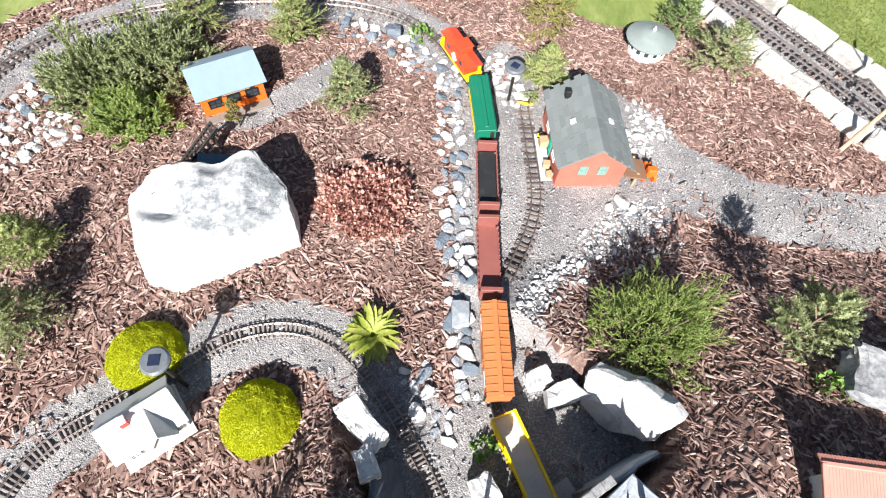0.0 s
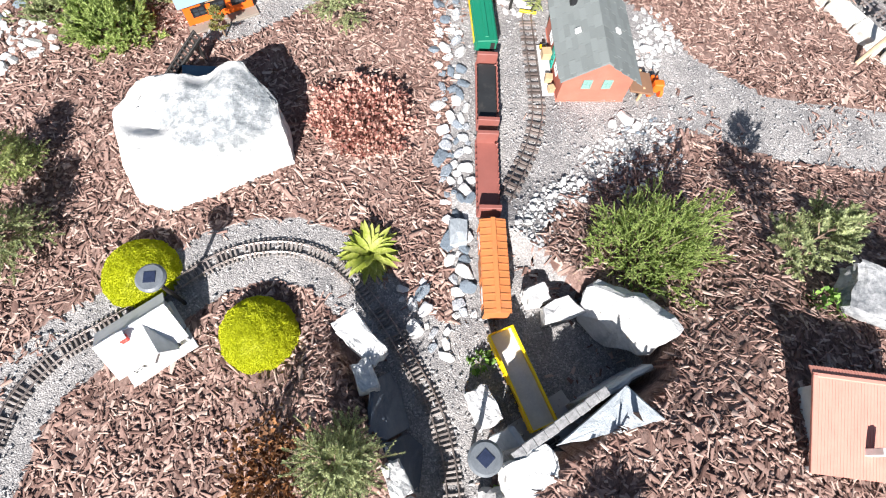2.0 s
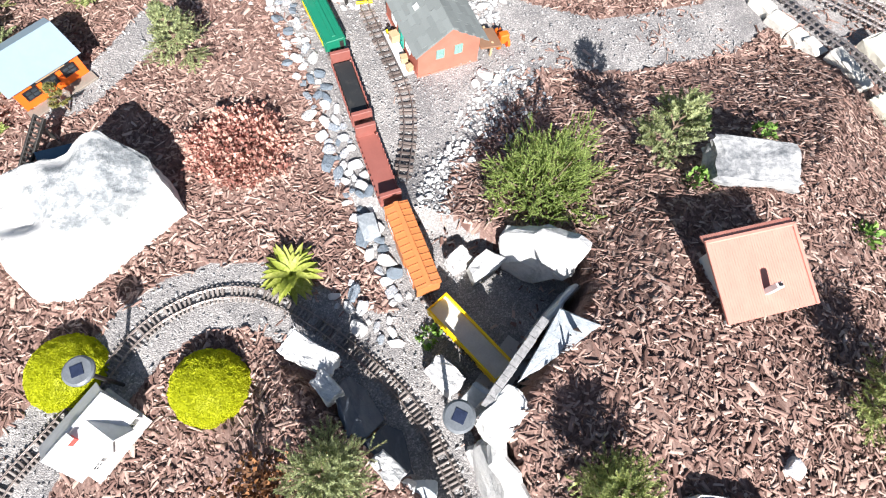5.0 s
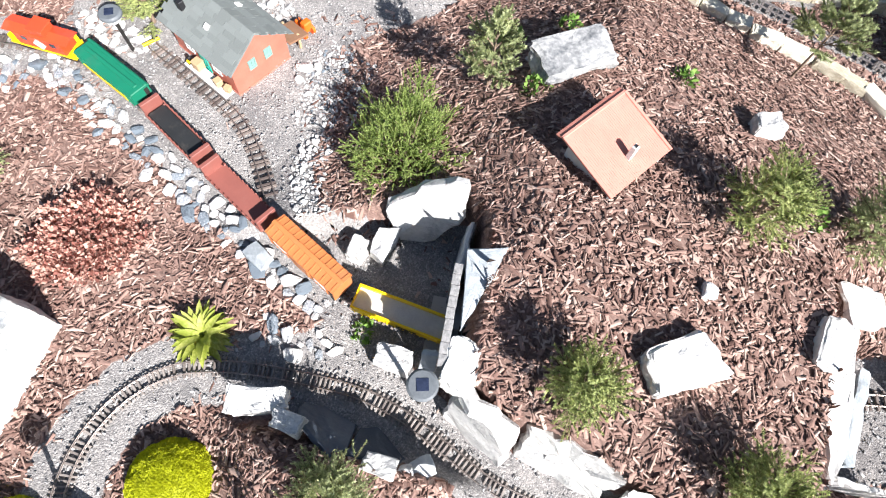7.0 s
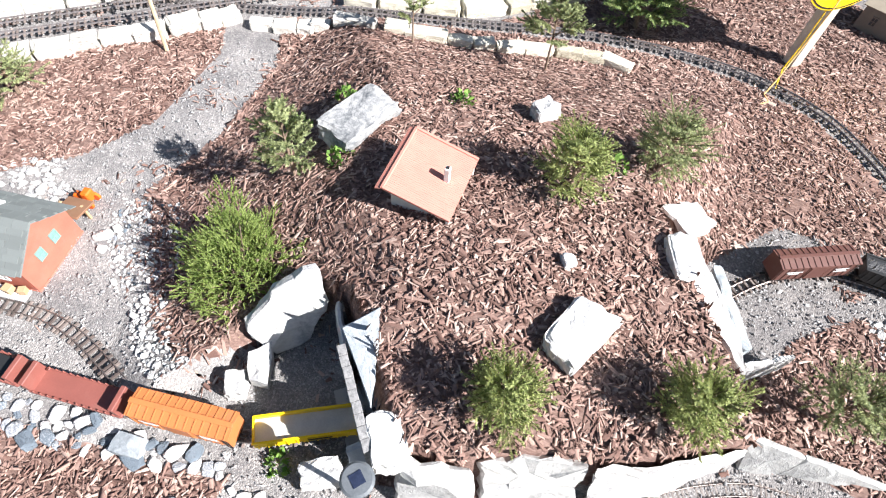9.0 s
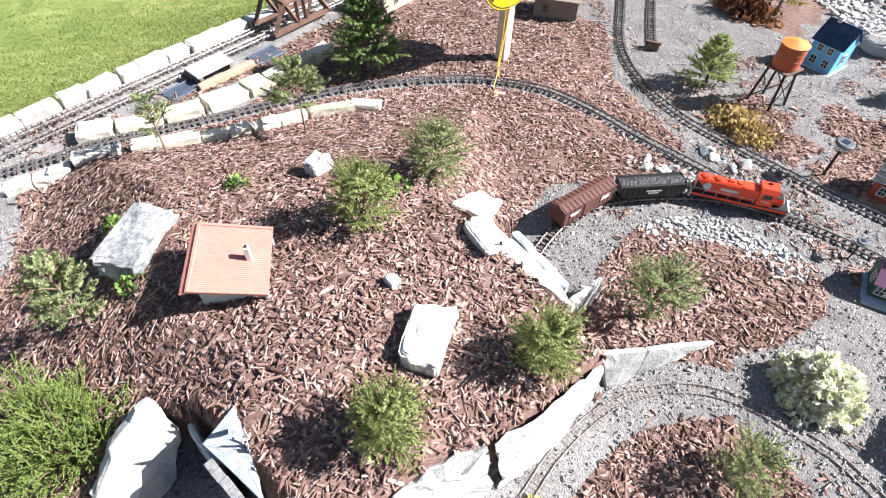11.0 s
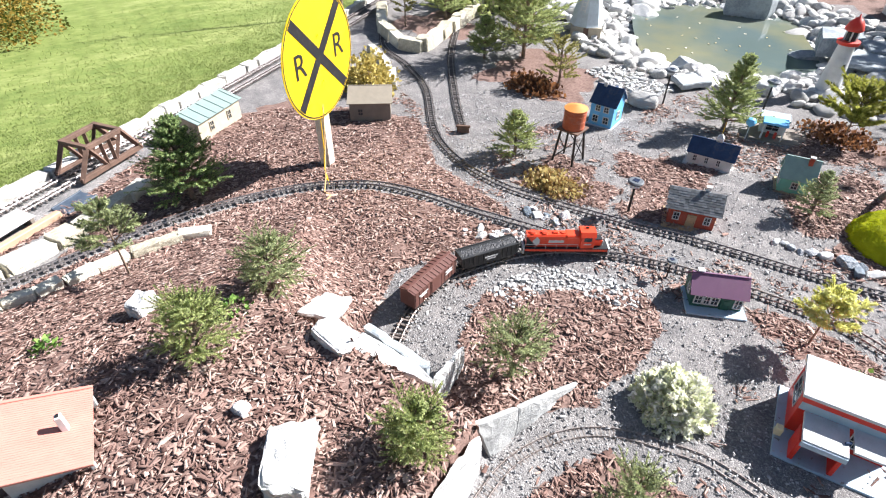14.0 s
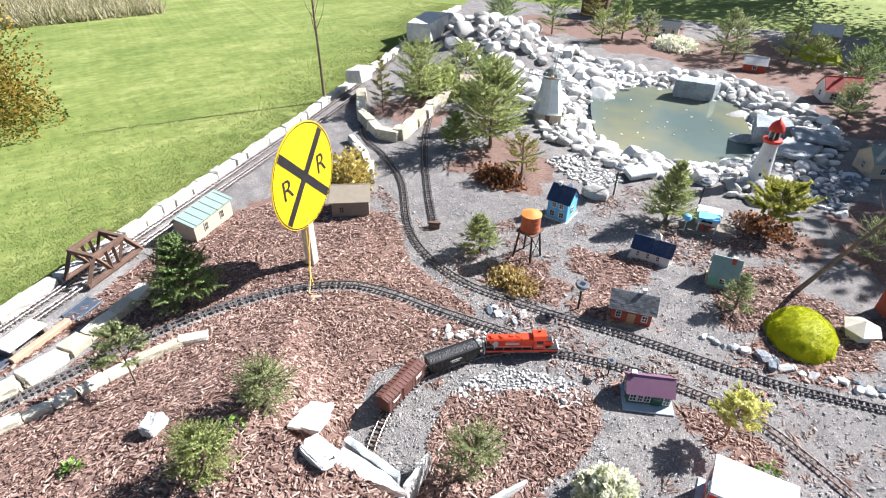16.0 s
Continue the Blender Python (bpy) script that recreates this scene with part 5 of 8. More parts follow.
def mound(name, x, y, rx, ry, h, seed, label, n=21000):
    """A clipped cushion of tiny lime leaves over a dense core."""
    r = rng(seed)
    root = thing(name, pose(x, y, gz(x, y) - 0.01, 0, 0, seed * 40), label, "shrub")
    b = bmesh.new()
    bmesh.ops.create_icosphere(b, subdivisions=5, radius=1)
    for v in b.verts:
        k = 0.93 + 0.05 * noise.fractal(v.co * 3.4 + Vector((seed, 2, 1)), 0.8, 2, 4)
        v.co = Vector((v.co.x * rx * k, v.co.y * ry * k, max(-0.01, v.co.z) * h * k))
    part("cushion", b, LIME, root, smooth=True)
    d = r.normal(size=(n, 3))
    d[:, 2] = np.abs(d[:, 2])
    d /= np.linalg.norm(d, axis=1)[:, None]
    k = np.array([0.95 + 0.05 * noise.fractal(Vector(q) * 3.4 + Vector((seed, 2, 1)), 0.8, 2, 4) for q in d])
    V, F = leaves(d * k[:, None] * np.array([rx, ry, h]), d + r.normal(0, 0.6, (n, 3)), 0.0055, r, slim=0.42)
    part("foliage", soup("foliage", V, F, LIME), None, root)
    return root


def rosette(x, y, rad, h, n, seed, label):
    """A tuft of long arching leaves with yellow edges."""
    r = rng(seed)
    root = thing("hosta", pose(x, y, gz(x, y)), label, "plant")
    for k in range(n):
        a = k * 2.399
        t = (k + 0.5) / n
        el = 1.25 - 0.95 * t + r.normal(0, 0.1)
        L, w = rad * r.uniform(0.75, 1.15), rad * 0.112
        b = bmesh.new()
        rows = []
        for i in range(6):
            s = i / 5
            e = el - 0.9 * s
            q = Vector((math.cos(a) * math.cos(e), math.sin(a) * math.cos(e), math.sin(e))) * L / 5
            p = (rows[-1][3] + q) if rows else Vector((0, 0, 0.01))
            ww = w * math.sin(math.pi * min(1, 0.08 + 0.92 * s)) ** 0.8 * (1 if s < 0.99 else 0.05)
            u = Vector((-math.sin(a), math.cos(a), 0)) * ww
            rows.append((b.verts.new(p - u + Vector((0, 0, ww * 0.5))), b.verts.new(p), b.verts.new(p + u + Vector((0, 0, ww * 0.5))), p))
        for p, q in zip(rows, rows[1:]):
            b.faces.new((p[0], p[1], q[1], q[0]))
            b.faces.new((p[1], p[2], q[2], q[1]))
        part("leaf", b, HOSTA, root, smooth=True)
    return root


rosette(-0.31, -0.10, 0.145, 0.1, 54, 5, "yellow-green hosta with narrow pointed leaves by the track")
mound("lime_shrub", -1.25, -0.28, 0.165, 0.155, 0.15, 1, "round lime green cushion shrub beside the loop track")
mound("lime_shrub", -0.71, -0.49, 0.165, 0.165, 0.16, 2, "round lime green cushion shrub inside the track loop")
mound("lime_shrub", 0.84, -5.42, 0.32, 0.26, 0.2, 3, "broad lime green cushion shrub in a mulch bed")
mound("lime_shrub", 5.2, -13.2, 0.5, 0.3, 0.3, 4, "far lime green cushion shrub", 2000)
shrub("copper_shrub", -0.44, 0.61, 0.245, 0.225, 0.12, 5200, 0.0205, 7, BROWNLEAF, "low coppery pink leafed shrub on mulch", lump=0.22, shell=0.5)
feathery("juniper", 0.86, -0.03, 0.28, 0.27, 0.37, 900, 8, JUNIPER, "broad feathery yellow-green conifer by the tunnel pit", z=0.1, spray=0.07, per=84, needle=0.0095, up=0.9, lump=0.25)
conifer("fir", 1.34, -0.055, 0.44, 0.17, 10, FIR_GREY, "small open fir with pale green shoots", 24, 50, 0.03, lift=(15, 70), taper=0.95)
conifer("fir", 0.57, -1.26, 0.26, 0.16, 11, FIR, "small green fir on the mound", 90, 45, 0.022, taper=0.9)
conifer("fir", 0.78, -1.88, 0.24, 0.16, 12, FIR, "small green fir above the retaining wall", 84, 45, 0.022, taper=0.9)
conifer("fir", 1.60, -1.28, 0.31, 0.19, 13, FIR, "green fir beside a small white stone", 96, 48, 0.022, taper=0.95)
conifer("fir", 1.97, -1.66, 0.33, 0.20, 14, FIR_GREY, "pale green fir on the slope of the mound", 90, 45, 0.022, taper=0.95)
conifer("fir", 1.13, -2.58, 0.34, 0.24, 15, FIR_GREY, "small fir with a bare stem in the mulch bed", 62, 45, 0.025, taper=0.85, bare=0.3)
conifer("fir", 0.32, -2.62, 0.26, 0.17, 16, FIR_GREY, "small thin fir inside the track curve", 26, 44, 0.024, taper=0.95)
conifer("fir", -0.27, -0.95, 0.29, 0.18, 17, FIR_GREY, "small grey-green fir behind the slate slabs", 96, 48, 0.022, taper=0.95)
shrub("rusty_shrub", -0.5, -1.02, 0.17, 0.2, 0.14, 1500, 0.022, 18, RUST, "rust-brown shrub beside a grey-green fir", lump=0.3, shell=0.7)
conifer("fir", -0.63, 1.22, 0.37, 0.19, 19, FIR_GREY, "pale green young fir on the mulch", 96, 45, 0.024)
conifer("fir", -1.03, 1.72, 0.33, 0.22, 20, FIR, "green young fir near the bend of the track", 90, 45, 0.024)
conifer("fir", -1.62, 1.72, 0.40, 0.24, 21, FIR, "green young fir behind the engine shed", 96, 45, 0.024)
feathery("spruce", -1.72, 1.33, 0.27, 0.3, 0.36, 420, 22, FIR_GREY, "large bushy grey-green spruce beside the shed", 0.085, 50, 0.02)
feathery("spruce", -2.03, 1.18, 0.28, 0.26, 0.32, 400, 23, FIR_GREY, "large bushy grey-green spruce at the bend", 0.085, 50, 0.02)
feathery("spruce", -1.75, 0.97, 0.24, 0.17, 0.2, 300, 24, JUNIPER, "bushy green spruce in front of the grey ones", 0.07, 44, 0.02)
conifer("fir", -1.89, 0.14, 0.31, 0.19, 25, FIR, "green young fir near the boulder", 90, 45, 0.024)
conifer("fir", -1.80, -0.21, 0.37, 0.22, 26, FIR_GREY, "blue-grey young fir on the mulch", 105, 48, 0.024)
conifer("fir", 0.43, 1.5, 0.35, 0.19, 27, FIR, "green young fir behind the station", 90, 45, 0.024)
conifer("fir", 0.46, 2.0, 0.40, 0.24, 28, FIR_OLIVE, "yellow-green young fir near the bend", 75, 45, 0.026)
conifer("fir", 1.5, 1.8, 0.37, 0.24, 29, FIR_GREY, "pale young fir beside the round pavilion", 75, 45, 0.026)
conifer("fir", 1.3, 2.1, 0.31, 0.19, 30, FIR_DARK, "dark young fir near the pavilion", 75, 45, 0.024)
conifer("spruce", 3.67, -1.44, 0.68, 0.41, 31, FIR_DARK, "dark green spruce beside the wooden truss bridge", 190, 60, 0.034)
conifer("sapling", 2.85, -0.96, 0.55, 0.2, 32, FIR_GREY, "sparse pine sapling with a bare stem", 20, 60, 0.034, bare=0.4, taper=0.85)
conifer("sapling", 2.70, -0.13, 0.42, 0.16, 33, FIR_GREY, "thin pine sapling with few branches", 12, 40, 0.03, bare=0.45, taper=0.85)
conifer("fir", 3.07, -3.94, 0.42, 0.26, 34, FIR, "light green fir beside the water tower", 100, 60, 0.028)
conifer("golden_pine", 0.54, -4.12, 0.38, 0.19, 35, FIR_YEL, "golden yellow pine sapling with a thin stem", 18, 62, 0.044, bare=0.5, taper=0.8)
conifer("fir", 1.3, -5.25, 0.37, 0.20, 36, FIR_GREY, "grey-green fir before the green house", 84, 45, 0.024)
conifer("fir", 2.55, -5.87, 0.72, 0.33, 37, FIR, "green fir near the lighthouse", 150, 70, 0.034)
conifer("pine", 1.9, -6.62, 0.46, 0.34, 38, FIR_YOLIVE, "yellow-green pine in a rusty mulch bed", 28, 90, 0.055, taper=0.9, bare=0.3)
conifer("pine", 1.1, -6.9, 0.5, 0.35, 39, FIR_GREY, "grey-green pine among the houses", 60, 36, 0.03)
conifer("spruce", 5.05, -5.42, 1.05, 0.52, 40, FIR, "tall green spruce by the windmill", 150, 50, 0.05, taper=0.95)
conifer("spruce", 5.25, -5.0, 0.5, 0.3, 41, FIR, "small spruce beside the tall one", 80, 40, 0.045)
conifer("spruce", 5.6, -5.7, 0.8, 0.4, 141, FIR_OLIVE, "yellow-green spruce behind the tall one", 90, 40, 0.055)
conifer("pine", 4.15, -5.25, 0.5, 0.25, 42, FIR_OLIVE, "yellow-green pine sapling in rusty mulch", 40, 36, 0.04, taper=0.9)
shrub("laurel", 7.3, -5.95, 0.5, 0.35, 0.42, 900, 0.09, 143, FIR, "broad-leaved green bush above the corner wall", lump=0.3, shell=0.6)
conifer("spruce", 6.95, -5.4, 0.9, 0.5, 43, FIR, "bushy green conifer behind the corner wall", 110, 40, 0.045, taper=0.9)
conifer("sapling", 6.9, -4.75, 0.9, 0.25, 44, FIR_OLIVE, "sparse sapling in the corner bed", 24, 36, 0.045, bare=0.2)
conifer("spruce", 10.6, -9.6, 1.0, 0.5, 45, FIR_DARK, "dark spruce behind the waterfall", 80, 36, 0.06)
conifer("pine", 8.2, -11.0, 0.8, 0.4, 46, FIR, "far green pine beyond the pond", 60, 34, 0.055)
conifer("pine", 6.4, -11.9, 0.9, 0.5, 47, FIR_GREY, "far grey-green pine beyond the pond", 70, 34, 0.055)
conifer("pine", 5.3, -12.3, 0.8, 0.4, 48, FIR, "far pine near the lawn", 60, 34, 0.055)
conifer("pine", 4.1, -12.9, 1.0, 0.5, 49, FIR_DARK, "far dark pine near the lawn", 70, 34, 0.06)
conifer("pine", 9.6, -11.5, 0.8, 0.4, 50, FIR_OLIVE, "far olive pine beyond the waterfall", 50, 34, 0.055)
for i, (fx_, fy_, fh, fr, fm) in enumerate(((9.2, -9.9, 0.9, 0.4, FIR_DARK), (8.3, -10.5, 0.6, 0.4, FIR), (7.9, -11.4, 0.55, 0.3, FIR_GREY), (6.0, -11.7, 0.75, 0.45, FIR_GREY), (4.9, -12.5, 0.5, 0.35, FIR), (3.9, -11.9, 0.6, 0.4, FIR_DARK), (3.2, -10.4, 0.45, 0.3, FIR_GREY), (9.9, -9.0, 0.6, 0.35, FIR_DARK), (6.4, -6.35, 0.7, 0.4, FIR_DARK), (7.5, -6.6, 0.6, 0.4, FIR))):
    conifer("pine", fx_, fy_, fh, fr, 600 + i, fm, "bushy young pine in the far dark beds", 60, 24, 0.05, taper=0.9)
shrub("variegated_shrub", 0.61, -3.175, 0.17, 0.16, 0.18, 4600, 0.029, 51, CREAMLEAF, "cream and green variegated shrub on gravel", lump=0.14, shell=0.4)
shrub("autumn_shrub", 2.5, -3.9, 0.23, 0.17, 0.07, 1300, 0.03, 52, leafmat("autumn_leaf", (0.27, 0.17, 0.07), (0.56, 0.46, 0.20), 0.35, 1.0), "low yellow and russet shrub under the water tower", lump=0.3, shell=0.7)
shrub("yellow_shrub", 5.05, -3.45, 0.28, 0.22, 0.34, 1400, 0.045, 53, leafmat("straw_leaf", (0.34, 0.27, 0.07), (0.68, 0.56, 0.20), 0.35, 0.8), "straw yellow shrub by the grey shed", lump=0.3, shell=0.7)
shrub("copper_shrub", 4.2, -4.95, 0.3, 0.2, 0.08, 800, 0.05, 54, RUST, "rust-brown ground plants under the pines", lump=0.3, shell=0.7)
shrub("copper_shrub", 1.92, -6.6, 0.35, 0.25, 0.05, 600, 0.035, 55, RUST, "rust-brown ground plants round the pine", lump=0.3, shell=0.7)
shrub("autumn_bush", 9.0, 0.72, 0.98, 0.98, 2.3, 34000, 0.04, 56, leafmat("autumn_bush_leaf", (0.09, 0.11, 0.02), (0.46, 0.31, 0.075), 0.35, 1.0), "tall yellow and orange autumn bush on the lawn", lump=0.3, shell=0.6)
shrub("cream_shrub", 7.2, -11.5, 0.45, 0.35, 0.2, 900, 0.06, 57, CREAMLEAF, "far cream green cushion beyond the pond")
shrub("yellow_flower", 0.36, -1.78, 0.035, 0.04, 0.05, 120, 0.018, 58, FIR_YEL, "small yellow flower clump at the wall's foot", "flowers", z=0.0)
for i, (wx, wy, wr) in enumerate(((2.02, -0.66, 0.05), (1.68, 0.1, 0.07), (0.2, -0.52, 0.04), (1.93, -0.05, 0.05), (0.3, -1.02, 0.03), (-0.3, 1.86, 0.07), (0.24, -4.12, 0.06), (1.45, -0.25, 0.06), (1.83, -1.45, 0.07))):
    shrub("weed", wx, wy, wr, wr, wr * 0.9, 60, 0.028, 70 + i, WEED, "small green weed growing in the mulch", "weed", stems=4)

# tall dry grass where the lawn ends
rr_ = rng(91)
nb = 9000
bx_, by_ = rr_.uniform(15.0, 19.5, nb), rr_.uniform(-2.9, 1.5, nb)
bz_, bh_, ba_ = ground_z(bx_, by_), rr_.uniform(0.12, 0.42, nb), rr_.uniform(0, 6.283, nb)
tips = np.stack([bx_ + rr_.normal(0, 0.14, nb), by_ + rr_.normal(0, 0.14, nb), bz_ + bh_], -1)
V_ = np.stack([np.stack([bx_ - 0.016 * np.cos(ba_), by_ - 0.016 * np.sin(ba_), bz_], -1), np.stack([bx_ + 0.016 * np.cos(ba_), by_ + 0.016 * np.sin(ba_), bz_], -1), tips], 1)
tagged(new("tall_grass", soup("tall_grass", V_.reshape(-1, 3), np.arange(3 * nb).reshape(-1, 3), leafmat("dry_grass", (0.22, 0.22, 0.10), (0.58, 0.52, 0.36), 0.4, 0.8))), "tall dry beige grass at the far edge of the lawn", "grass", kind="stuff")

# bare leaning sapling and tall dry stake
bt = thing("bare_sapling", pose(1.18, -5.9, gz(1.18, -5.9)), "thin leaning bare tree with a few twigs", "tree")
tw = bmesh.new()
for k in range(12):
    t = 0.35 + 0.05 * k
    a = k * 2.4
    p = Vector((-0.35 * t, -0.75 * t, 1.15 * t))
    tube([p, p + Vector((0.14 * math.cos(a), 0.14 * math.sin(a), 0.08)), p + Vector((0.24 * math.cos(a), 0.24 * math.sin(a), 0.18))], 0.006, 4, tw, 0.3)
part("trunk", tube([(0, 0, 0), (-0.1, -0.22, 0.35), (-0.22, -0.48, 0.75), (-0.35, -0.75, 1.15)], 0.022, 8, None, 0.4), BARK, bt)
part("twig", tw, BARK, bt)
sk = thing("dry_stake", pose(2.14, 1.28, gz(2.14, 1.28), 0, 0, 0), "dry leaning wooden stake in the mulch", "stake")
part("pole", tube([(0, 0, -0.02), (0.13, 0.1, 0.3), (0.27, 0.19, 0.62)], 0.014, 7, None, 0.7), DEAD, sk)
part("twig", tube([(0.2, 0.15, 0.48), (0.16, 0.26, 0.56)], 0.005, 5), DEAD, sk)
wp = thing("young_tree", pose(7.75, -4.15, gz(7.75, -4.15)), "tall bare young tree by the wall", "tree")
tw = bmesh.new()
for k in range(16):
    p, a = Vector((0, 0, 0.9 + 0.1 * k)), k * 2.4
    tube([p, p + Vector((0.12 * math.cos(a), 0.12 * math.sin(a), 0.2)), p + Vector((0.18 * math.cos(a), 0.18 * math.sin(a), 0.45))], 0.006, 4, tw, 0.3)
part("trunk", tube([(0, 0, 0), (0.02, 0.01, 1.2), (0.0, 0.03, 2.7)], 0.025, 8, None, 0.3), BARK, wp)
part("twig", tw, BARK, wp)


def big_tree(x, y, h, rad, seed, label):
    """A broad-leaved tree: tapered trunk, limbs, and a crown of leaf clumps with gaps."""
    r = rng(seed)
    root = thing("tree", pose(x, y, gz(x, y) - 0.02), label, "tree")
    part("trunk", tube([(0, 0, 0), (0.04 * h * 0.2, 0, 0.3 * h), (0, 0.03 * h, 0.75 * h)], 0.03 * h, 10, None, 0.4), BARK, root)
    P, D = [], []
    for k in range(46):
        t, a = r.uniform(0.32, 1.0), k * 2.4
        rr = rad * math.sin(math.pi * min(1, 0.12 + 0.85 * t)) ** 0.7 * r.uniform(0.35, 1.0)
        c = np.array([rr * math.cos(a), rr * math.sin(a), h * t])
        part("limb", tube([(0, 0, h * t * 0.6), tuple(c * np.array([0.5, 0.5, 0.85])), tuple(c)], 0.008 * h, 5, None, 0.3), BARK, root)
        q = r.normal(size=(130, 3)) * rad * 0.17
        P.append(c + q)
        D.append(q + r.normal(0, 0.1, (130, 3)))
    V, F = leaves(np.concatenate(P), np.concatenate(D), 0.14, r)
    part("crown", soup("crown", V, F, TREELEAF), None, root)
    return root


TREELEAF = leafmat("tree_leaf", (0.03, 0.07, 0.015), (0.12, 0.18, 0.04), 0.3)
# Unseen trees, added only for the shade they throw on the far beds.
for i, (tx, ty, th, tr_) in enumerate(((1.3, -13.6, 4.2, 1.5), (0.2, -11.8, 3.5, 1.4), (4.6, -19.6, 5.5, 2.2), (8.6, -20.6, 6.0, 2.4), (11.6, -20.2, 6.0, 2.4), (14.8, -19.5, 6.0, 2.4))):
    big_tree(tx, ty, th, tr_, 800 + i, "leafy tree added out of view to shade the far beds")


# ---- painted model buildings ----
def paint(name, c, rough=0.55, vary=0.14, dirt=0.25, bump=0.15, **kw):
    a = tuple(v * (1 - vary) for v in c)
    b = tuple(min(1, v * (1 + vary)) for v in c)
    return mat(name, a, b, rough, 14, 160, bump, 0.0015, dirt=((0.22, 0.19, 0.16), dirt), **kw)


PINK = paint("salmon_boards", (0.42, 0.13, 0.09))
WHITE_P = paint("white_paint", (0.55, 0.55, 0.54), dirt=0.2)
TEAL = paint("teal_trim", (0.02, 0.30, 0.24))
TAN = paint("tan_wood", (0.42, 0.29, 0.17))
GREY_ROOF = paint("grey_shingle", (0.155, 0.172, 0.168), 0.8, 0.13, 0.15, obj=0.35)
DARK_SLATE = paint("dark_slate", (0.12, 0.13, 0.14), 0.75, 0.3, obj=0.7)
BLUE_METAL = paint("pale_blue_metal", (0.225, 0.30, 0.365), 0.4, 0.06, 0.1)
ORANGE = paint("orange_paint", (0.80, 0.13, 0.012), 0.45, 0.12, 0.1)
TERRA = paint("terracotta_tile", (0.49, 0.205, 0.16), 0.7, 0.12, 0.15)
PURPLE = paint("plum_shingle", (0.175, 0.085, 0.15), 0.75, 0.1, 0.1, obj=0.15)
RED_P = paint("red_paint", (0.60, 0.035, 0.02), 0.45)
BRICK = paint("red_brick", (0.36, 0.065, 0.035), 0.75, 0.25)
SKYBLUE = paint("sky_blue_paint", (0.13, 0.42, 0.72))
NAVY = paint("navy_shingle", (0.03, 0.056, 0.115), 0.8, 0.25, spec=0.2)
MINT = paint("mint_green", (0.16, 0.42, 0.33))
GREEN_D = paint("dark_green", (0.02, 0.09, 0.06))
GREEN_R = paint("green_roof", (0.20, 0.235, 0.22), 0.6, 0.15)
GREY_W = paint("grey_boards", (0.20, 0.17, 0.14), 0.8, 0.2)
STONEW = paint("sandstone_wall", (0.44, 0.38, 0.29), 0.85, 0.15)
LBLUE = paint("pale_blue_base", (0.36, 0.46, 0.53), 0.6, 0.08)
YELLOW = paint("yellow_enamel", (0.86, 0.56, 0.008), 0.4, 0.05, 0.06)
BLACK = paint("black_enamel", (0.014, 0.014, 0.016), 0.5, 0.2, 0.1)
IRON = mat("black_iron", (0.018, 0.018, 0.019), (0.06, 0.055, 0.05), 0.55, 20, 160, 0.2, 0.001, 0.5)
GLASS = mat("dark_window", (0.02, 0.025, 0.03), (0.05, 0.06, 0.07), 0.12, 9, 60, 0.0)
WOODB = mat("brown_timber", (0.075, 0.045, 0.032), (0.19, 0.115, 0.085), 0.8, 14, 130, 0.5, 0.003)
TANK = paint("rusty_orange_tank", (0.36, 0.085, 0.035), 0.65, 0.2, 0.4)
SOLAR = mat("solar_cell", (0.010, 0.014, 0.03), (0.03, 0.04, 0.075), 0.25, 30, 200, 0.0)
ALU = mat("grey_plastic", (0.085, 0.095, 0.105), (0.15, 0.165, 0.18), 0.4, 20, 160, 0.05, 0.001)
POSTW = mat("pale_post_wood", (0.50, 0.43, 0.33), (0.70, 0.63, 0.52), 0.85, 14, 140, 0.4, 0.003)


def window_part(root, wall_pose, w, h, frame_mat, pane_mat=None, bars=True):
    """A window on a wall: frame, sill and pane; wall_pose looks out along -y."""
    fr, t = bmesh.new(), 0.005
    ring = lambda k, y: [fr.verts.new((sx * (w / 2 + k), y, sz * (h / 2 + k))) for sx, sz in ((-1, -1), (1, -1), (1, 1), (-1, 1))]
    loops = [ring(-0.001, 0.0), ring(-0.001, -0.006), ring(t, -0.006), ring(t, 0.0)]
    for a, b in zip(loops, loops[1:]):
        for i in range(4):
            fr.faces.new((a[i], a[(i + 1) % 4], b[(i + 1) % 4], b[i]))
    bmesh.ops.recalc_face_normals(fr, faces=fr.faces)
    f = part("window", fr, frame_mat, root)
    f.matrix_local = wall_pose
    part("pane", box(w, 0.002, h, (0, -0.001, 0)), pane_mat or GLASS, f)
    if bars:
        part("glazing_bar", box(0.003, 0.003, h, (0, -0.0035, 0)), frame_mat, f)
        part("glazing_bar", box(w, 0.003, 0.003, (0, -0.0045, 0)), frame_mat, f)
    return f


def door_part(root, wall_pose, w, h, material):
    b = box(w, 0.006, h, (0, -0.002, h / 2), 0.001)
    box(w * 0.6, 0.003, h * 0.3, (0, -0.006, h * 0.7), bm=b)
    box(w * 0.6, 0.003, h * 0.3, (0, -0.006, h * 0.28), bm=b)
    d = part("door", b, material, root)
    d.matrix_local = wall_pose
    part("handle", cyl(0.002, 0.002, 0.006, 6, (w * 0.35, -0.006, h * 0.45), (90, 0, 0)), IRON, d)


def on_wall(side, L, W, u, z):
    """A pose on one of four walls: s (-y), n (+y), e (+x), w (-x)."""
    return {"s": pose(u, -W / 2 - 0.001, z), "n": pose(-u, W / 2 + 0.001, z, 0, 0, 180), "e": pose(L / 2 + 0.001, u, z, 0, 0, 90), "w": pose(-L / 2 - 0.001, -u, z, 0, 0, -90)}[side]


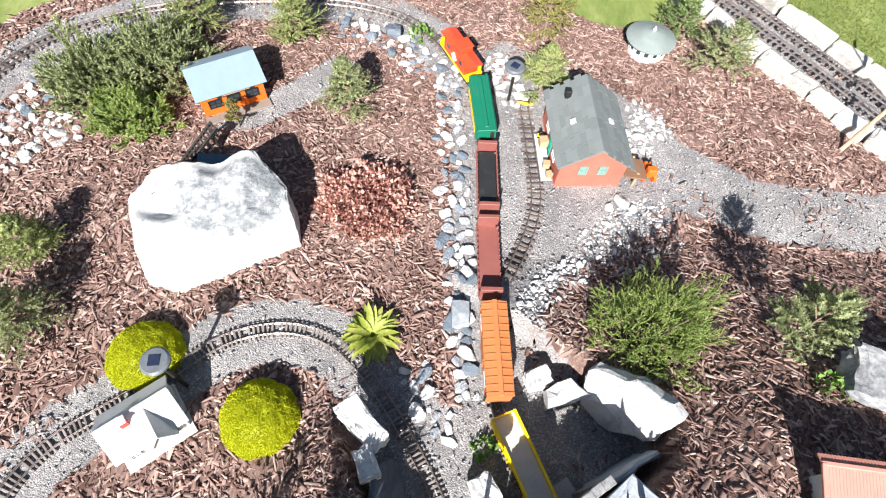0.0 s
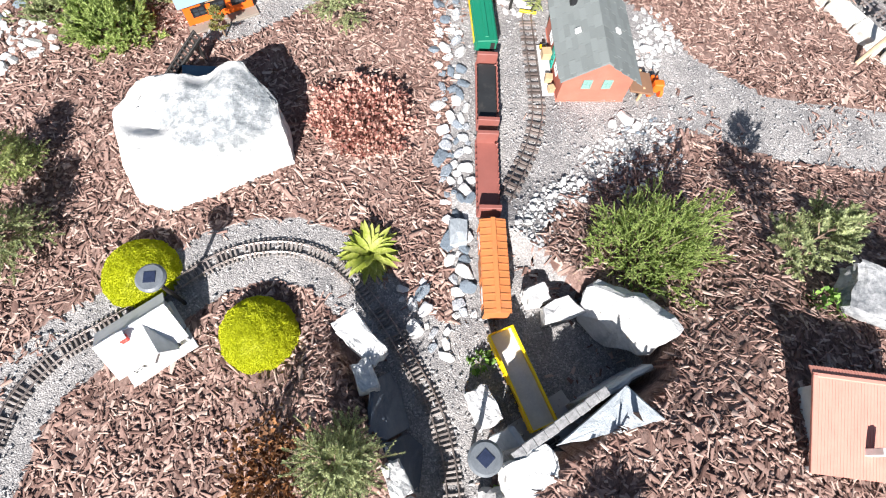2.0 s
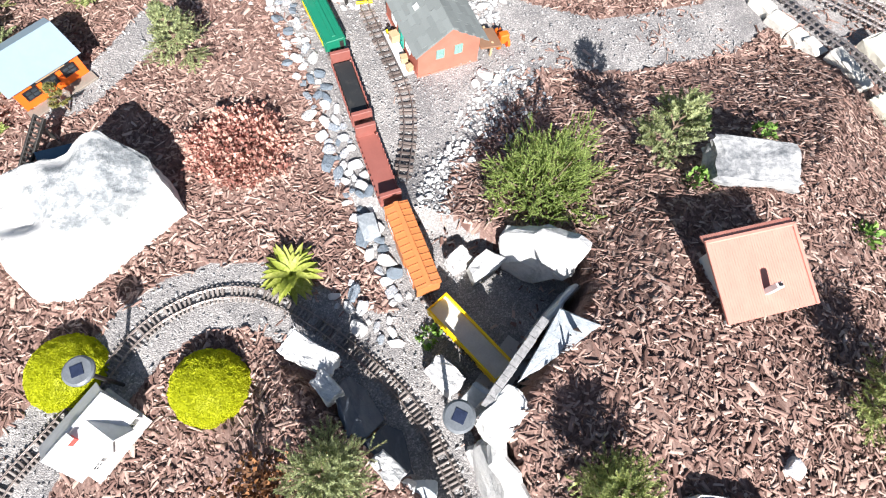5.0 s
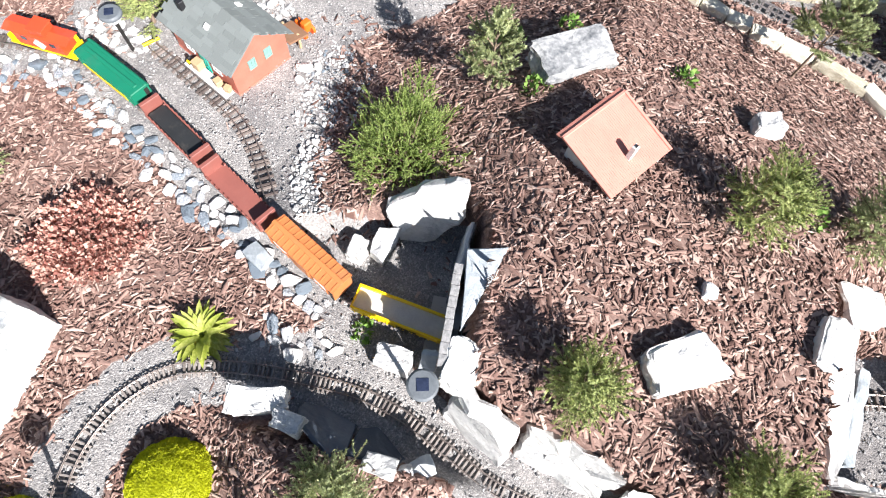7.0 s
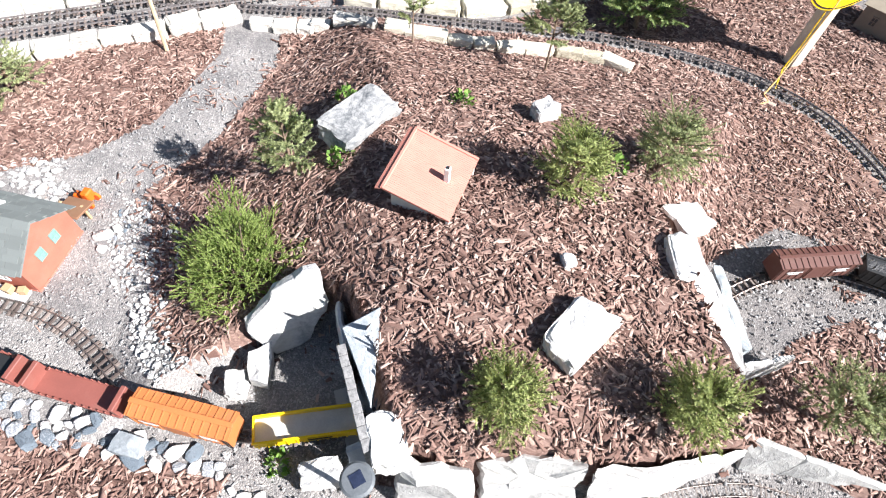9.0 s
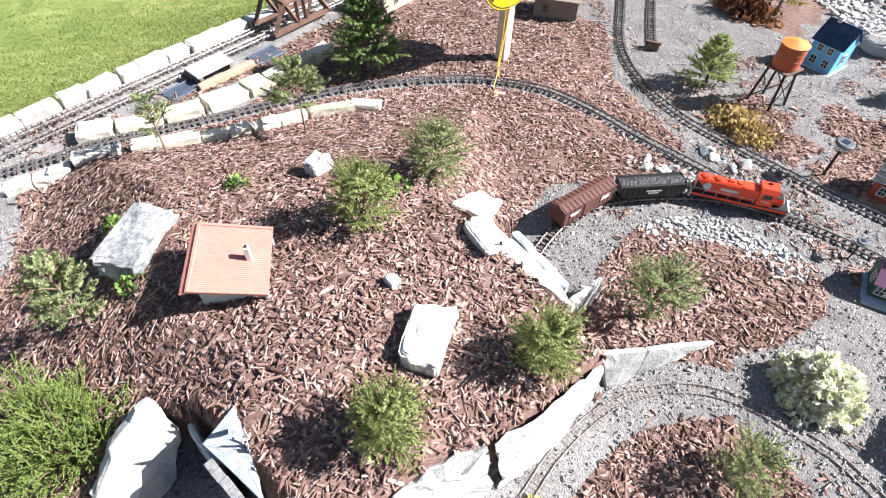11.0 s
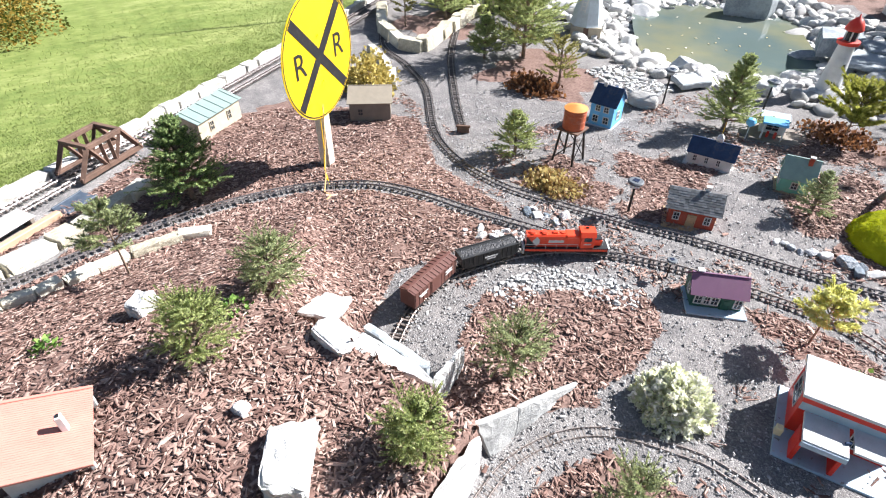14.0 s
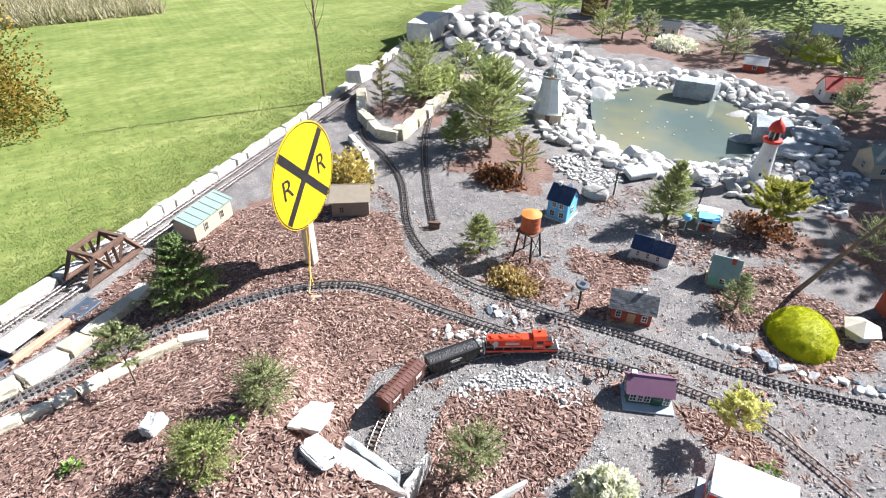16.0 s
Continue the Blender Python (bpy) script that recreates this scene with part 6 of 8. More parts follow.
def shingle_row(roof, rows, cols, run, length, thick, material, seed):
    """Single shingles laid in courses over a slope; children of the roof."""
    me = mesh_of("shingle", box(1, 1, 1, (0, 0, 0), 0.0), material)
    r = rng(seed)
    for i in range(rows):
        for j in range(cols):
            w = length / cols
            ob = new("shingle", me)
            ob.parent = roof
            off = (0.5 * w if i % 2 else 0.0)
            x = -length / 2 + w * (j + 0.5) + off * 0.5 - 0.25 * w
            ob.matrix_local = pose(x, -run + run / rows * (i + 0.5), thick * 0.5 + 0.0035 + r.uniform(0, 0.0012), -3.0, 0, 0) @ Matrix.Diagonal((w * 0.975, run / rows * 1.25, 0.0035, 1))


def house(name, m, label, L, W, hw, hr, wall, roof, over=0.02, off=0.0, windows=(), doors=(), trim=None, chimney=None, base=None, shingles=None, gable=None, thick=0.007, category="model house"):
    """A model house with its ridge along x: walls, two roof slopes, openings, chimney and base plate."""
    root = thing(name, m, label, category)
    part("wall", prism([(-W / 2, 0), (W / 2, 0), (W / 2, hw), (off, hr - 0.004), (-W / 2, hw)], L), wall, root).matrix_local = pose(0, 0, 0, 0, 0, 90)
    trim = trim or WHITE_P
    for sgn in (-1, 1):
        half_w = W / 2 + (off if sgn < 0 else -off)
        rise = hr - hw
        run = math.hypot(half_w, rise)
        ang = math.degrees(math.atan2(rise, half_w))
        ext = run + over
        rp = part("roof", box(L + 2 * over, ext, thick, (0, -ext / 2, 0), 0.001), roof, root)
        # local y runs down the slope from the ridge
        rp.matrix_local = pose(0, off, hr + thick * 0.3, 0, 0, 0 if sgn < 0 else 180) @ pose(0, 0, 0, ang, 0, 0)
        if shingles:
            shingle_row(rp, shingles[0], shingles[1], ext, L + 2 * over, thick, roof, 7 + sgn)
    part("ridge", box(L + 2 * over, 0.012, 0.006, (0, off, hr + thick * 0.9), 0.002), roof, root)
    for sd, u, z, w, h, *mm in windows:
        window_part(root, on_wall(sd, L, W, u, z), w, h, mm[0] if mm else trim, mm[1] if len(mm) > 1 else None)
    for sd, u, w, h, mt in doors:
        door_part(root, on_wall(sd, L, W, u, 0.002), w, h, mt)
    if chimney:
        cx, cy, ct, cm = chimney
        ch = part("chimney", box(0.03, 0.026, 0.07, (cx, cy, ct - 0.035), 0.002), cm, root)
        part("cap", box(0.038, 0.034, 0.007, (cx, cy, ct + 0.002), 0.001), WHITE_P, ch)
    if base:
        part("base_plate", box(base[0], base[1], 0.012, (base[2], base[3], 0.0), 0.002), base[4], root)
    if gable:
        gx, gw, gd, gh, gm = gable
        gb = part("dormer", prism([(-gw / 2, hw * 0.5), (gw / 2, hw * 0.5), (gw / 2, hw), (0, gh - 0.004), (-gw / 2, hw)], gd), gm, root)
        gb.matrix_local = pose(gx, -W / 2 + gd / 2 - 0.03, 0)
        for sgn in (-1, 1):
            sl = math.hypot(gw / 2, gh - hw) + over
            a = math.degrees(math.atan2(gh - hw, gw / 2))
            rr = part("dormer_roof", box(sl, gd + 0.02, thick, (sgn * sl / 2, 0, 0), 0.001), roof, gb)
            rr.matrix_local = pose(0, 0, gh + 0.002) @ pose(0, 0, 0, 0, sgn * a, 0)
    return root


PALE_TEAL = paint("pale_teal", (0.17, 0.30, 0.265))
# the station with its grey shingle roof
st = house("station_house", pose(0.645, 1.075, 0.0, 0, 0, 97), "model station with grey shingle roof and salmon gable", 0.46, 0.34, 0.185, 0.305, PINK, GREY_ROOF, 0.025, 0.0,
           windows=(("w", -0.05, 0.135, 0.035, 0.05, PALE_TEAL, PALE_TEAL), ("w", 0.05, 0.135, 0.035, 0.05, PALE_TEAL, PALE_TEAL), ("n", -0.1, 0.1, 0.05, 0.06), ("n", 0.1, 0.1, 0.05, 0.06), ("s", 0.0, 0.1, 0.05, 0.06)),
           doors=(("n", 0.0, 0.06, 0.13, TEAL),), shingles=(8, 7), base=(0.47, 0.345, 0, 0.0, PINK))
for sgn in (-1, 1):
    sk_ = part("skylight", box(0.028, 0.03, 0.012, (0, 0, 0), 0.002), WHITE_P, st)
    sk_.matrix_local = pose(-0.015, sgn * 0.098, 0.256, -sgn * 35, 0, 0)
part("flue", box(0.03, 0.03, 0.05, (0.16, 0.1, 0.27), 0.003), BLACK, st)
part("lean_to", box(0.13, 0.13, 0.012, (-0.19, -0.235, 0.095), 0.002, (12, 0, 0)), paint("brown_boards", (0.20, 0.11, 0.065)), st)
for dx in (-0.225, -0.115):
    part("post", box(0.012, 0.012, 0.1, (dx, -0.25, 0.05), 0.001), TAN, st)
deck = thing("station_platform", pose(0.44, 1.0, 0.012, 0, 0, 97), "white slatted station platform beside the siding", "platform")
for k in range(12):
    part("plank", box(0.024, 0.055, 0.012, (-0.15 + 0.026 * k, 0, 0.012), 0.001), WHITE_P, deck)
for i, (bx, by, bs_) in enumerate(((0.455, 0.92, 0.035), (0.44, 1.07, 0.045), (0.47, 0.86, 0.03))):
    cr = thing("crate", pose(bx, by, 0.03, 0, 0, 12 * i), "small tan wooden crate on the station platform", "crate")
    part("body", box(bs_, bs_, bs_, (0, 0, bs_ / 2), 0.002), TAN, cr)
    part("lid", box(bs_ * 1.06, bs_ * 1.06, 0.005, (0, 0, bs_ + 0.002), 0.001), TAN, cr)
bar = thing("toy_cart", pose(0.425, 1.13, 0.018, 0, 0, 10), "tiny yellow and black luggage cart", "cart")
part("bed", box(0.03, 0.02, 0.012, (0, 0, 0.022), 0.002), YELLOW, bar)
part("load", box(0.018, 0.016, 0.02, (0.002, 0, 0.04), 0.003), BLACK, bar)
for wx in (-0.01, 0.01):
    part("wheel", cyl(0.008, 0.008, 0.024, 10, (wx, 0.012, 0.008), (90, 0, 0)), BLACK, bar)
tr = thing("toy_tractor", pose(1.0, 0.95, 0.0, 0, 0, 95), "orange toy tractor beside the station", "tractor")
part("body", box(0.09, 0.035, 0.035, (0.01, 0, 0.045), 0.005), ORANGE, tr)
part("cab", box(0.04, 0.05, 0.05, (-0.025, 0, 0.075), 0.006), ORANGE, tr)
part("exhaust", cyl(0.004, 0.004, 0.04, 8, (0.04, 0, 0.06)), BLACK, tr)
for wx, wr in ((-0.025, 0.027), (0.04, 0.018)):
    for wy in (-0.035, 0.021):
        part("wheel", cyl(wr, wr, 0.014, 14, (wx, wy + 0.014, wr), (90, 0, 0)), ORANGE, tr)

# white cottage with a cross gable
house("white_cottage", pose(-1.132, -0.555, 0.010, 0, 0, 42), "small white cottage with grey cross-gabled roof by the loop", 0.25, 0.19, 0.10, 0.175, WHITE_P, paint("pale_grey_roof", (0.60, 0.60, 0.60)), 0.018, 0.015,
      windows=(("s", -0.08, 0.055, 0.03, 0.04), ("s", 0.08, 0.055, 0.03, 0.04), ("e", 0.0, 0.06, 0.03, 0.04), ("w", 0.0, 0.06, 0.03, 0.04)), doors=(("s", 0.0, 0.035, 0.07, TAN),),
      gable=(0.035, 0.09, 0.12, 0.17, WHITE_P), chimney=(-0.04, -0.01, 0.20, RED_P), base=(0.275, 0.235, 0, -0.015, WHITE_P))

# terracotta roofed house on the mound
t3 = thing("tile_roof_house", pose(1.365, -0.70, 0.405, 0, 0, -2), "small white house with salmon corrugated roof on the mound", "model house")
part("wall", prism([(-0.12, -0.05), (0.11, -0.05), (0.11, 0.155), (0.105, 0.158), (-0.12, 0.102)], 0.26), WHITE_P, t3).matrix_local = pose(0, 0, 0, 0, 0, 90)
for (y0, z0, y1, z1) in ((0.125, 0.178, -0.165, 0.108), (0.125, 0.178, 0.155, 0.168)):
    ln, an = math.hypot(y1 - y0, z1 - z0), math.degrees(math.atan2(z0 - z1, abs(y1 - y0)))
    rp = part("roof", box(0.365, ln, 0.006, (0, -ln / 2, 0), 0.001), TERRA, t3)
    rp.matrix_local = pose(0, y0, z0, 0, 0, 0 if y1 < y0 else 180) @ pose(0, 0, 0, an, 0, 0)
    for k in range(36):
        part("rib", box(0.0052, ln, 0.001, (-0.178 + 0.0102 * k, -ln / 2, 0.0034), 0.0), TERRA, rp)
part("ridge", box(0.365, 0.016, 0.008, (0, 0.125, 0.182), 0.003), TERRA, t3)
for gx in (-0.176, 0.176):
    part("verge", box(0.014, 0.30, 0.008, (gx, -0.02, 0.149), 0.002, (13.6, 0, 0)), TERRA, t3)
ch = part("chimney", box(0.026, 0.022, 0.09, (0.0, -0.085, 0.16), 0.002), WHITE_P, t3)
part("flue", box(0.012, 0.01, 0.008, (0.0, -0.085, 0.207)), BLACK, ch)
for u in (-0.1, 0.1):
    window_part(t3, pose(u, -0.122, 0.045), 0.05, 0.05, WHITE_P)
door_part(t3, pose(0.0, -0.122, -0.03), 0.05, 0.1, TAN)
for u in (-0.15, 0.15):
    part("post", box(0.016, 0.016, 0.14, (u, -0.15, 0.035), 0.002), WHITE_P, t3)

# engine shed with a pale blue metal roof
sh = thing("engine_shed", pose(-1.31, 1.25, 0.0, 0, 0, 32), "orange shed with pale blue sheet metal roof", "shed")
part("wall", prism([(-0.13, 0), (0.13, 0), (0.13, 0.15), (0.03, 0.205), (-0.13, 0.15)], 0.34), ORANGE, sh).matrix_local = pose(0, 0, 0, 0, 0, 90)
for sgn, w_ in ((-1, 0.20), (1, 0.125)):
    rp = part("roof", box(0.38, w_, 0.005, (0, -w_ / 2, 0), 0.001), BLUE_METAL, sh)
    rp.matrix_local = pose(0, 0.03, 0.212, 0, 0, 0 if sgn < 0 else 180) @ pose(0, 0, 0, 17 if sgn < 0 else 27, 0, 0)
for u in (-0.1, 0.0, 0.1):
    window_part(sh, pose(u, -0.131, 0.085), 0.06, 0.045, BLACK)
part("name_board", box(0.2, 0.006, 0.025, (0.02, -0.134, 0.128), 0.001), BLACK, sh, "dark board with unreadable writing")
part("lettering", box(0.15, 0.002, 0.007, (0.02, -0.138, 0.128)), TAN, sh)
part("step", box(0.36, 0.06, 0.012, (0, -0.16, 0.006), 0.002), GREY_W, sh)
cv = thing("coal_conveyor", pose(-1.33, 0.79, 0.0, 0, 0, 50) @ Matrix.Diagonal((0.78, 1, 1, 1)), "black lattice coal conveyor leaning on the shed", "conveyor")
for s_ in (-0.025, 0.025):
    part("rail", box(0.34, 0.010, 0.018, (0, s_, 0.085), 0.001, (0, -24, 0)), IRON, cv)
for k in range(12):
    part("rung", box(0.012, 0.05, 0.008, (-0.15 + 0.027 * k, 0, 0.018 + 0.0122 * k), 0.0, (0, -24, 0)), IRON, cv)
part("leg", box(0.006, 0.05, 0.13, (0.12, 0, 0.065)), IRON, cv)
part("chute", box(0.11, 0.045, 0.012, (-0.2, 0.01, 0.012), 0.002), GREY_W, cv)
conifer("sapling", -1.2, 1.02, 0.22, 0.09, 95, FIR_OLIVE, "sparse fir sapling before the orange shed", 12, 36, 0.022, bare=0.3)
sp = thing("solar_charger", pose(-1.225, 0.685, -0.02, 0, 0, 4), "blue solar panel leaning behind the boulder", "solar panel")
part("panel", box(0.16, 0.13, 0.008, (0, 0, 0.09), 0.001, (28, 0, 0)), mat("blue_panel", (0.025, 0.075, 0.13), (0.05, 0.12, 0.19), 0.35, 20, 120, 0.0), sp)
part("stand", box(0.02, 0.02, 0.09, (0, 0.01, 0.045)), IRON, sp)

# round pavilion
pv = thing("round_pavilion", pose(1.09, 1.93, 0.0), "white round pavilion with grey conical roof", "pavilion")
part("wall", lathe([(0.118, 0), (0.118, 0.03), (0.112, 0.034), (0.112, 0.095), (0.12, 0.1)], 28), WHITE_P, pv)
for k in range(14):
    a = 360 / 14 * k
    w_ = window_part(pv, pose(0.113 * math.cos(radians(a)), 0.113 * math.sin(radians(a)), 0.065, 0, 0, a + 90), 0.028, 0.042, WHITE_P, bars=False)
part("roof", lathe([(0.15, 0.098), (0.152, 0.104), (0.07, 0.138), (0.012, 0.155), (0.008, 0.16)], 28), GREEN_R, pv)
part("finial", lathe([(0.010, 0.158), (0.012, 0.165), (0.005, 0.178), (0.001, 0.186)], 12), WHITE_P, pv)

# depot with the plum roof
house("plum_depot", pose(1.035, -3.94, 0.006, 0, 0, 51), "small white depot with plum coloured roof by the track", 0.28, 0.17, 0.11, 0.185, GREEN_D, PURPLE, 0.02, 0.0,
      windows=(("n", -0.105, 0.062, 0.038, 0.055), ("n", -0.058, 0.062, 0.03, 0.055), ("n", -0.015, 0.062, 0.038, 0.055), ("n", 0.112, 0.058, 0.036, 0.06), ("w", 0.0, 0.07, 0.04, 0.05), ("e", 0.0, 0.07, 0.04, 0.05), ("s", 0.0, 0.07, 0.04, 0.05)),
      doors=(("n", 0.045, 0.05, 0.085, GREEN_D),), chimney=(0.11, -0.01, 0.2, WHITE_P), base=(0.33, 0.235, 0, 0.035, LBLUE))

# red and white shop with a porch roof
rb = thing("red_shop", pose(0.153, -3.73, 0.0, 0, 0, 31) @ Matrix.Diagonal((0.68, 1, 1, 1)), "red and white model shop with flat white roofs", "model shop")
part("wall", box(0.58, 0.24, 0.25, (0, -0.02, 0.125), 0.003), RED_P, rb)
part("roof", box(0.62, 0.27, 0.018, (0, -0.02, 0.262), 0.003), WHITE_P, rb)
part("parapet", box(0.60, 0.012, 0.03, (0, 0.108, 0.24), 0.002), RED_P, rb)
part("sign_board", box(0.58, 0.006, 0.06, (0, 0.104, 0.20), 0.002), LBLUE, rb)
po = part("porch_roof", box(0.26, 0.17, 0.014, (0.12, 0.19, 0.165), 0.003), WHITE_P, rb)
part("porch_fascia", box(0.26, 0.01, 0.03, (0.12, 0.278, 0.15), 0.002), LBLUE, rb)
part("ornament", box(0.04, 0.012, 0.012, (0.0, 0.2, 0.178), 0.003, (0, 0, 20)), NAVY, rb)
for px_ in (0.24, 0.01):
    part("pillar", box(0.03, 0.10, 0.15, (px_, 0.215, 0.075), 0.003), RED_P, rb)
part("annex_roof", box(0.20, 0.14, 0.012, (-0.13, 0.17, 0.175), 0.003), WHITE_P, rb)
window_part(rb, pose(0.292, -0.02, 0.16, 0, 0, 90), 0.13, 0.1, WHITE_P)
for u in (-0.2, -0.08, 0.09, 0.17):
    window_part(rb, pose(u, 0.102, 0.1, 0, 0, 180), 0.06, 0.09, WHITE_P)
part("base_plate", box(0.70, 0.44, 0.014, (0.0, 0.06, 0.004), 0.003), LBLUE, rb)
part("vending_box", box(0.045, 0.035, 0.05, (0.33, 0.15, 0.035), 0.004), paint("cream_box", (0.7, 0.66, 0.42)), rb)

# brick station with a slate roof
house("brick_station", pose(1.675, -4.46, -0.008, 0, 0, 41), "red brick station with dark slate roof beside the track", 0.30, 0.19, 0.15, 0.235, BRICK, DARK_SLATE, 0.03, 0.0,
      windows=(("n", -0.1, 0.075, 0.035, 0.055), ("n", 0.1, 0.075, 0.035, 0.055), ("e", 0, 0.075, 0.035, 0.05), ("w", 0, 0.075, 0.035, 0.05)), doors=(("n", 0.0, 0.06, 0.1, TAN),),
      chimney=(-0.06, -0.02, 0.27, WHITE_P), base=(0.36, 0.27, 0, 0.02, TAN), shingles=(9, 13))

# tall blue house
house("blue_house", pose(3.2, -5.04, gz(3.2, -5.04), 0, 0, 25), "tall sky blue house with navy roof on gravel", 0.22, 0.24, 0.22, 0.34, SKYBLUE, NAVY, 0.02, 0.0,
      windows=(("n", -0.05, 0.07, 0.045, 0.06), ("n", 0.05, 0.07, 0.045, 0.06), ("n", -0.04, 0.17, 0.04, 0.05), ("n", 0.04, 0.17, 0.04, 0.05), ("e", 0.0, 0.08, 0.05, 0.06), ("e", 0.0, 0.19, 0.045, 0.05), ("w", 0.0, 0.1, 0.05, 0.07)),
      gable=(0.0, 0.1, 0.1, 0.30, WHITE_P), chimney=(0.05, 0.0, 0.37, WHITE_P), base=(0.26, 0.28, 0, 0, WHITE_P))

# chapel
chp = house("chapel", pose(2.165, -5.235, gz(2.165, -5.235), 0, 0, 29), "white chapel with navy roof and small steeple", 0.34, 0.17, 0.11, 0.2, WHITE_P, NAVY, 0.015, 0.0,
            windows=(("n", -0.11, 0.065, 0.025, 0.05), ("n", -0.02, 0.065, 0.025, 0.05), ("n", 0.07, 0.065, 0.025, 0.05), ("w", 0, 0.065, 0.03, 0.05)), doors=(("e", 0, 0.04, 0.07, TAN),), base=(0.38, 0.21, 0, 0, WHITE_P))
stp = part("steeple", box(0.05, 0.05, 0.07, (-0.02, -0.02, 0.2), 0.002), WHITE_P, chp)
part("spire", cyl(0.036, 0.004, 0.03, 4, (-0.02, -0.02, 0.235), (0, 0, 45)), WHITE_P, stp)
part("mast", cyl(0.003, 0.002, 0.1, 6, (-0.02, -0.02, 0.26)), YELLOW, stp)

house("mint_house", pose(1.6, -5.47, gz(1.6, -5.47), 0, 0, 35), "mint green house with pale green roof", 0.2, 0.2, 0.13, 0.25, MINT, paint("mint_roof", (0.23, 0.33, 0.30), 0.6, 0.15), 0.02, 0.0,
      windows=(("e", -0.04, 0.07, 0.035, 0.05), ("e", 0.04, 0.07, 0.035, 0.05), ("n", 0, 0.07, 0.04, 0.05), ("w", 0, 0.07, 0.04, 0.05)), doors=(("s", 0, 0.04, 0.08, WHITE_P),), chimney=(-0.05, 0.02, 0.28, BRICK), base=(0.24, 0.24, 0, 0, TAN))

# filling station with a blue canopy
gs = thing("filling_station", pose(2.22, -6.17, gz(2.22, -6.17), 0, 0, 35), "model filling station with bright blue canopy", "model shop")
part("base_plate", box(0.46, 0.34, 0.014, (0, 0, 0.004), 0.002), GREY_W, gs)
part("wall", box(0.2, 0.14, 0.13, (0.06, -0.07, 0.07), 0.003), WHITE_P, gs)
part("roof", box(0.24, 0.17, 0.015, (0.06, -0.07, 0.142), 0.003), LBLUE, gs)
part("canopy", box(0.2, 0.14, 0.02, (0.06, 0.09, 0.16), 0.003), SKYBLUE, gs)
for px_ in (-0.02, 0.14):
    part("post", cyl(0.007, 0.007, 0.15, 8, (px_, 0.14, 0.0)), WHITE_P, gs)
for px_ in (0.03, 0.09):
    part("pump", box(0.022, 0.016, 0.06, (px_, 0.09, 0.035), 0.003), RED_P, gs)
window_part(gs, pose(0.06, 0.002, 0.07, 0, 0, 180), 0.1, 0.06, WHITE_P)
ps = thing("pole_sign", pose(2.32, -5.87, gz(2.32, -5.87)), "small round blue and white sign on a pole", "sign")
part("pole", cyl(0.005, 0.005, 0.13, 8), WHITE_P, ps)
part("globe", lathe([(0.006, 0.12), (0.035, 0.14), (0.042, 0.165), (0.03, 0.19), (0.004, 0.2)], 16), SKYBLUE, ps)

# lighthouse
lh = thing("lighthouse", pose(2.63, -7.5, gz(2.63, -7.5)) @ Matrix.Scale(1.1, 4), "white model lighthouse with red lantern roof", "lighthouse")
part("tower", lathe([(0.105, 0), (0.10, 0.02), (0.068, 0.44), (0.066, 0.46)], 24), WHITE_P, lh, smooth=True)
part("gallery", lathe([(0.088, 0.455), (0.092, 0.46), (0.092, 0.485), (0.06, 0.49)], 24), RED_P, lh)
lt = part("lantern", lathe([(0.05, 0.488), (0.05, 0.575), (0.045, 0.58)], 12), GLASS, lh)
for k in range(6):
    part("mullion", box(0.01, 0.01, 0.095, (0.051 * math.cos(k * 1.047), 0.051 * math.sin(k * 1.047), 0.533)), WHITE_P, lt)
part("dome", lathe([(0.074, 0.575), (0.076, 0.585), (0.06, 0.635), (0.03, 0.672), (0.008, 0.685), (0.004, 0.71)], 20), RED_P, lh, smooth=True)
for hz, a in ((0.12, 120), (0.28, 150)):
    window_part(lh, pose((0.1 - hz * 0.075) * math.cos(radians(a)), (0.1 - hz * 0.075) * math.sin(radians(a)), hz, 0, 0, a + 90), 0.025, 0.04, WHITE_P, bars=False)

# windmill
wm = thing("windmill", pose(5.5, -6.75, gz(5.5, -6.75), 0, 0, 229) @ Matrix.Scale(1.32, 4), "pale blue-grey model windmill with bare sails", "windmill")
part("base", box(0.3, 0.3, 0.1, (0, 0, 0.05), 0.004), STONEW, wm)
part("tower", lathe([(0.17, 0.1), (0.16, 0.12), (0.09, 0.46), (0.1, 0.47)], 8), paint("weathered_pale_blue", (0.50, 0.56, 0.60)), wm)
part("cap", lathe([(0.105, 0.468), (0.09, 0.52), (0.045, 0.56), (0.01, 0.575)], 12), GREY_ROOF, wm)
hub = part("hub", cyl(0.018, 0.018, 0.06, 10, (0, -0.09, 0.5), (90, 0, 0)), TAN, wm)
for k in range(4):
    s_ = part("sail", box(0.012, 0.008, 0.25, (0, 0, 0.145), 0.001), WHITE_P, hub)
    s_.matrix_local = pose(0, -0.14, 0.5, 0, 8 + 90 * k, 0)
    for j in range(6):
        part("slat", box(0.05, 0.004, 0.006, (0.02, -0.002, 0.07 + 0.036 * j), 0.0), WHITE_P, s_)
    part("edge", box(0.006, 0.006, 0.20, (0.045, 0.0, 0.16), 0.0), WHITE_P, s_)
door_part(wm, pose(0, -0.152, 0.01), 0.05, 0.09, WOODB)

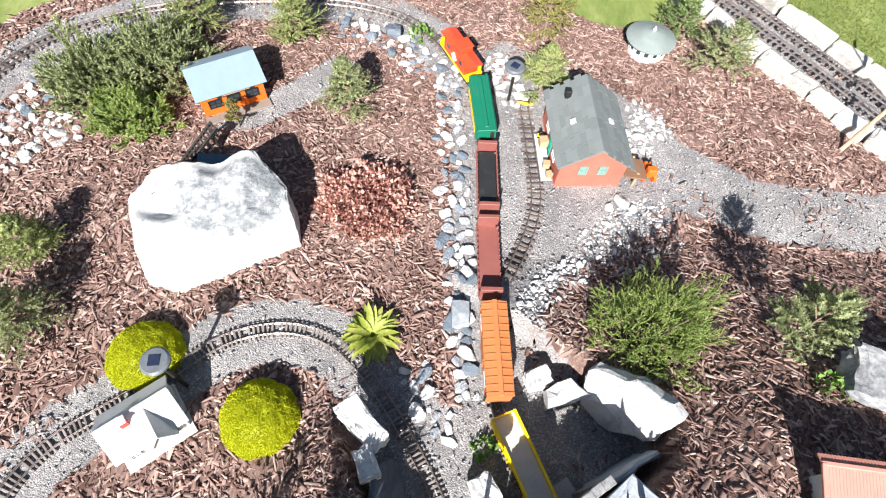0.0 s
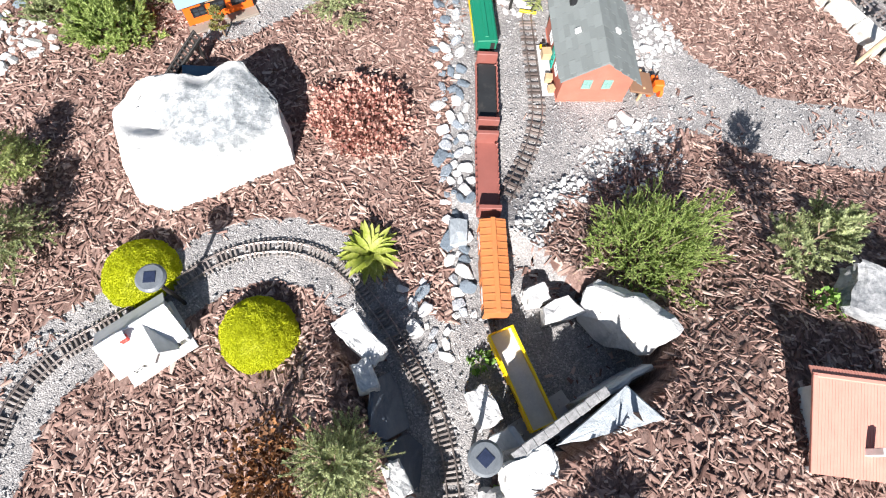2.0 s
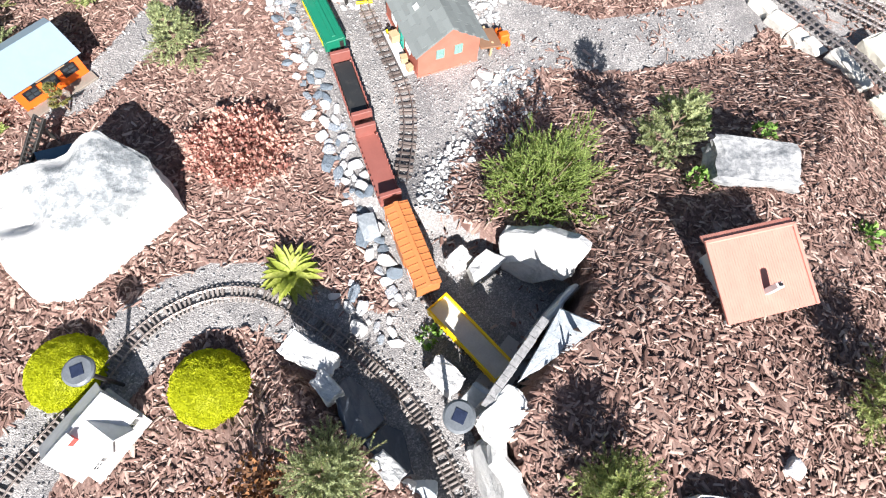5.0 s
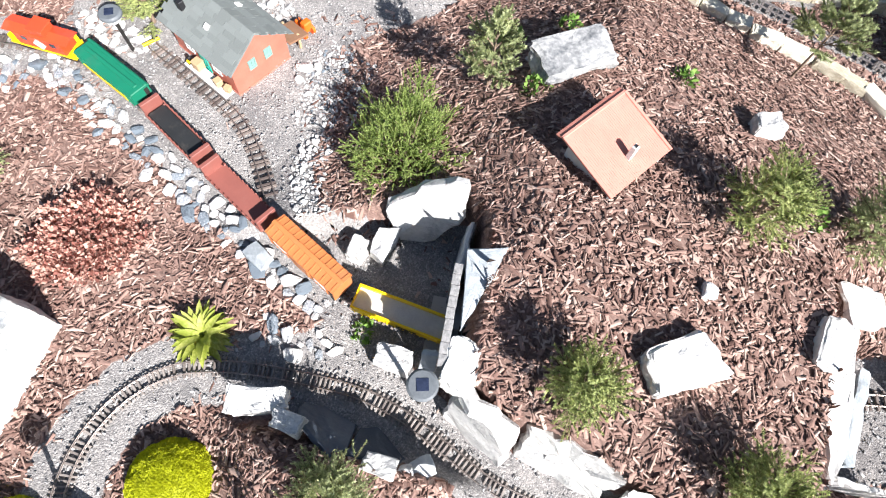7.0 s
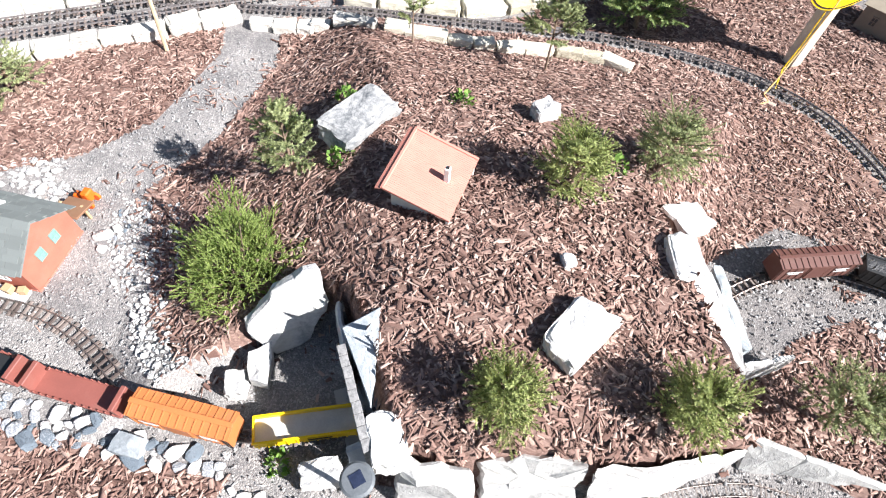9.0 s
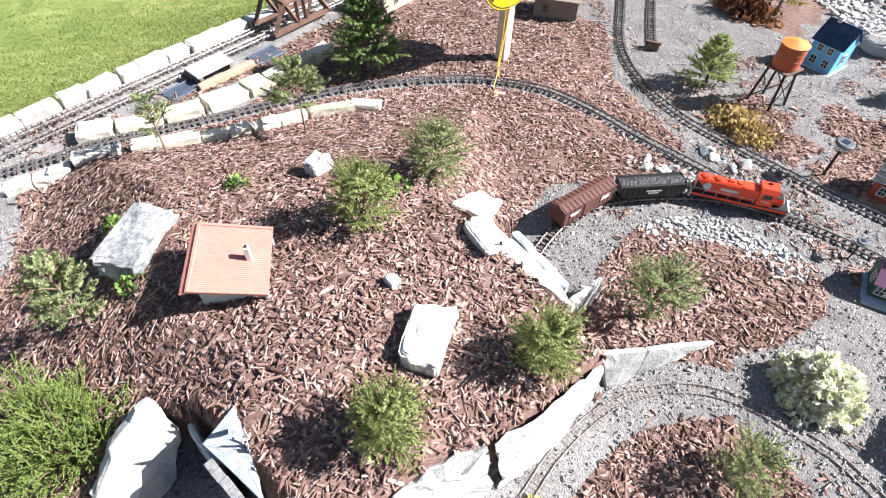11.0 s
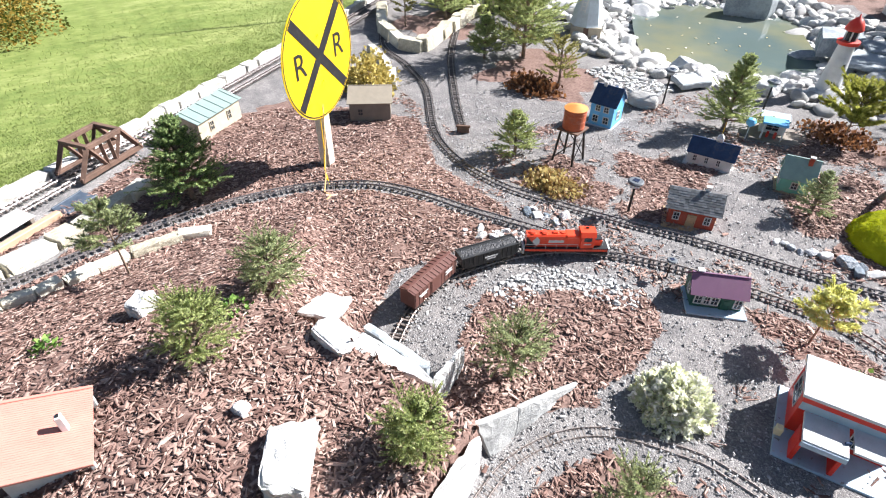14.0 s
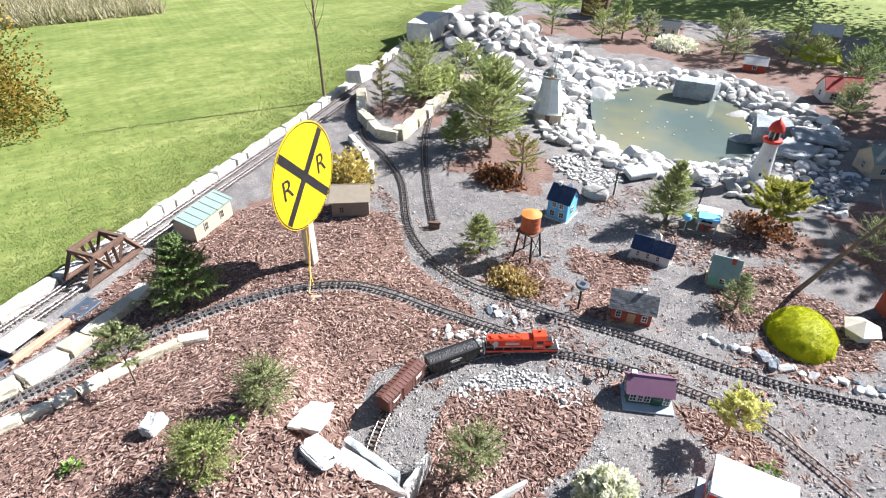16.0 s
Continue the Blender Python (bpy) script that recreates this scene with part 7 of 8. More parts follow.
# water tower
wt = thing("water_tower", pose(2.77, -4.26, gz(2.77, -4.26), 0, 0, 20) @ Matrix.Diagonal((1.08, 1.08, 1.12, 1)), "rust orange water tank on black trestle legs", "water tower")
part("tank", lathe([(0.078, 0.27), (0.08, 0.275), (0.08, 0.41), (0.076, 0.415)], 28), TANK, wt)
for hz in (0.285, 0.33, 0.37, 0.395):
    part("hoop", lathe([(0.0805, hz), (0.0818, hz + 0.001), (0.0818, hz + 0.003), (0.0805, hz + 0.004)], 28), TANK, wt)
part("roof", lathe([(0.084, 0.414), (0.086, 0.418), (0.03, 0.435), (0.006, 0.44)], 28), paint("orange_lid", (0.60, 0.22, 0.05)), wt)
part("deck", box(0.17, 0.17, 0.012, (0, 0, 0.263), 0.001), WOODB, wt)
for sx_ in (-1, 1):
    for sy_ in (-1, 1):
        part("leg", tube([(sx_ * 0.085, sy_ * 0.085, 0), (sx_ * 0.06, sy_ * 0.06, 0.26)], 0.009, 6), IRON, wt)
for k in range(4):
    br = part("brace", tube([(-0.08, -0.08, 0.04), (0.065, -0.065, 0.2)], 0.004, 5), IRON, wt)
    br.matrix_local = pose(0, 0, 0, 0, 0, 90 * k)

# sheds, bridge and tunnel cover along the lawn
gsh = house("grey_shed", pose(4.42, -3.2, gz(4.42, -3.2), 0, 0, 65), "low weathered grey shed with a flat sloping roof", 0.38, 0.30, 0.19, 0.25, GREY_W, paint("tan_board_roof", (0.25, 0.215, 0.165)), 0.02, -0.1,
            windows=(("n", -0.09, 0.1, 0.04, 0.06, GREY_W), ("e", 0.0, 0.1, 0.04, 0.05, GREY_W)))
SEAFOAM = paint("seafoam_roof", (0.21, 0.28, 0.26), 0.6, 0.1)
lx, ly = 4.87, -1.80
tsh = house("track_shed", pose(lx, ly, gz(lx, ly), 0, 0, -49.3), "sandstone shed with pale green panelled roof over the track", 0.56, 0.24, 0.20, 0.25, STONEW, SEAFOAM, 0.025, 0.07,
      windows=(("s", -0.12, 0.11, 0.045, 0.08, STONEW), ("s", 0.12, 0.11, 0.045, 0.08, STONEW)))
for rp in [o for o in tsh.children if o.name.startswith("roof")]:
    run_ = rp.dimensions.y
    for k in range(6):
        part("seam", box(0.007, run_, 0.006, (-0.26 + 0.104 * k, -run_ / 2, 0.006), 0.001), SEAFOAM, rp)
bx, by = along_lawn(4.1, 0.25)
tb = thing("truss_bridge", pose(bx, by, gz(bx, by) + 0.02, 0, 0, -49.3), "dark brown wooden truss bridge over the tracks", "bridge")
for sy_ in (-0.13, 0.13):
    part("bottom_chord", box(0.62, 0.034, 0.04, (0, sy_, 0.035), 0.002), WOODB, tb)
    part("top_chord", box(0.34, 0.034, 0.036, (0, sy_, 0.25), 0.002), WOODB, tb)
    for x0, x1 in ((-0.3, -0.16), (0.3, 0.16)):
        part("end_post", tube([(x0, sy_, 0.03), (x1, sy_, 0.25)], 0.024, 4), WOODB, tb)
    for x0, x1 in ((-0.16, -0.04), (0.16, 0.04), (-0.04, -0.04), (0.04, 0.04)):
        part("diagonal", tube([(x0, sy_, 0.25), (x1, sy_, 0.03)], 0.019, 4), WOODB, tb)
for x0 in (-0.16, 0.16):
    part("cross_beam", box(0.036, 0.29, 0.03, (x0, 0, 0.255), 0.002), WOODB, tb)
# board, pits and timber beside the upper tracks
PITBLUE = mat("blue_liner", (0.03, 0.045, 0.07), (0.09, 0.115, 0.15), 0.5, 14, 120, 0.3, 0.003)
for px_, py_, pl, pw in ((3.6, -0.07, 0.24, 0.14), (4.03, -0.66, 0.26, 0.16)):
    pit = thing("pit_liner", pose(px_, py_, gz(px_, py_) + 0.008, 0, 0, -49.3), "dark blue liner of a pit under the tracks", "pit")
    part("sheet", box(pl, pw, 0.008, (0, 0, 0), 0.003), PITBLUE, pit)
    for sd in (-1, 1):
        part("edge", box(pl, 0.014, 0.024, (0, sd * pw / 2, 0.006), 0.003), PITBLUE, pit)
bd = thing("cover_board", pose(3.81, -0.26, gz(3.81, -0.26) + 0.07, 0, 0, -49.3), "pale grey board laid between pits", "board")
part("board", box(0.32, 0.17, 0.014, (0, 0, 0.012), 0.003, (4, 0, 0)), paint("pale_board", (0.46, 0.46, 0.45)), bd)
for sd in (-0.13, 0.13):
    part("batten", box(0.03, 0.16, 0.08, (sd, 0, -0.035), 0.003), GREY_W, bd)
tbm = thing("timber_edge", pose(3.74, -0.38, gz(3.74, -0.38), 0, 0, -52), "terracotta coloured timber along the pits", "timber")
part("beam", box(0.48, 0.05, 0.05, (0, 0, 0.025), 0.005), paint("pale_tan_timber", (0.50, 0.31, 0.21)), tbm)
hx = thing("hexagon_hut", pose(0.62, -5.82, gz(0.62, -5.82)), "small six-sided hut with a pale roof", "hut")
part("wall", lathe([(0.1, 0), (0.1, 0.09), (0.09, 0.095)], 6), WHITE_P, hx)
part("roof", lathe([(0.14, 0.085), (0.14, 0.092), (0.01, 0.15), (0.004, 0.155)], 6), paint("cream_roof", (0.6, 0.55, 0.45)), hx)
door_part(hx, pose(-0.088, 0.0, 0.0, 0, 0, -90), 0.04, 0.07, TAN)
house("brick_mill", pose(0.55, -6.35, gz(0.55, -6.35), 0, 0, 60), "tall brick building with rusty roof", 0.3, 0.25, 0.26, 0.34, BRICK, TERRA, 0.02, 0, windows=(("n", -0.08, 0.1, 0.05, 0.07), ("n", 0.08, 0.1, 0.05, 0.07), ("e", 0.0, 0.15, 0.05, 0.07)))
house("stone_house", pose(2.0, -8.95, gz(2.0, -8.95), 0, 0, 55), "grey stone house with pale roof in the shade", 0.5, 0.36, 0.2, 0.34, STONEW, GREEN_R, 0.02, 0, windows=(("n", -0.12, 0.1, 0.06, 0.08), ("n", 0.12, 0.1, 0.06, 0.08), ("e", 0.0, 0.1, 0.06, 0.08)))
house("red_roof_house", pose(3.75, -11.1, gz(3.75, -11.1), 0, 0, 50), "white house with a red roof beyond the pond", 0.5, 0.36, 0.18, 0.36, WHITE_P, paint("brick_red_roof", (0.42, 0.05, 0.035)), 0.02, 0, windows=(("n", -0.12, 0.1, 0.09, 0.09), ("n", 0.12, 0.1, 0.09, 0.09), ("e", 0, 0.1, 0.06, 0.08)), chimney=(0, 0.0, 0.42, WHITE_P))
house("red_barn", pose(5.4, -11.45, gz(5.4, -11.45), 0, 0, 35), "small dark red barn with a pale roof", 0.36, 0.26, 0.14, 0.25, BRICK, WHITE_P, 0.02, 0, windows=(("n", 0.0, 0.08, 0.06, 0.06),))
house("grey_cottage", pose(8.0, -12.2, gz(8.0, -12.2), 0, 0, 35), "far white cottage with a grey roof", 0.42, 0.3, 0.18, 0.3, WHITE_P, GREY_ROOF, 0.02, 0, windows=(("n", -0.1, 0.1, 0.06, 0.07), ("n", 0.1, 0.1, 0.06, 0.07)))
house("tan_cottage", pose(5.8, -14.3, gz(5.8, -14.3), 0, 0, 35), "far brown cottage with a pale roof", 0.5, 0.36, 0.24, 0.4, TAN, WHITE_P, 0.03, 0, windows=(("n", 0.0, 0.12, 0.08, 0.1),))
house("wooden_cabin", pose(10.1, -12.0, gz(10.1, -12.0), 0, 0, 35), "far brown timber cabin", 0.6, 0.5, 0.45, 0.62, WOODB, WOODB, 0.03, 0, windows=(("n", 0.0, 0.2, 0.12, 0.12),))
# A black door panel paints in the darkness of the portal's opening.
house("tunnel_portal_house", pose(6.95, -6.35, gz(6.95, -6.35), 0, 0, 60), "grey stone tunnel portal under the rock pile", 0.34, 0.3, 0.26, 0.32, STONEW, STONEW, 0.02, 0, doors=(("n", 0.0, 0.14, 0.2, BLACK),))

# railroad crossing sign
sg = thing("crossing_sign", pose(3.655, -2.55, gz(3.66, -2.56), 0, 0, math.degrees(math.atan2(-0.64, -0.77)) + 90), "round yellow railroad crossing sign on a pale wooden post", "sign")
part("post", box(0.09, 0.085, 1.2, (0, 0.06, 0.57), 0.006), POSTW, sg)
disc = part("disc", cyl(0.455, 0.455, 0.006, 64, (0, 0, 0.0), (90, 0, 0)), YELLOW, sg)
disc.matrix_local = pose(0, 0.012, 0.90)
rim = bmesh.new()
for k in range(96):
    a0, a1 = 2 * math.pi * k / 96, 2 * math.pi * (k + 1) / 96
    q = [rim.verts.new((r_ * math.cos(a_), -0.008, r_ * math.sin(a_))) for r_, a_ in ((0.437, a0), (0.437, a1), (0.447, a1), (0.447, a0))]
    rim.faces.new(q)
part("border", rim, BLACK, disc)
for k, a in enumerate((45, -45)):
    part("bar", box(0.075, 0.0022, 0.86, (0, -0.0075 - 0.0006 * k, 0), 0.0, (0, a, 0)), BLACK, disc)


def letter(ch, size, root, m, material):
    cu = bpy.data.curves.new("letter", "FONT")
    cu.body, cu.size, cu.extrude, cu.align_x, cu.align_y = ch, size, 0.001, "CENTER", "CENTER"
    ob = bpy.data.objects.new("letter", cu)
    scene.collection.objects.link(ob)
    me = bpy.data.meshes.new_from_object(ob.evaluated_get(bpy.context.evaluated_depsgraph_get()))
    bpy.data.objects.remove(ob)
    me.materials.clear()
    me.materials.append(material)
    p = part("letter", me, material, root)
    p.matrix_local = m
    return p


for sx_ in (-0.255, 0.255):
    letter("R", 0.25, disc, pose(sx_, -0.0085, 0, 90, 0, 0), BLACK)
for hz in (0.72, 1.05):
    part("bolt", cyl(0.008, 0.008, 0.006, 10, (0, -0.002, hz), (90, 0, 0)), YELLOW, sg)
c1 = part("cord", tube([(3.66, -2.52, 0.5), (3.60, -2.50, 0.42), (3.55, -2.47, 0.25), (3.47, -2.43, 0.12), (3.36, -2.38, 0.0), (3.26, -2.33, -0.045), (3.2, -2.36, -0.05), (3.16, -2.31, -0.05)], 0.0048, 6),
     mat("cord_rubber", (0.60, 0.34, 0.12), (0.72, 0.46, 0.2), 0.5, 20, 100, 0.0), sg, "orange electric cord")
c2 = part("cord", tube([(3.67, -2.5, 0.5), (3.63, -2.48, 0.35), (3.58, -2.46, 0.12), (3.5, -2.42, 0.0), (3.35, -2.40, -0.05)], 0.0036, 6), YELLOW, sg)
for c_ in (c1, c2):
    c_.matrix_parent_inverse = sg.matrix_world.inverted()


# solar garden lamps
def solar_lamp(x, y, h, seed, label, lean=(0, 0), z=None):
    root = thing("solar_lamp", pose(x, y, gz(x, y) if z is None else z, lean[0], lean[1], seed * 50), label, "garden lamp", "solar lamps")
    part("stake", cyl(0.0085, 0.0085, h - 0.05, 10), IRON, root)
    part("lens", lathe([(0.012, h - 0.055), (0.034, h - 0.05), (0.036, h - 0.02), (0.03, h - 0.016)], 16), mat("lamp_lens", (0.45, 0.47, 0.48), (0.6, 0.62, 0.63), 0.2, 10, 60, 0.0), root)
    hd = part("head", lathe([(0.052, h - 0.022), (0.055, h - 0.018), (0.055, h - 0.008), (0.047, h - 0.001), (0.02, h)], 28), ALU, root, smooth=False)
    part("cell", box(0.042, 0.042, 0.003, (0, 0, h + 0.001), 0.0005), SOLAR, hd)
    return root


solar_lamp(0.185, -0.90, 0.49, 1, "grey solar lamp with a square cell beside the tunnel mouth", (0, 0), 0.0)
solar_lamp(-1.045, -0.388, 0.34, 2, "grey solar lamp leaning over the loop track")
solar_lamp(0.25, 1.4, 0.26, 3, "grey solar lamp at the siding's end")
solar_lamp(1.95, -4.15, 0.27, 4, "dark solar lamp beside the brick station")
small_ = solar_lamp(1.30, -3.85, 0.27, 5, "small dark solar lamp with a white collar by the far track")
small_.matrix_world = small_.matrix_world @ Matrix.Scale(0.55, 4)
solar_lamp(3.22, -5.81, 0.36, 6, "thin dark garden lamp by the pond path")
solar_lamp(2.46, -6.22, 0.42, 7, "thin dark garden lamp by the filling station")
bf = thing("track_buffer", pose(0.34, 1.345, 0.012, 0, 0, -4), "yellow timber buffer at the siding's end", "buffer")
part("beam", box(0.09, 0.012, 0.014, (0, 0, 0.035), 0.002), YELLOW, bf)
for sx_ in (-0.022, 0.022):
    part("post", box(0.008, 0.01, 0.04, (sx_, 0.004, 0.016), 0.001), WOODB, bf)
bf2 = thing("track_buffer", pose(3.66, -3.78, gz(3.66, -3.78), 0, 0, 56), "dark timber buffer at the spur's end", "buffer")
part("block", box(0.11, 0.07, 0.05, (0, 0, 0.03), 0.003), WOODB, bf2)
part("beam", box(0.13, 0.02, 0.02, (0, 0.02, 0.065), 0.002), WOODB, bf2)
sw = thing("switch_motor", pose(0.295, 0.02, 0.0, 0, 0, 4), "dark grey switch box beside the points", "switch")
part("body", box(0.045, 0.035, 0.022, (0, 0, 0.011), 0.003), IRON, sw)
part("lever", cyl(0.003, 0.003, 0.02, 8, (0.01, 0, 0.02)), IRON, sw)


# ---- the train ----
LINE = spline(T_MAIN, 0.01)
LOCO_RED = paint("loco_red", (0.72, 0.062, 0.022), 0.35, 0.06, 0.1)
BOX_BROWN = paint("boxcar_brown", (0.115, 0.048, 0.038), 0.55, 0.12, 0.15)
BOX_ORANGE = paint("boxcar_orange", (0.46, 0.155, 0.05), 0.55, 0.1, 0.15)
MAROON = paint("flatcar_maroon", (0.22, 0.075, 0.06), 0.55, 0.12, 0.15)
CAR_GREEN = paint("hopper_green", (0.008, 0.15, 0.085), 0.45, 0.1, 0.1)
CAR_BLACK = paint("hopper_black", (0.02, 0.021, 0.022), 0.5, 0.2, 0.15)
COAL = mat("coal", (0.012, 0.012, 0.013), (0.07, 0.07, 0.075), 0.45, 60, 200, 0.9, 0.012)
PLANKFLOOR = mat("pale_floor", (0.5, 0.46, 0.40), (0.68, 0.64, 0.56), 0.8, 20, 140, 0.3, 0.002)
STEELW = mat("wheel_steel", (0.10, 0.09, 0.08), (0.28, 0.26, 0.24), 0.4, 30, 200, 0.1, 0.001, 0.8)
WHEEL_ME = mesh_of("wheel", lathe([(0.0175, 0.0), (0.0175, 0.0015), (0.0152, 0.002), (0.0148, 0.006), (0.006, 0.0062)], 18), STEELW)
SIDE_ME = mesh_of("side_frame", prism([(-0.042, 0.010), (-0.03, 0.006), (0.03, 0.006), (0.042, 0.010), (0.042, 0.022), (0.016, 0.026), (-0.016, 0.026), (-0.042, 0.022)], 0.006), IRON)


def bogie(root, x):
    b = part("bogie", box(0.03, 0.06, 0.01, (0, 0, 0.027), 0.002), IRON, root)
    b.matrix_local = pose(x, 0, 0)
    for s in (-1, 1):
        sf = part("side_frame", SIDE_ME, None, b)
        sf.matrix_local = pose(0, s * 0.033, 0.0)
        for wx in (-0.028, 0.028):
            w = part("wheel", WHEEL_ME, None, b)
            w.matrix_local = pose(wx, s * 0.019, 0.0175, -s * 90, 0, 0)
    return b


def rolling(name, label, s, L, category="train car", group="train"):
    """A vehicle's root on the main track at s metres, heading along it, with bogies and couplers."""
    k0, k1 = LINE[int((s - L * 0.3) / 0.01)], LINE[int((s + L * 0.3) / 0.01)]
    c = (k0 + k1) / 2
    d = k1 - k0
    root = thing(name, pose(c[0], c[1], min(0.0, float(base_z(c[0]))) + 0.0245, 0, 0, math.degrees(math.atan2(d[1], d[0]))), label, category, group)
    for x in (-L * 0.32, L * 0.32):
        bogie(root, x)
    part("underframe", box(L - 0.02, 0.05, 0.012, (0, 0, 0.038), 0.002), IRON, root)
    for x in (-L / 2, L / 2):
        part("coupler", box(0.03, 0.012, 0.012, (x, 0, 0.03), 0.003), IRON, root)
    return root


def bars(root, L, W, z, h, n, material, x0, w):
    """Plain bars in place of lettering, on both sides."""
    for s in (-1, 1):
        for i in range(n):
            part("lettering", box(w * (0.7 if i % 2 else 1.0), 0.0016, h, (x0, s * (W / 2 + 0.001), z - i * h * 1.8)), material, root)


def boxcar(name, label, s, col, roofcol):
    L, W = 0.42, 0.105
    c = rolling(name, label, s, L)
    body = part("body", box(L - 0.02, W, 0.105, (0, 0, 0.098), 0.002), col, c)
    part("roof", prism([(-W / 2 - 0.003, 0.15), (W / 2 + 0.003, 0.15), (W / 2 + 0.003, 0.154), (0, 0.166), (-W / 2 - 0.003, 0.154)], L - 0.012), roofcol, c).matrix_local = pose(0, 0, 0, 0, 0, 90)
    for k in range(13):
        part("roof_rib", prism([(-W / 2 - 0.003, 0.154), (W / 2 + 0.003, 0.154), (W / 2 + 0.003, 0.157), (0, 0.169), (-W / 2 - 0.003, 0.157)], 0.005), roofcol, c).matrix_local = pose(-0.19 + 0.0317 * k, 0, 0, 0, 0, 90)
    part("running_board", box(L - 0.01, 0.02, 0.004, (0, 0, 0.172), 0.001), roofcol, c)
    for sd in (-1, 1):
        dr = part("door", box(0.09, 0.005, 0.095, (0, sd * (W / 2 + 0.002), 0.098), 0.001), col, c)
        part("door_rail", box(0.19, 0.004, 0.005, (0.04, sd * (W / 2 + 0.003), 0.146)), col, dr)
        for k in range(12):
            if abs(-0.19 + 0.0345 * k) > 0.05:
                part("side_rib", box(0.004, 0.003, 0.1, (-0.19 + 0.0345 * k, sd * (W / 2 + 0.001), 0.098)), col, c)
        for k in range(5):
            part("rung", box(0.022, 0.003, 0.002, (0.19, sd * (W / 2 + 0.003), 0.06 + 0.02 * k)), IRON, c)
    bars(c, L, W + 0.004, 0.115, 0.008, 2, WHITE_P, -0.12, 0.08)
    bars(c, L, W + 0.004, 0.12, 0.006, 3, WHITE_P, 0.12, 0.07)
    return c


def gondola(s):
    L, W = 0.42, 0.10
    c = rolling("gondola", "bright yellow open gondola car with pale floor", s, L)
    for sd in (-1, 1):
        part("side", box(L - 0.02, 0.005, 0.06, (0, sd * W / 2, 0.078), 0.001), YELLOW, c)
        for k in range(11):
            part("stake", box(0.006, 0.005, 0.06, (-0.185 + 0.037 * k, sd * (W / 2 + 0.004), 0.078), 0.001), YELLOW, c)
        part("top_rail", box(L - 0.02, 0.009, 0.006, (0, sd * (W / 2 + 0.001), 0.109), 0.001), YELLOW, c)
    for x in (-1, 1):
        part("end", box(0.005, W, 0.06, (x * (L / 2 - 0.012), 0, 0.078), 0.001), YELLOW, c)
    part("floor", box(L - 0.03, W - 0.006, 0.006, (0, 0, 0.082)), PLANKFLOOR, c)
    bars(c, L, W + 0.014, 0.085, 0.012, 1, BLACK, 0.05, 0.09)
    return c


def hopper(s, name, label, col, load, stripe=None, ribs=12):
    L, W = 0.41, 0.10
    c = rolling(name, label, s, L)
    part("body", prism([(-0.16, 0.045), (0.16, 0.045), (0.198, 0.075), (0.198, 0.13), (-0.198, 0.13), (-0.198, 0.075)], W), col, c)
    for sd in (-1, 1):
        for k in range(ribs):
            part("side_rib", box(0.005, 0.005, 0.07, (-0.18 + 0.36 / (ribs - 1) * k, sd * (W / 2 + 0.002), 0.092), 0.001), col, c)
        part("top_rail", box(0.40, 0.008, 0.008, (0, sd * W / 2, 0.132), 0.001), col, c)
        if stripe:
            part("stripe", box(0.30, 0.003, 0.03, (0.0, sd * (W / 2 + 0.005), 0.085), 0.001), stripe, c)
    for x in (-1, 1):
        part("end_rail", box(0.008, W, 0.008, (x * 0.196, 0, 0.132), 0.001), col, c)
        part("ladder", box(0.003, 0.02, 0.07, (x * 0.2, 0.03, 0.09)), IRON, c)
    if load is COAL:
        b = bmesh.new()
        bmesh.ops.create_grid(b, x_segments=46, y_segments=12, size=0.5)
        for v in b.verts:
            v.co = Vector((v.co.x * 0.385, v.co.y * 0.09, 0.124 + 0.012 * (1 - (2 * v.co.y) ** 2) + 0.006 * noise.noise(Vector((v.co.x * 40, v.co.y * 12, 1)))))
        part("load", b, COAL, c, "heaped black coal")
        bars(c, L, W + 0.012, 0.1, 0.009, 2, WHITE_P, 0.0, 0.09)
    else:
        part("hatch_roof", box(0.40, 0.094, 0.01, (0, 0, 0.136), 0.003), col, c)
        part("hatch", box(0.36, 0.02, 0.008, (0, 0, 0.146), 0.002), col, c)
        part("walkway", box(0.40, 0.012, 0.003, (0, 0.04, 0.148)), col, c)
    return c


def bulkhead(s, name, label, load=False):
    L, W = 0.42, 0.10
    c = rolling(name, label, s, L)
    part("deck", box(L - 0.02, W, 0.014, (0, 0, 0.05), 0.002), MAROON, c)
    for x in (-1, 1):
        part("bulkhead", box(0.02, W, 0.08, (x * (L / 2 - 0.022), 0, 0.095), 0.002), MAROON, c)
        part("brace", box(0.05, 0.006, 0.006, (x * (L / 2 - 0.05), 0.04, 0.085), 0.0, (0, x * 45, 0)), MAROON, c)
    for sd in (-1, 1):
        for k in range(12):
            part("stake", box(0.006, 0.006, 0.05 if load else 0.026, (-0.17 + 0.031 * k, sd * (W / 2 + 0.001), 0.072 if load else 0.06), 0.001), MAROON, c)
        part("side_sill", box(L - 0.03, 0.006, 0.02, (0, sd * W / 2, 0.052), 0.001), MAROON, c)
    if load:
        part("load", box(L - 0.09, W - 0.012, 0.028, (0, 0, 0.072), 0.004), CAR_BLACK, c, "dark covered load")
    return c


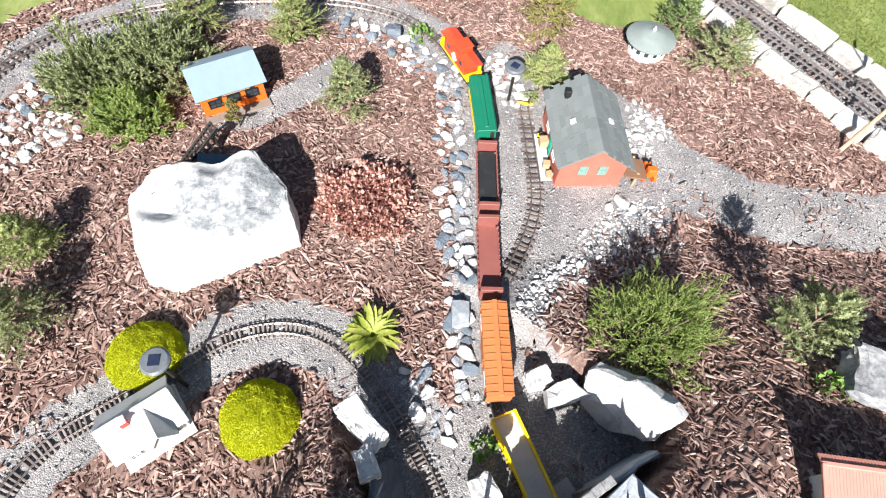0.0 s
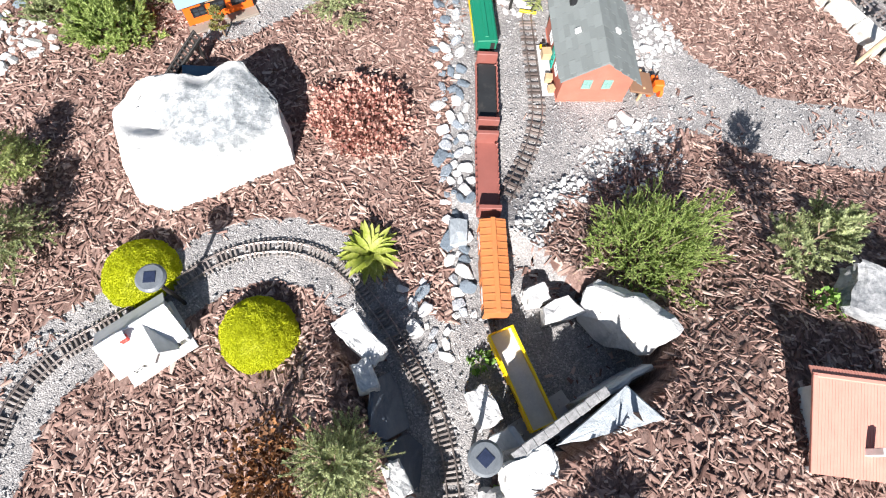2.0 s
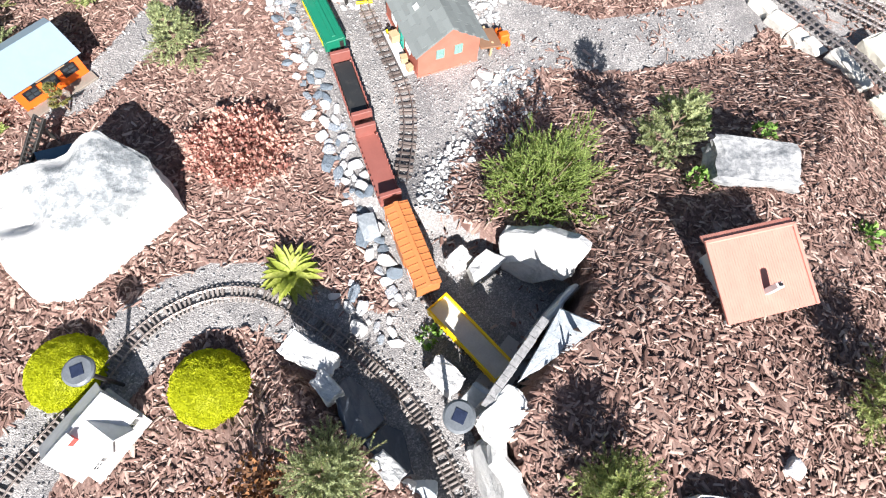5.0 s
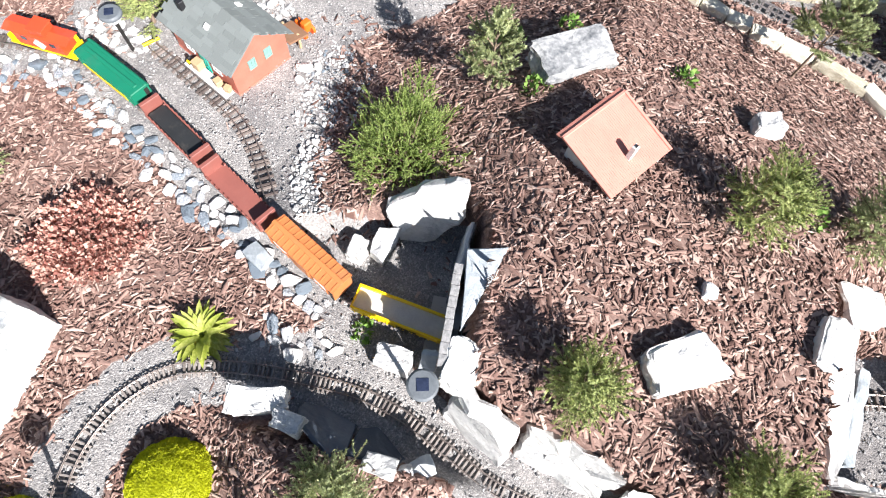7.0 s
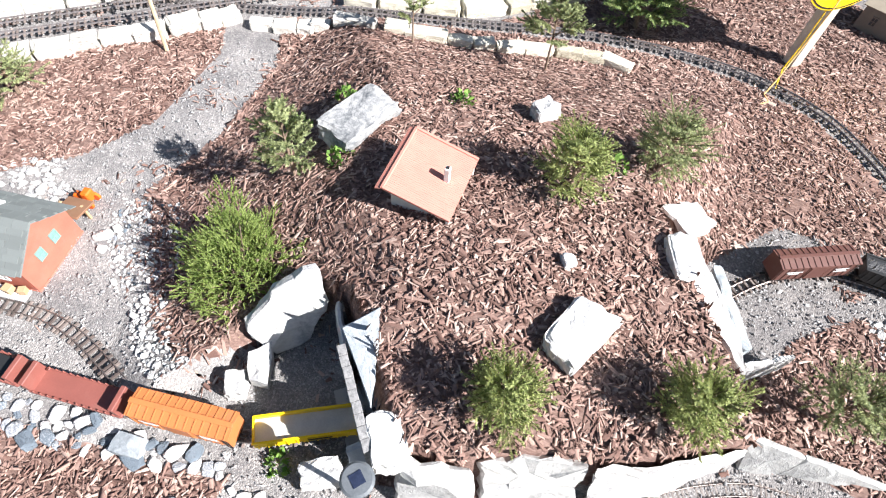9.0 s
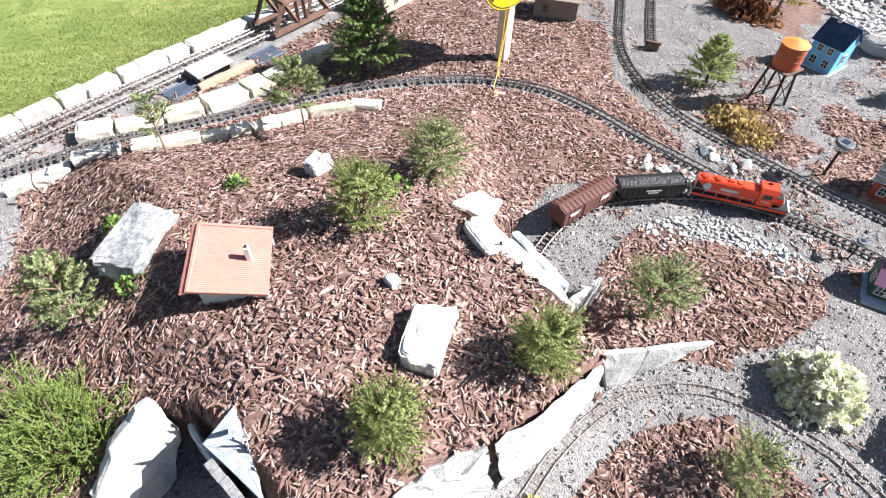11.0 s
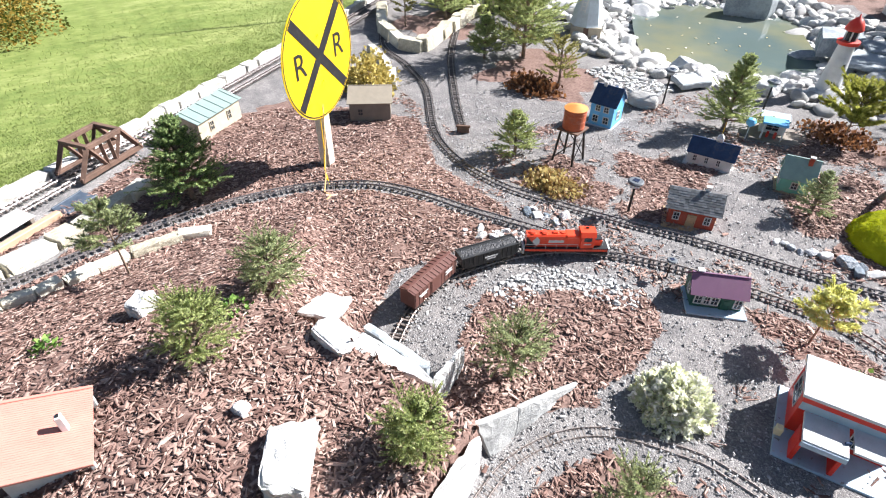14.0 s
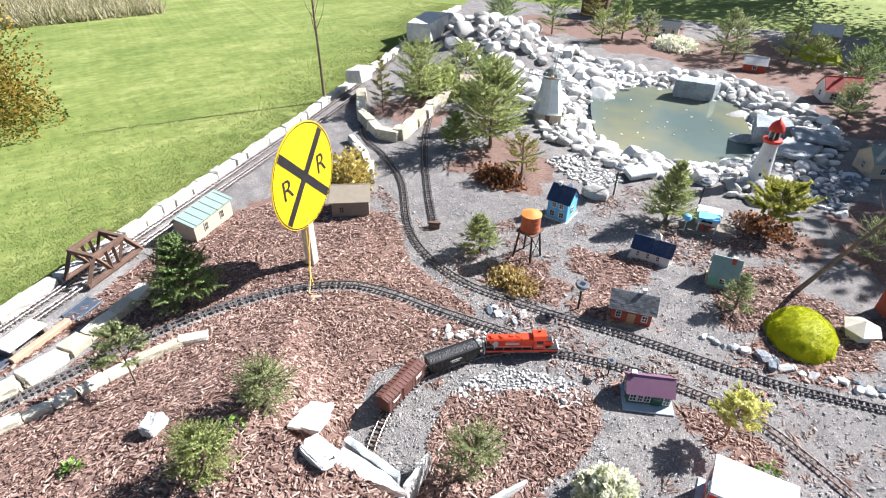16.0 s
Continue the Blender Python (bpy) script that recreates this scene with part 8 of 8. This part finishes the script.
def locomotive(s):
    L = 0.50
    c = rolling("locomotive", "orange-red diesel locomotive with black and white ends", s, L, "locomotive")
    part("walkway", box(0.47, 0.10, 0.012, (0, 0, 0.05), 0.002), BLACK, c)
    part("side_sill", box(0.46, 0.104, 0.016, (0, 0, 0.043), 0.002), LOCO_RED, c)
    hood = part("long_hood", prism([(-0.031, 0.055), (0.031, 0.055), (0.031, 0.128), (0.022, 0.138), (-0.022, 0.138), (-0.031, 0.128)], 0.30), LOCO_RED, c)
    hood.matrix_local = pose(-0.075, 0, 0, 0, 0, 90)
    for x in (-0.19, -0.125):
        f = part("fan", cyl(0.021, 0.021, 0.008, 20, (x, 0, 0.137)), LOCO_RED, c)
        part("fan_grille", cyl(0.015, 0.015, 0.003, 16, (x, 0, 0.1445)), paint("fan_dark" + str(int(-x * 1000)), (0.45, 0.05, 0.02)), f)
    part("blower", cyl(0.015, 0.015, 0.007, 16, (-0.02, 0, 0.137)), LOCO_RED, c)
    part("exhaust", box(0.03, 0.022, 0.01, (-0.065, 0, 0.142), 0.003), LOCO_RED, c)
    part("dynamic_brake", box(0.075, 0.07, 0.022, (0.03, 0, 0.128), 0.005), LOCO_RED, c)
    cab = part("cab", prism([(-0.046, 0.055), (0.046, 0.055), (0.046, 0.138), (0.03, 0.158), (-0.03, 0.158), (-0.046, 0.138)], 0.075), LOCO_RED, c)
    cab.matrix_local = pose(0.112, 0, 0, 0, 0, 90)
    part("cab_roof", prism([(-0.052, 0.137), (0.052, 0.137), (0.034, 0.163), (-0.034, 0.163)], 0.085), LOCO_RED, c).matrix_local = pose(0.112, 0, 0, 0, 0, 90)
    for sd in (-1, 1):
        part("side_window", box(0.042, 0.003, 0.028, (0.112, sd * 0.046, 0.118), 0.001), GLASS, c)
        part("windshield", box(0.003, 0.026, 0.024, (0.1505, sd * 0.026, 0.12), 0.001), GLASS, c)
    nose = part("nose", box(0.05, 0.05, 0.048, (0.175, 0, 0.08), 0.006), LOCO_RED, c)
    part("nose_top", box(0.046, 0.046, 0.004, (0.174, 0, 0.105), 0.001), BLACK, nose)
    part("nose_stripe", box(0.004, 0.05, 0.03, (0.2015, 0, 0.08), 0.001), WHITE_P, nose)
    for x, sgn in ((0.238, 1), (-0.238, -1)):
        part("pilot", box(0.012, 0.1, 0.042, (x, 0, 0.036), 0.002), WHITE_P, c)
        for k in range(4):
            part("pilot_stripe", box(0.0022, 0.012, 0.046, (x + sgn * 0.0066, -0.038 + 0.025 * k, 0.036), 0.0, (35, 0, 0)), BLACK, c)
        part("steps", box(0.03, 0.108, 0.02, (x - sgn * 0.02, 0, 0.025), 0.002), BLACK, c)
    # the emblem at the rear: plain half-round and wedge
    for sd in (-1, 1):
        part("emblem", prism([(-0.225, 0.06), (-0.165, 0.06), (-0.195, 0.094), (-0.225, 0.128)], 0.0016), BLACK, c).matrix_local = pose(0, sd * 0.0318, 0)
        part("emblem", prism([(-0.19, 0.09), (-0.165, 0.062), (-0.152, 0.082), (-0.152, 0.108), (-0.168, 0.126), (-0.19, 0.1)], 0.0016), WHITE_P, c).matrix_local = pose(0, sd * 0.0322, 0)
        part("lettering", box(0.085, 0.0016, 0.017, (-0.06, sd * 0.0318, 0.095)), WHITE_P, c)
        part("lettering", box(0.04, 0.0016, 0.007, (0.112, sd * 0.0468, 0.085)), WHITE_P, c)
        part("hand_rail", tube([(-0.235, sd * 0.048, 0.085), (0.06, sd * 0.048, 0.085)], 0.0014, 5), WHITE_P, c)
        for k in range(6):
            part("stanchion", tube([(-0.235 + 0.059 * k, sd * 0.048, 0.055), (-0.235 + 0.059 * k, sd * 0.048, 0.086)], 0.0013, 5), WHITE_P, c)
        for k in range(9):
            part("hood_door", box(0.022, 0.002, 0.05, (-0.2 + 0.031 * k, sd * 0.0312, 0.093), 0.0005), LOCO_RED, c)
    part("fuel_tank", box(0.11, 0.075, 0.026, (0, 0, 0.025), 0.008), BLACK, c)
    part("headlight", cyl(0.006, 0.006, 0.004, 12, (0.1535, 0, 0.145), (0, 90, 0)), WHITE_P, c)
    part("horn", cyl(0.004, 0.006, 0.02, 8, (0.1, 0.012, 0.168), (0, 90, 0)), IRON, c)
    return c


def caboose(s):
    L, W = 0.36, 0.10
    c = rolling("caboose", "orange-red caboose with yellow ends and a cupola", s, L)
    part("platform", box(L - 0.01, W, 0.008, (0, 0, 0.048), 0.001), YELLOW, c)
    part("body", box(0.25, W - 0.008, 0.085, (0, 0, 0.092), 0.002), LOCO_RED, c)
    part("roof", prism([(-W / 2, 0.133), (W / 2, 0.133), (0.0, 0.146)], L - 0.02), LOCO_RED, c).matrix_local = pose(0, 0, 0, 0, 0, 90)
    cu = part("cupola", box(0.075, 0.08, 0.035, (0.02, 0, 0.158), 0.002), LOCO_RED, c)
    part("cupola_roof", box(0.085, 0.09, 0.006, (0.02, 0, 0.178), 0.002), LOCO_RED, cu)
    for sd in (-1, 1):
        for x in (-0.07, 0.08):
            part("window", box(0.03, 0.003, 0.025, (x, sd * (W / 2 - 0.003), 0.105), 0.001), GLASS, c)
        part("emblem", box(0.05, 0.002, 0.05, (0.0, sd * (W / 2 - 0.003), 0.085), 0.0, (0, 45, 0)), WHITE_P, c)
    for x in (-1, 1):
        part("end_rail", box(0.003, W - 0.01, 0.04, (x * (L / 2 - 0.01), 0, 0.07)), YELLOW, c)
        part("ladder", box(0.003, 0.02, 0.09, (x * (L / 2 - 0.015), 0.03, 0.09)), YELLOW, c)
    return c


# engine, coal and one boxcar out of the far mouth; the rest of the train still before the near one
S_OUT, S_IN = 9.43, 5.52
loco = locomotive(S_OUT)
loco.matrix_world = loco.matrix_world @ Matrix.Diagonal((1.14, 1.04, 1.08, 1))
hopper(S_OUT - 0.53, "coal_hopper", "black coal hopper car heaped with coal", CAR_BLACK, COAL)
boxcar("boxcar", "dark brown ribbed boxcar with white lettering bars", S_OUT - 0.985, BOX_BROWN, BOX_BROWN)
gondola(S_IN + 0.46)
boxcar("boxcar", "orange-brown ribbed boxcar with a raised running board", S_IN, BOX_ORANGE, BOX_ORANGE)
bulkhead(S_IN - 0.46, "flat_car", "reddish brown bulkhead flat car, empty")
bulkhead(S_IN - 0.91, "flat_car", "maroon bulkhead flat car with a dark load", True)
hopper(S_IN - 1.365, "covered_hopper", "green covered hopper car with yellow sides", CAR_GREEN, None, YELLOW)
caboose(S_IN - 1.80)
track(T_MAIN, "model railway track with brown ties on grey gravel", RAIL, TIE_ME)
track(T_SIDING, "short curved siding track ending at a yellow buffer", RAIL, TIE_ME)
track(T_LOOP, "curved model railway track round the lime green mounds", RAIL, TIE_DUSTY_ME, lambda v: -0.002 - 0.0122 * sst((-1.25 - v) / 0.4), 0.0235)
track(T_EAST, "black model railway track laid over bark mulch", RAIL_DARK, TIE_DARK_ME, 0.008)
track(T_TOWN, "dark model railway track past the little station", RAIL_DARK, TIE_DARK_ME)
track(T_SPUR, "dark spur track with a buffer at its end", RAIL_DARK, TIE_DARK_ME)
track(T_WALL_A, "model railway track along the lawn edging", RAIL_DARK, TIE_ME, 0.03)
track(T_WALL_B, "second model railway track along the lawn edging", RAIL_DARK, TIE_ME, 0.03)
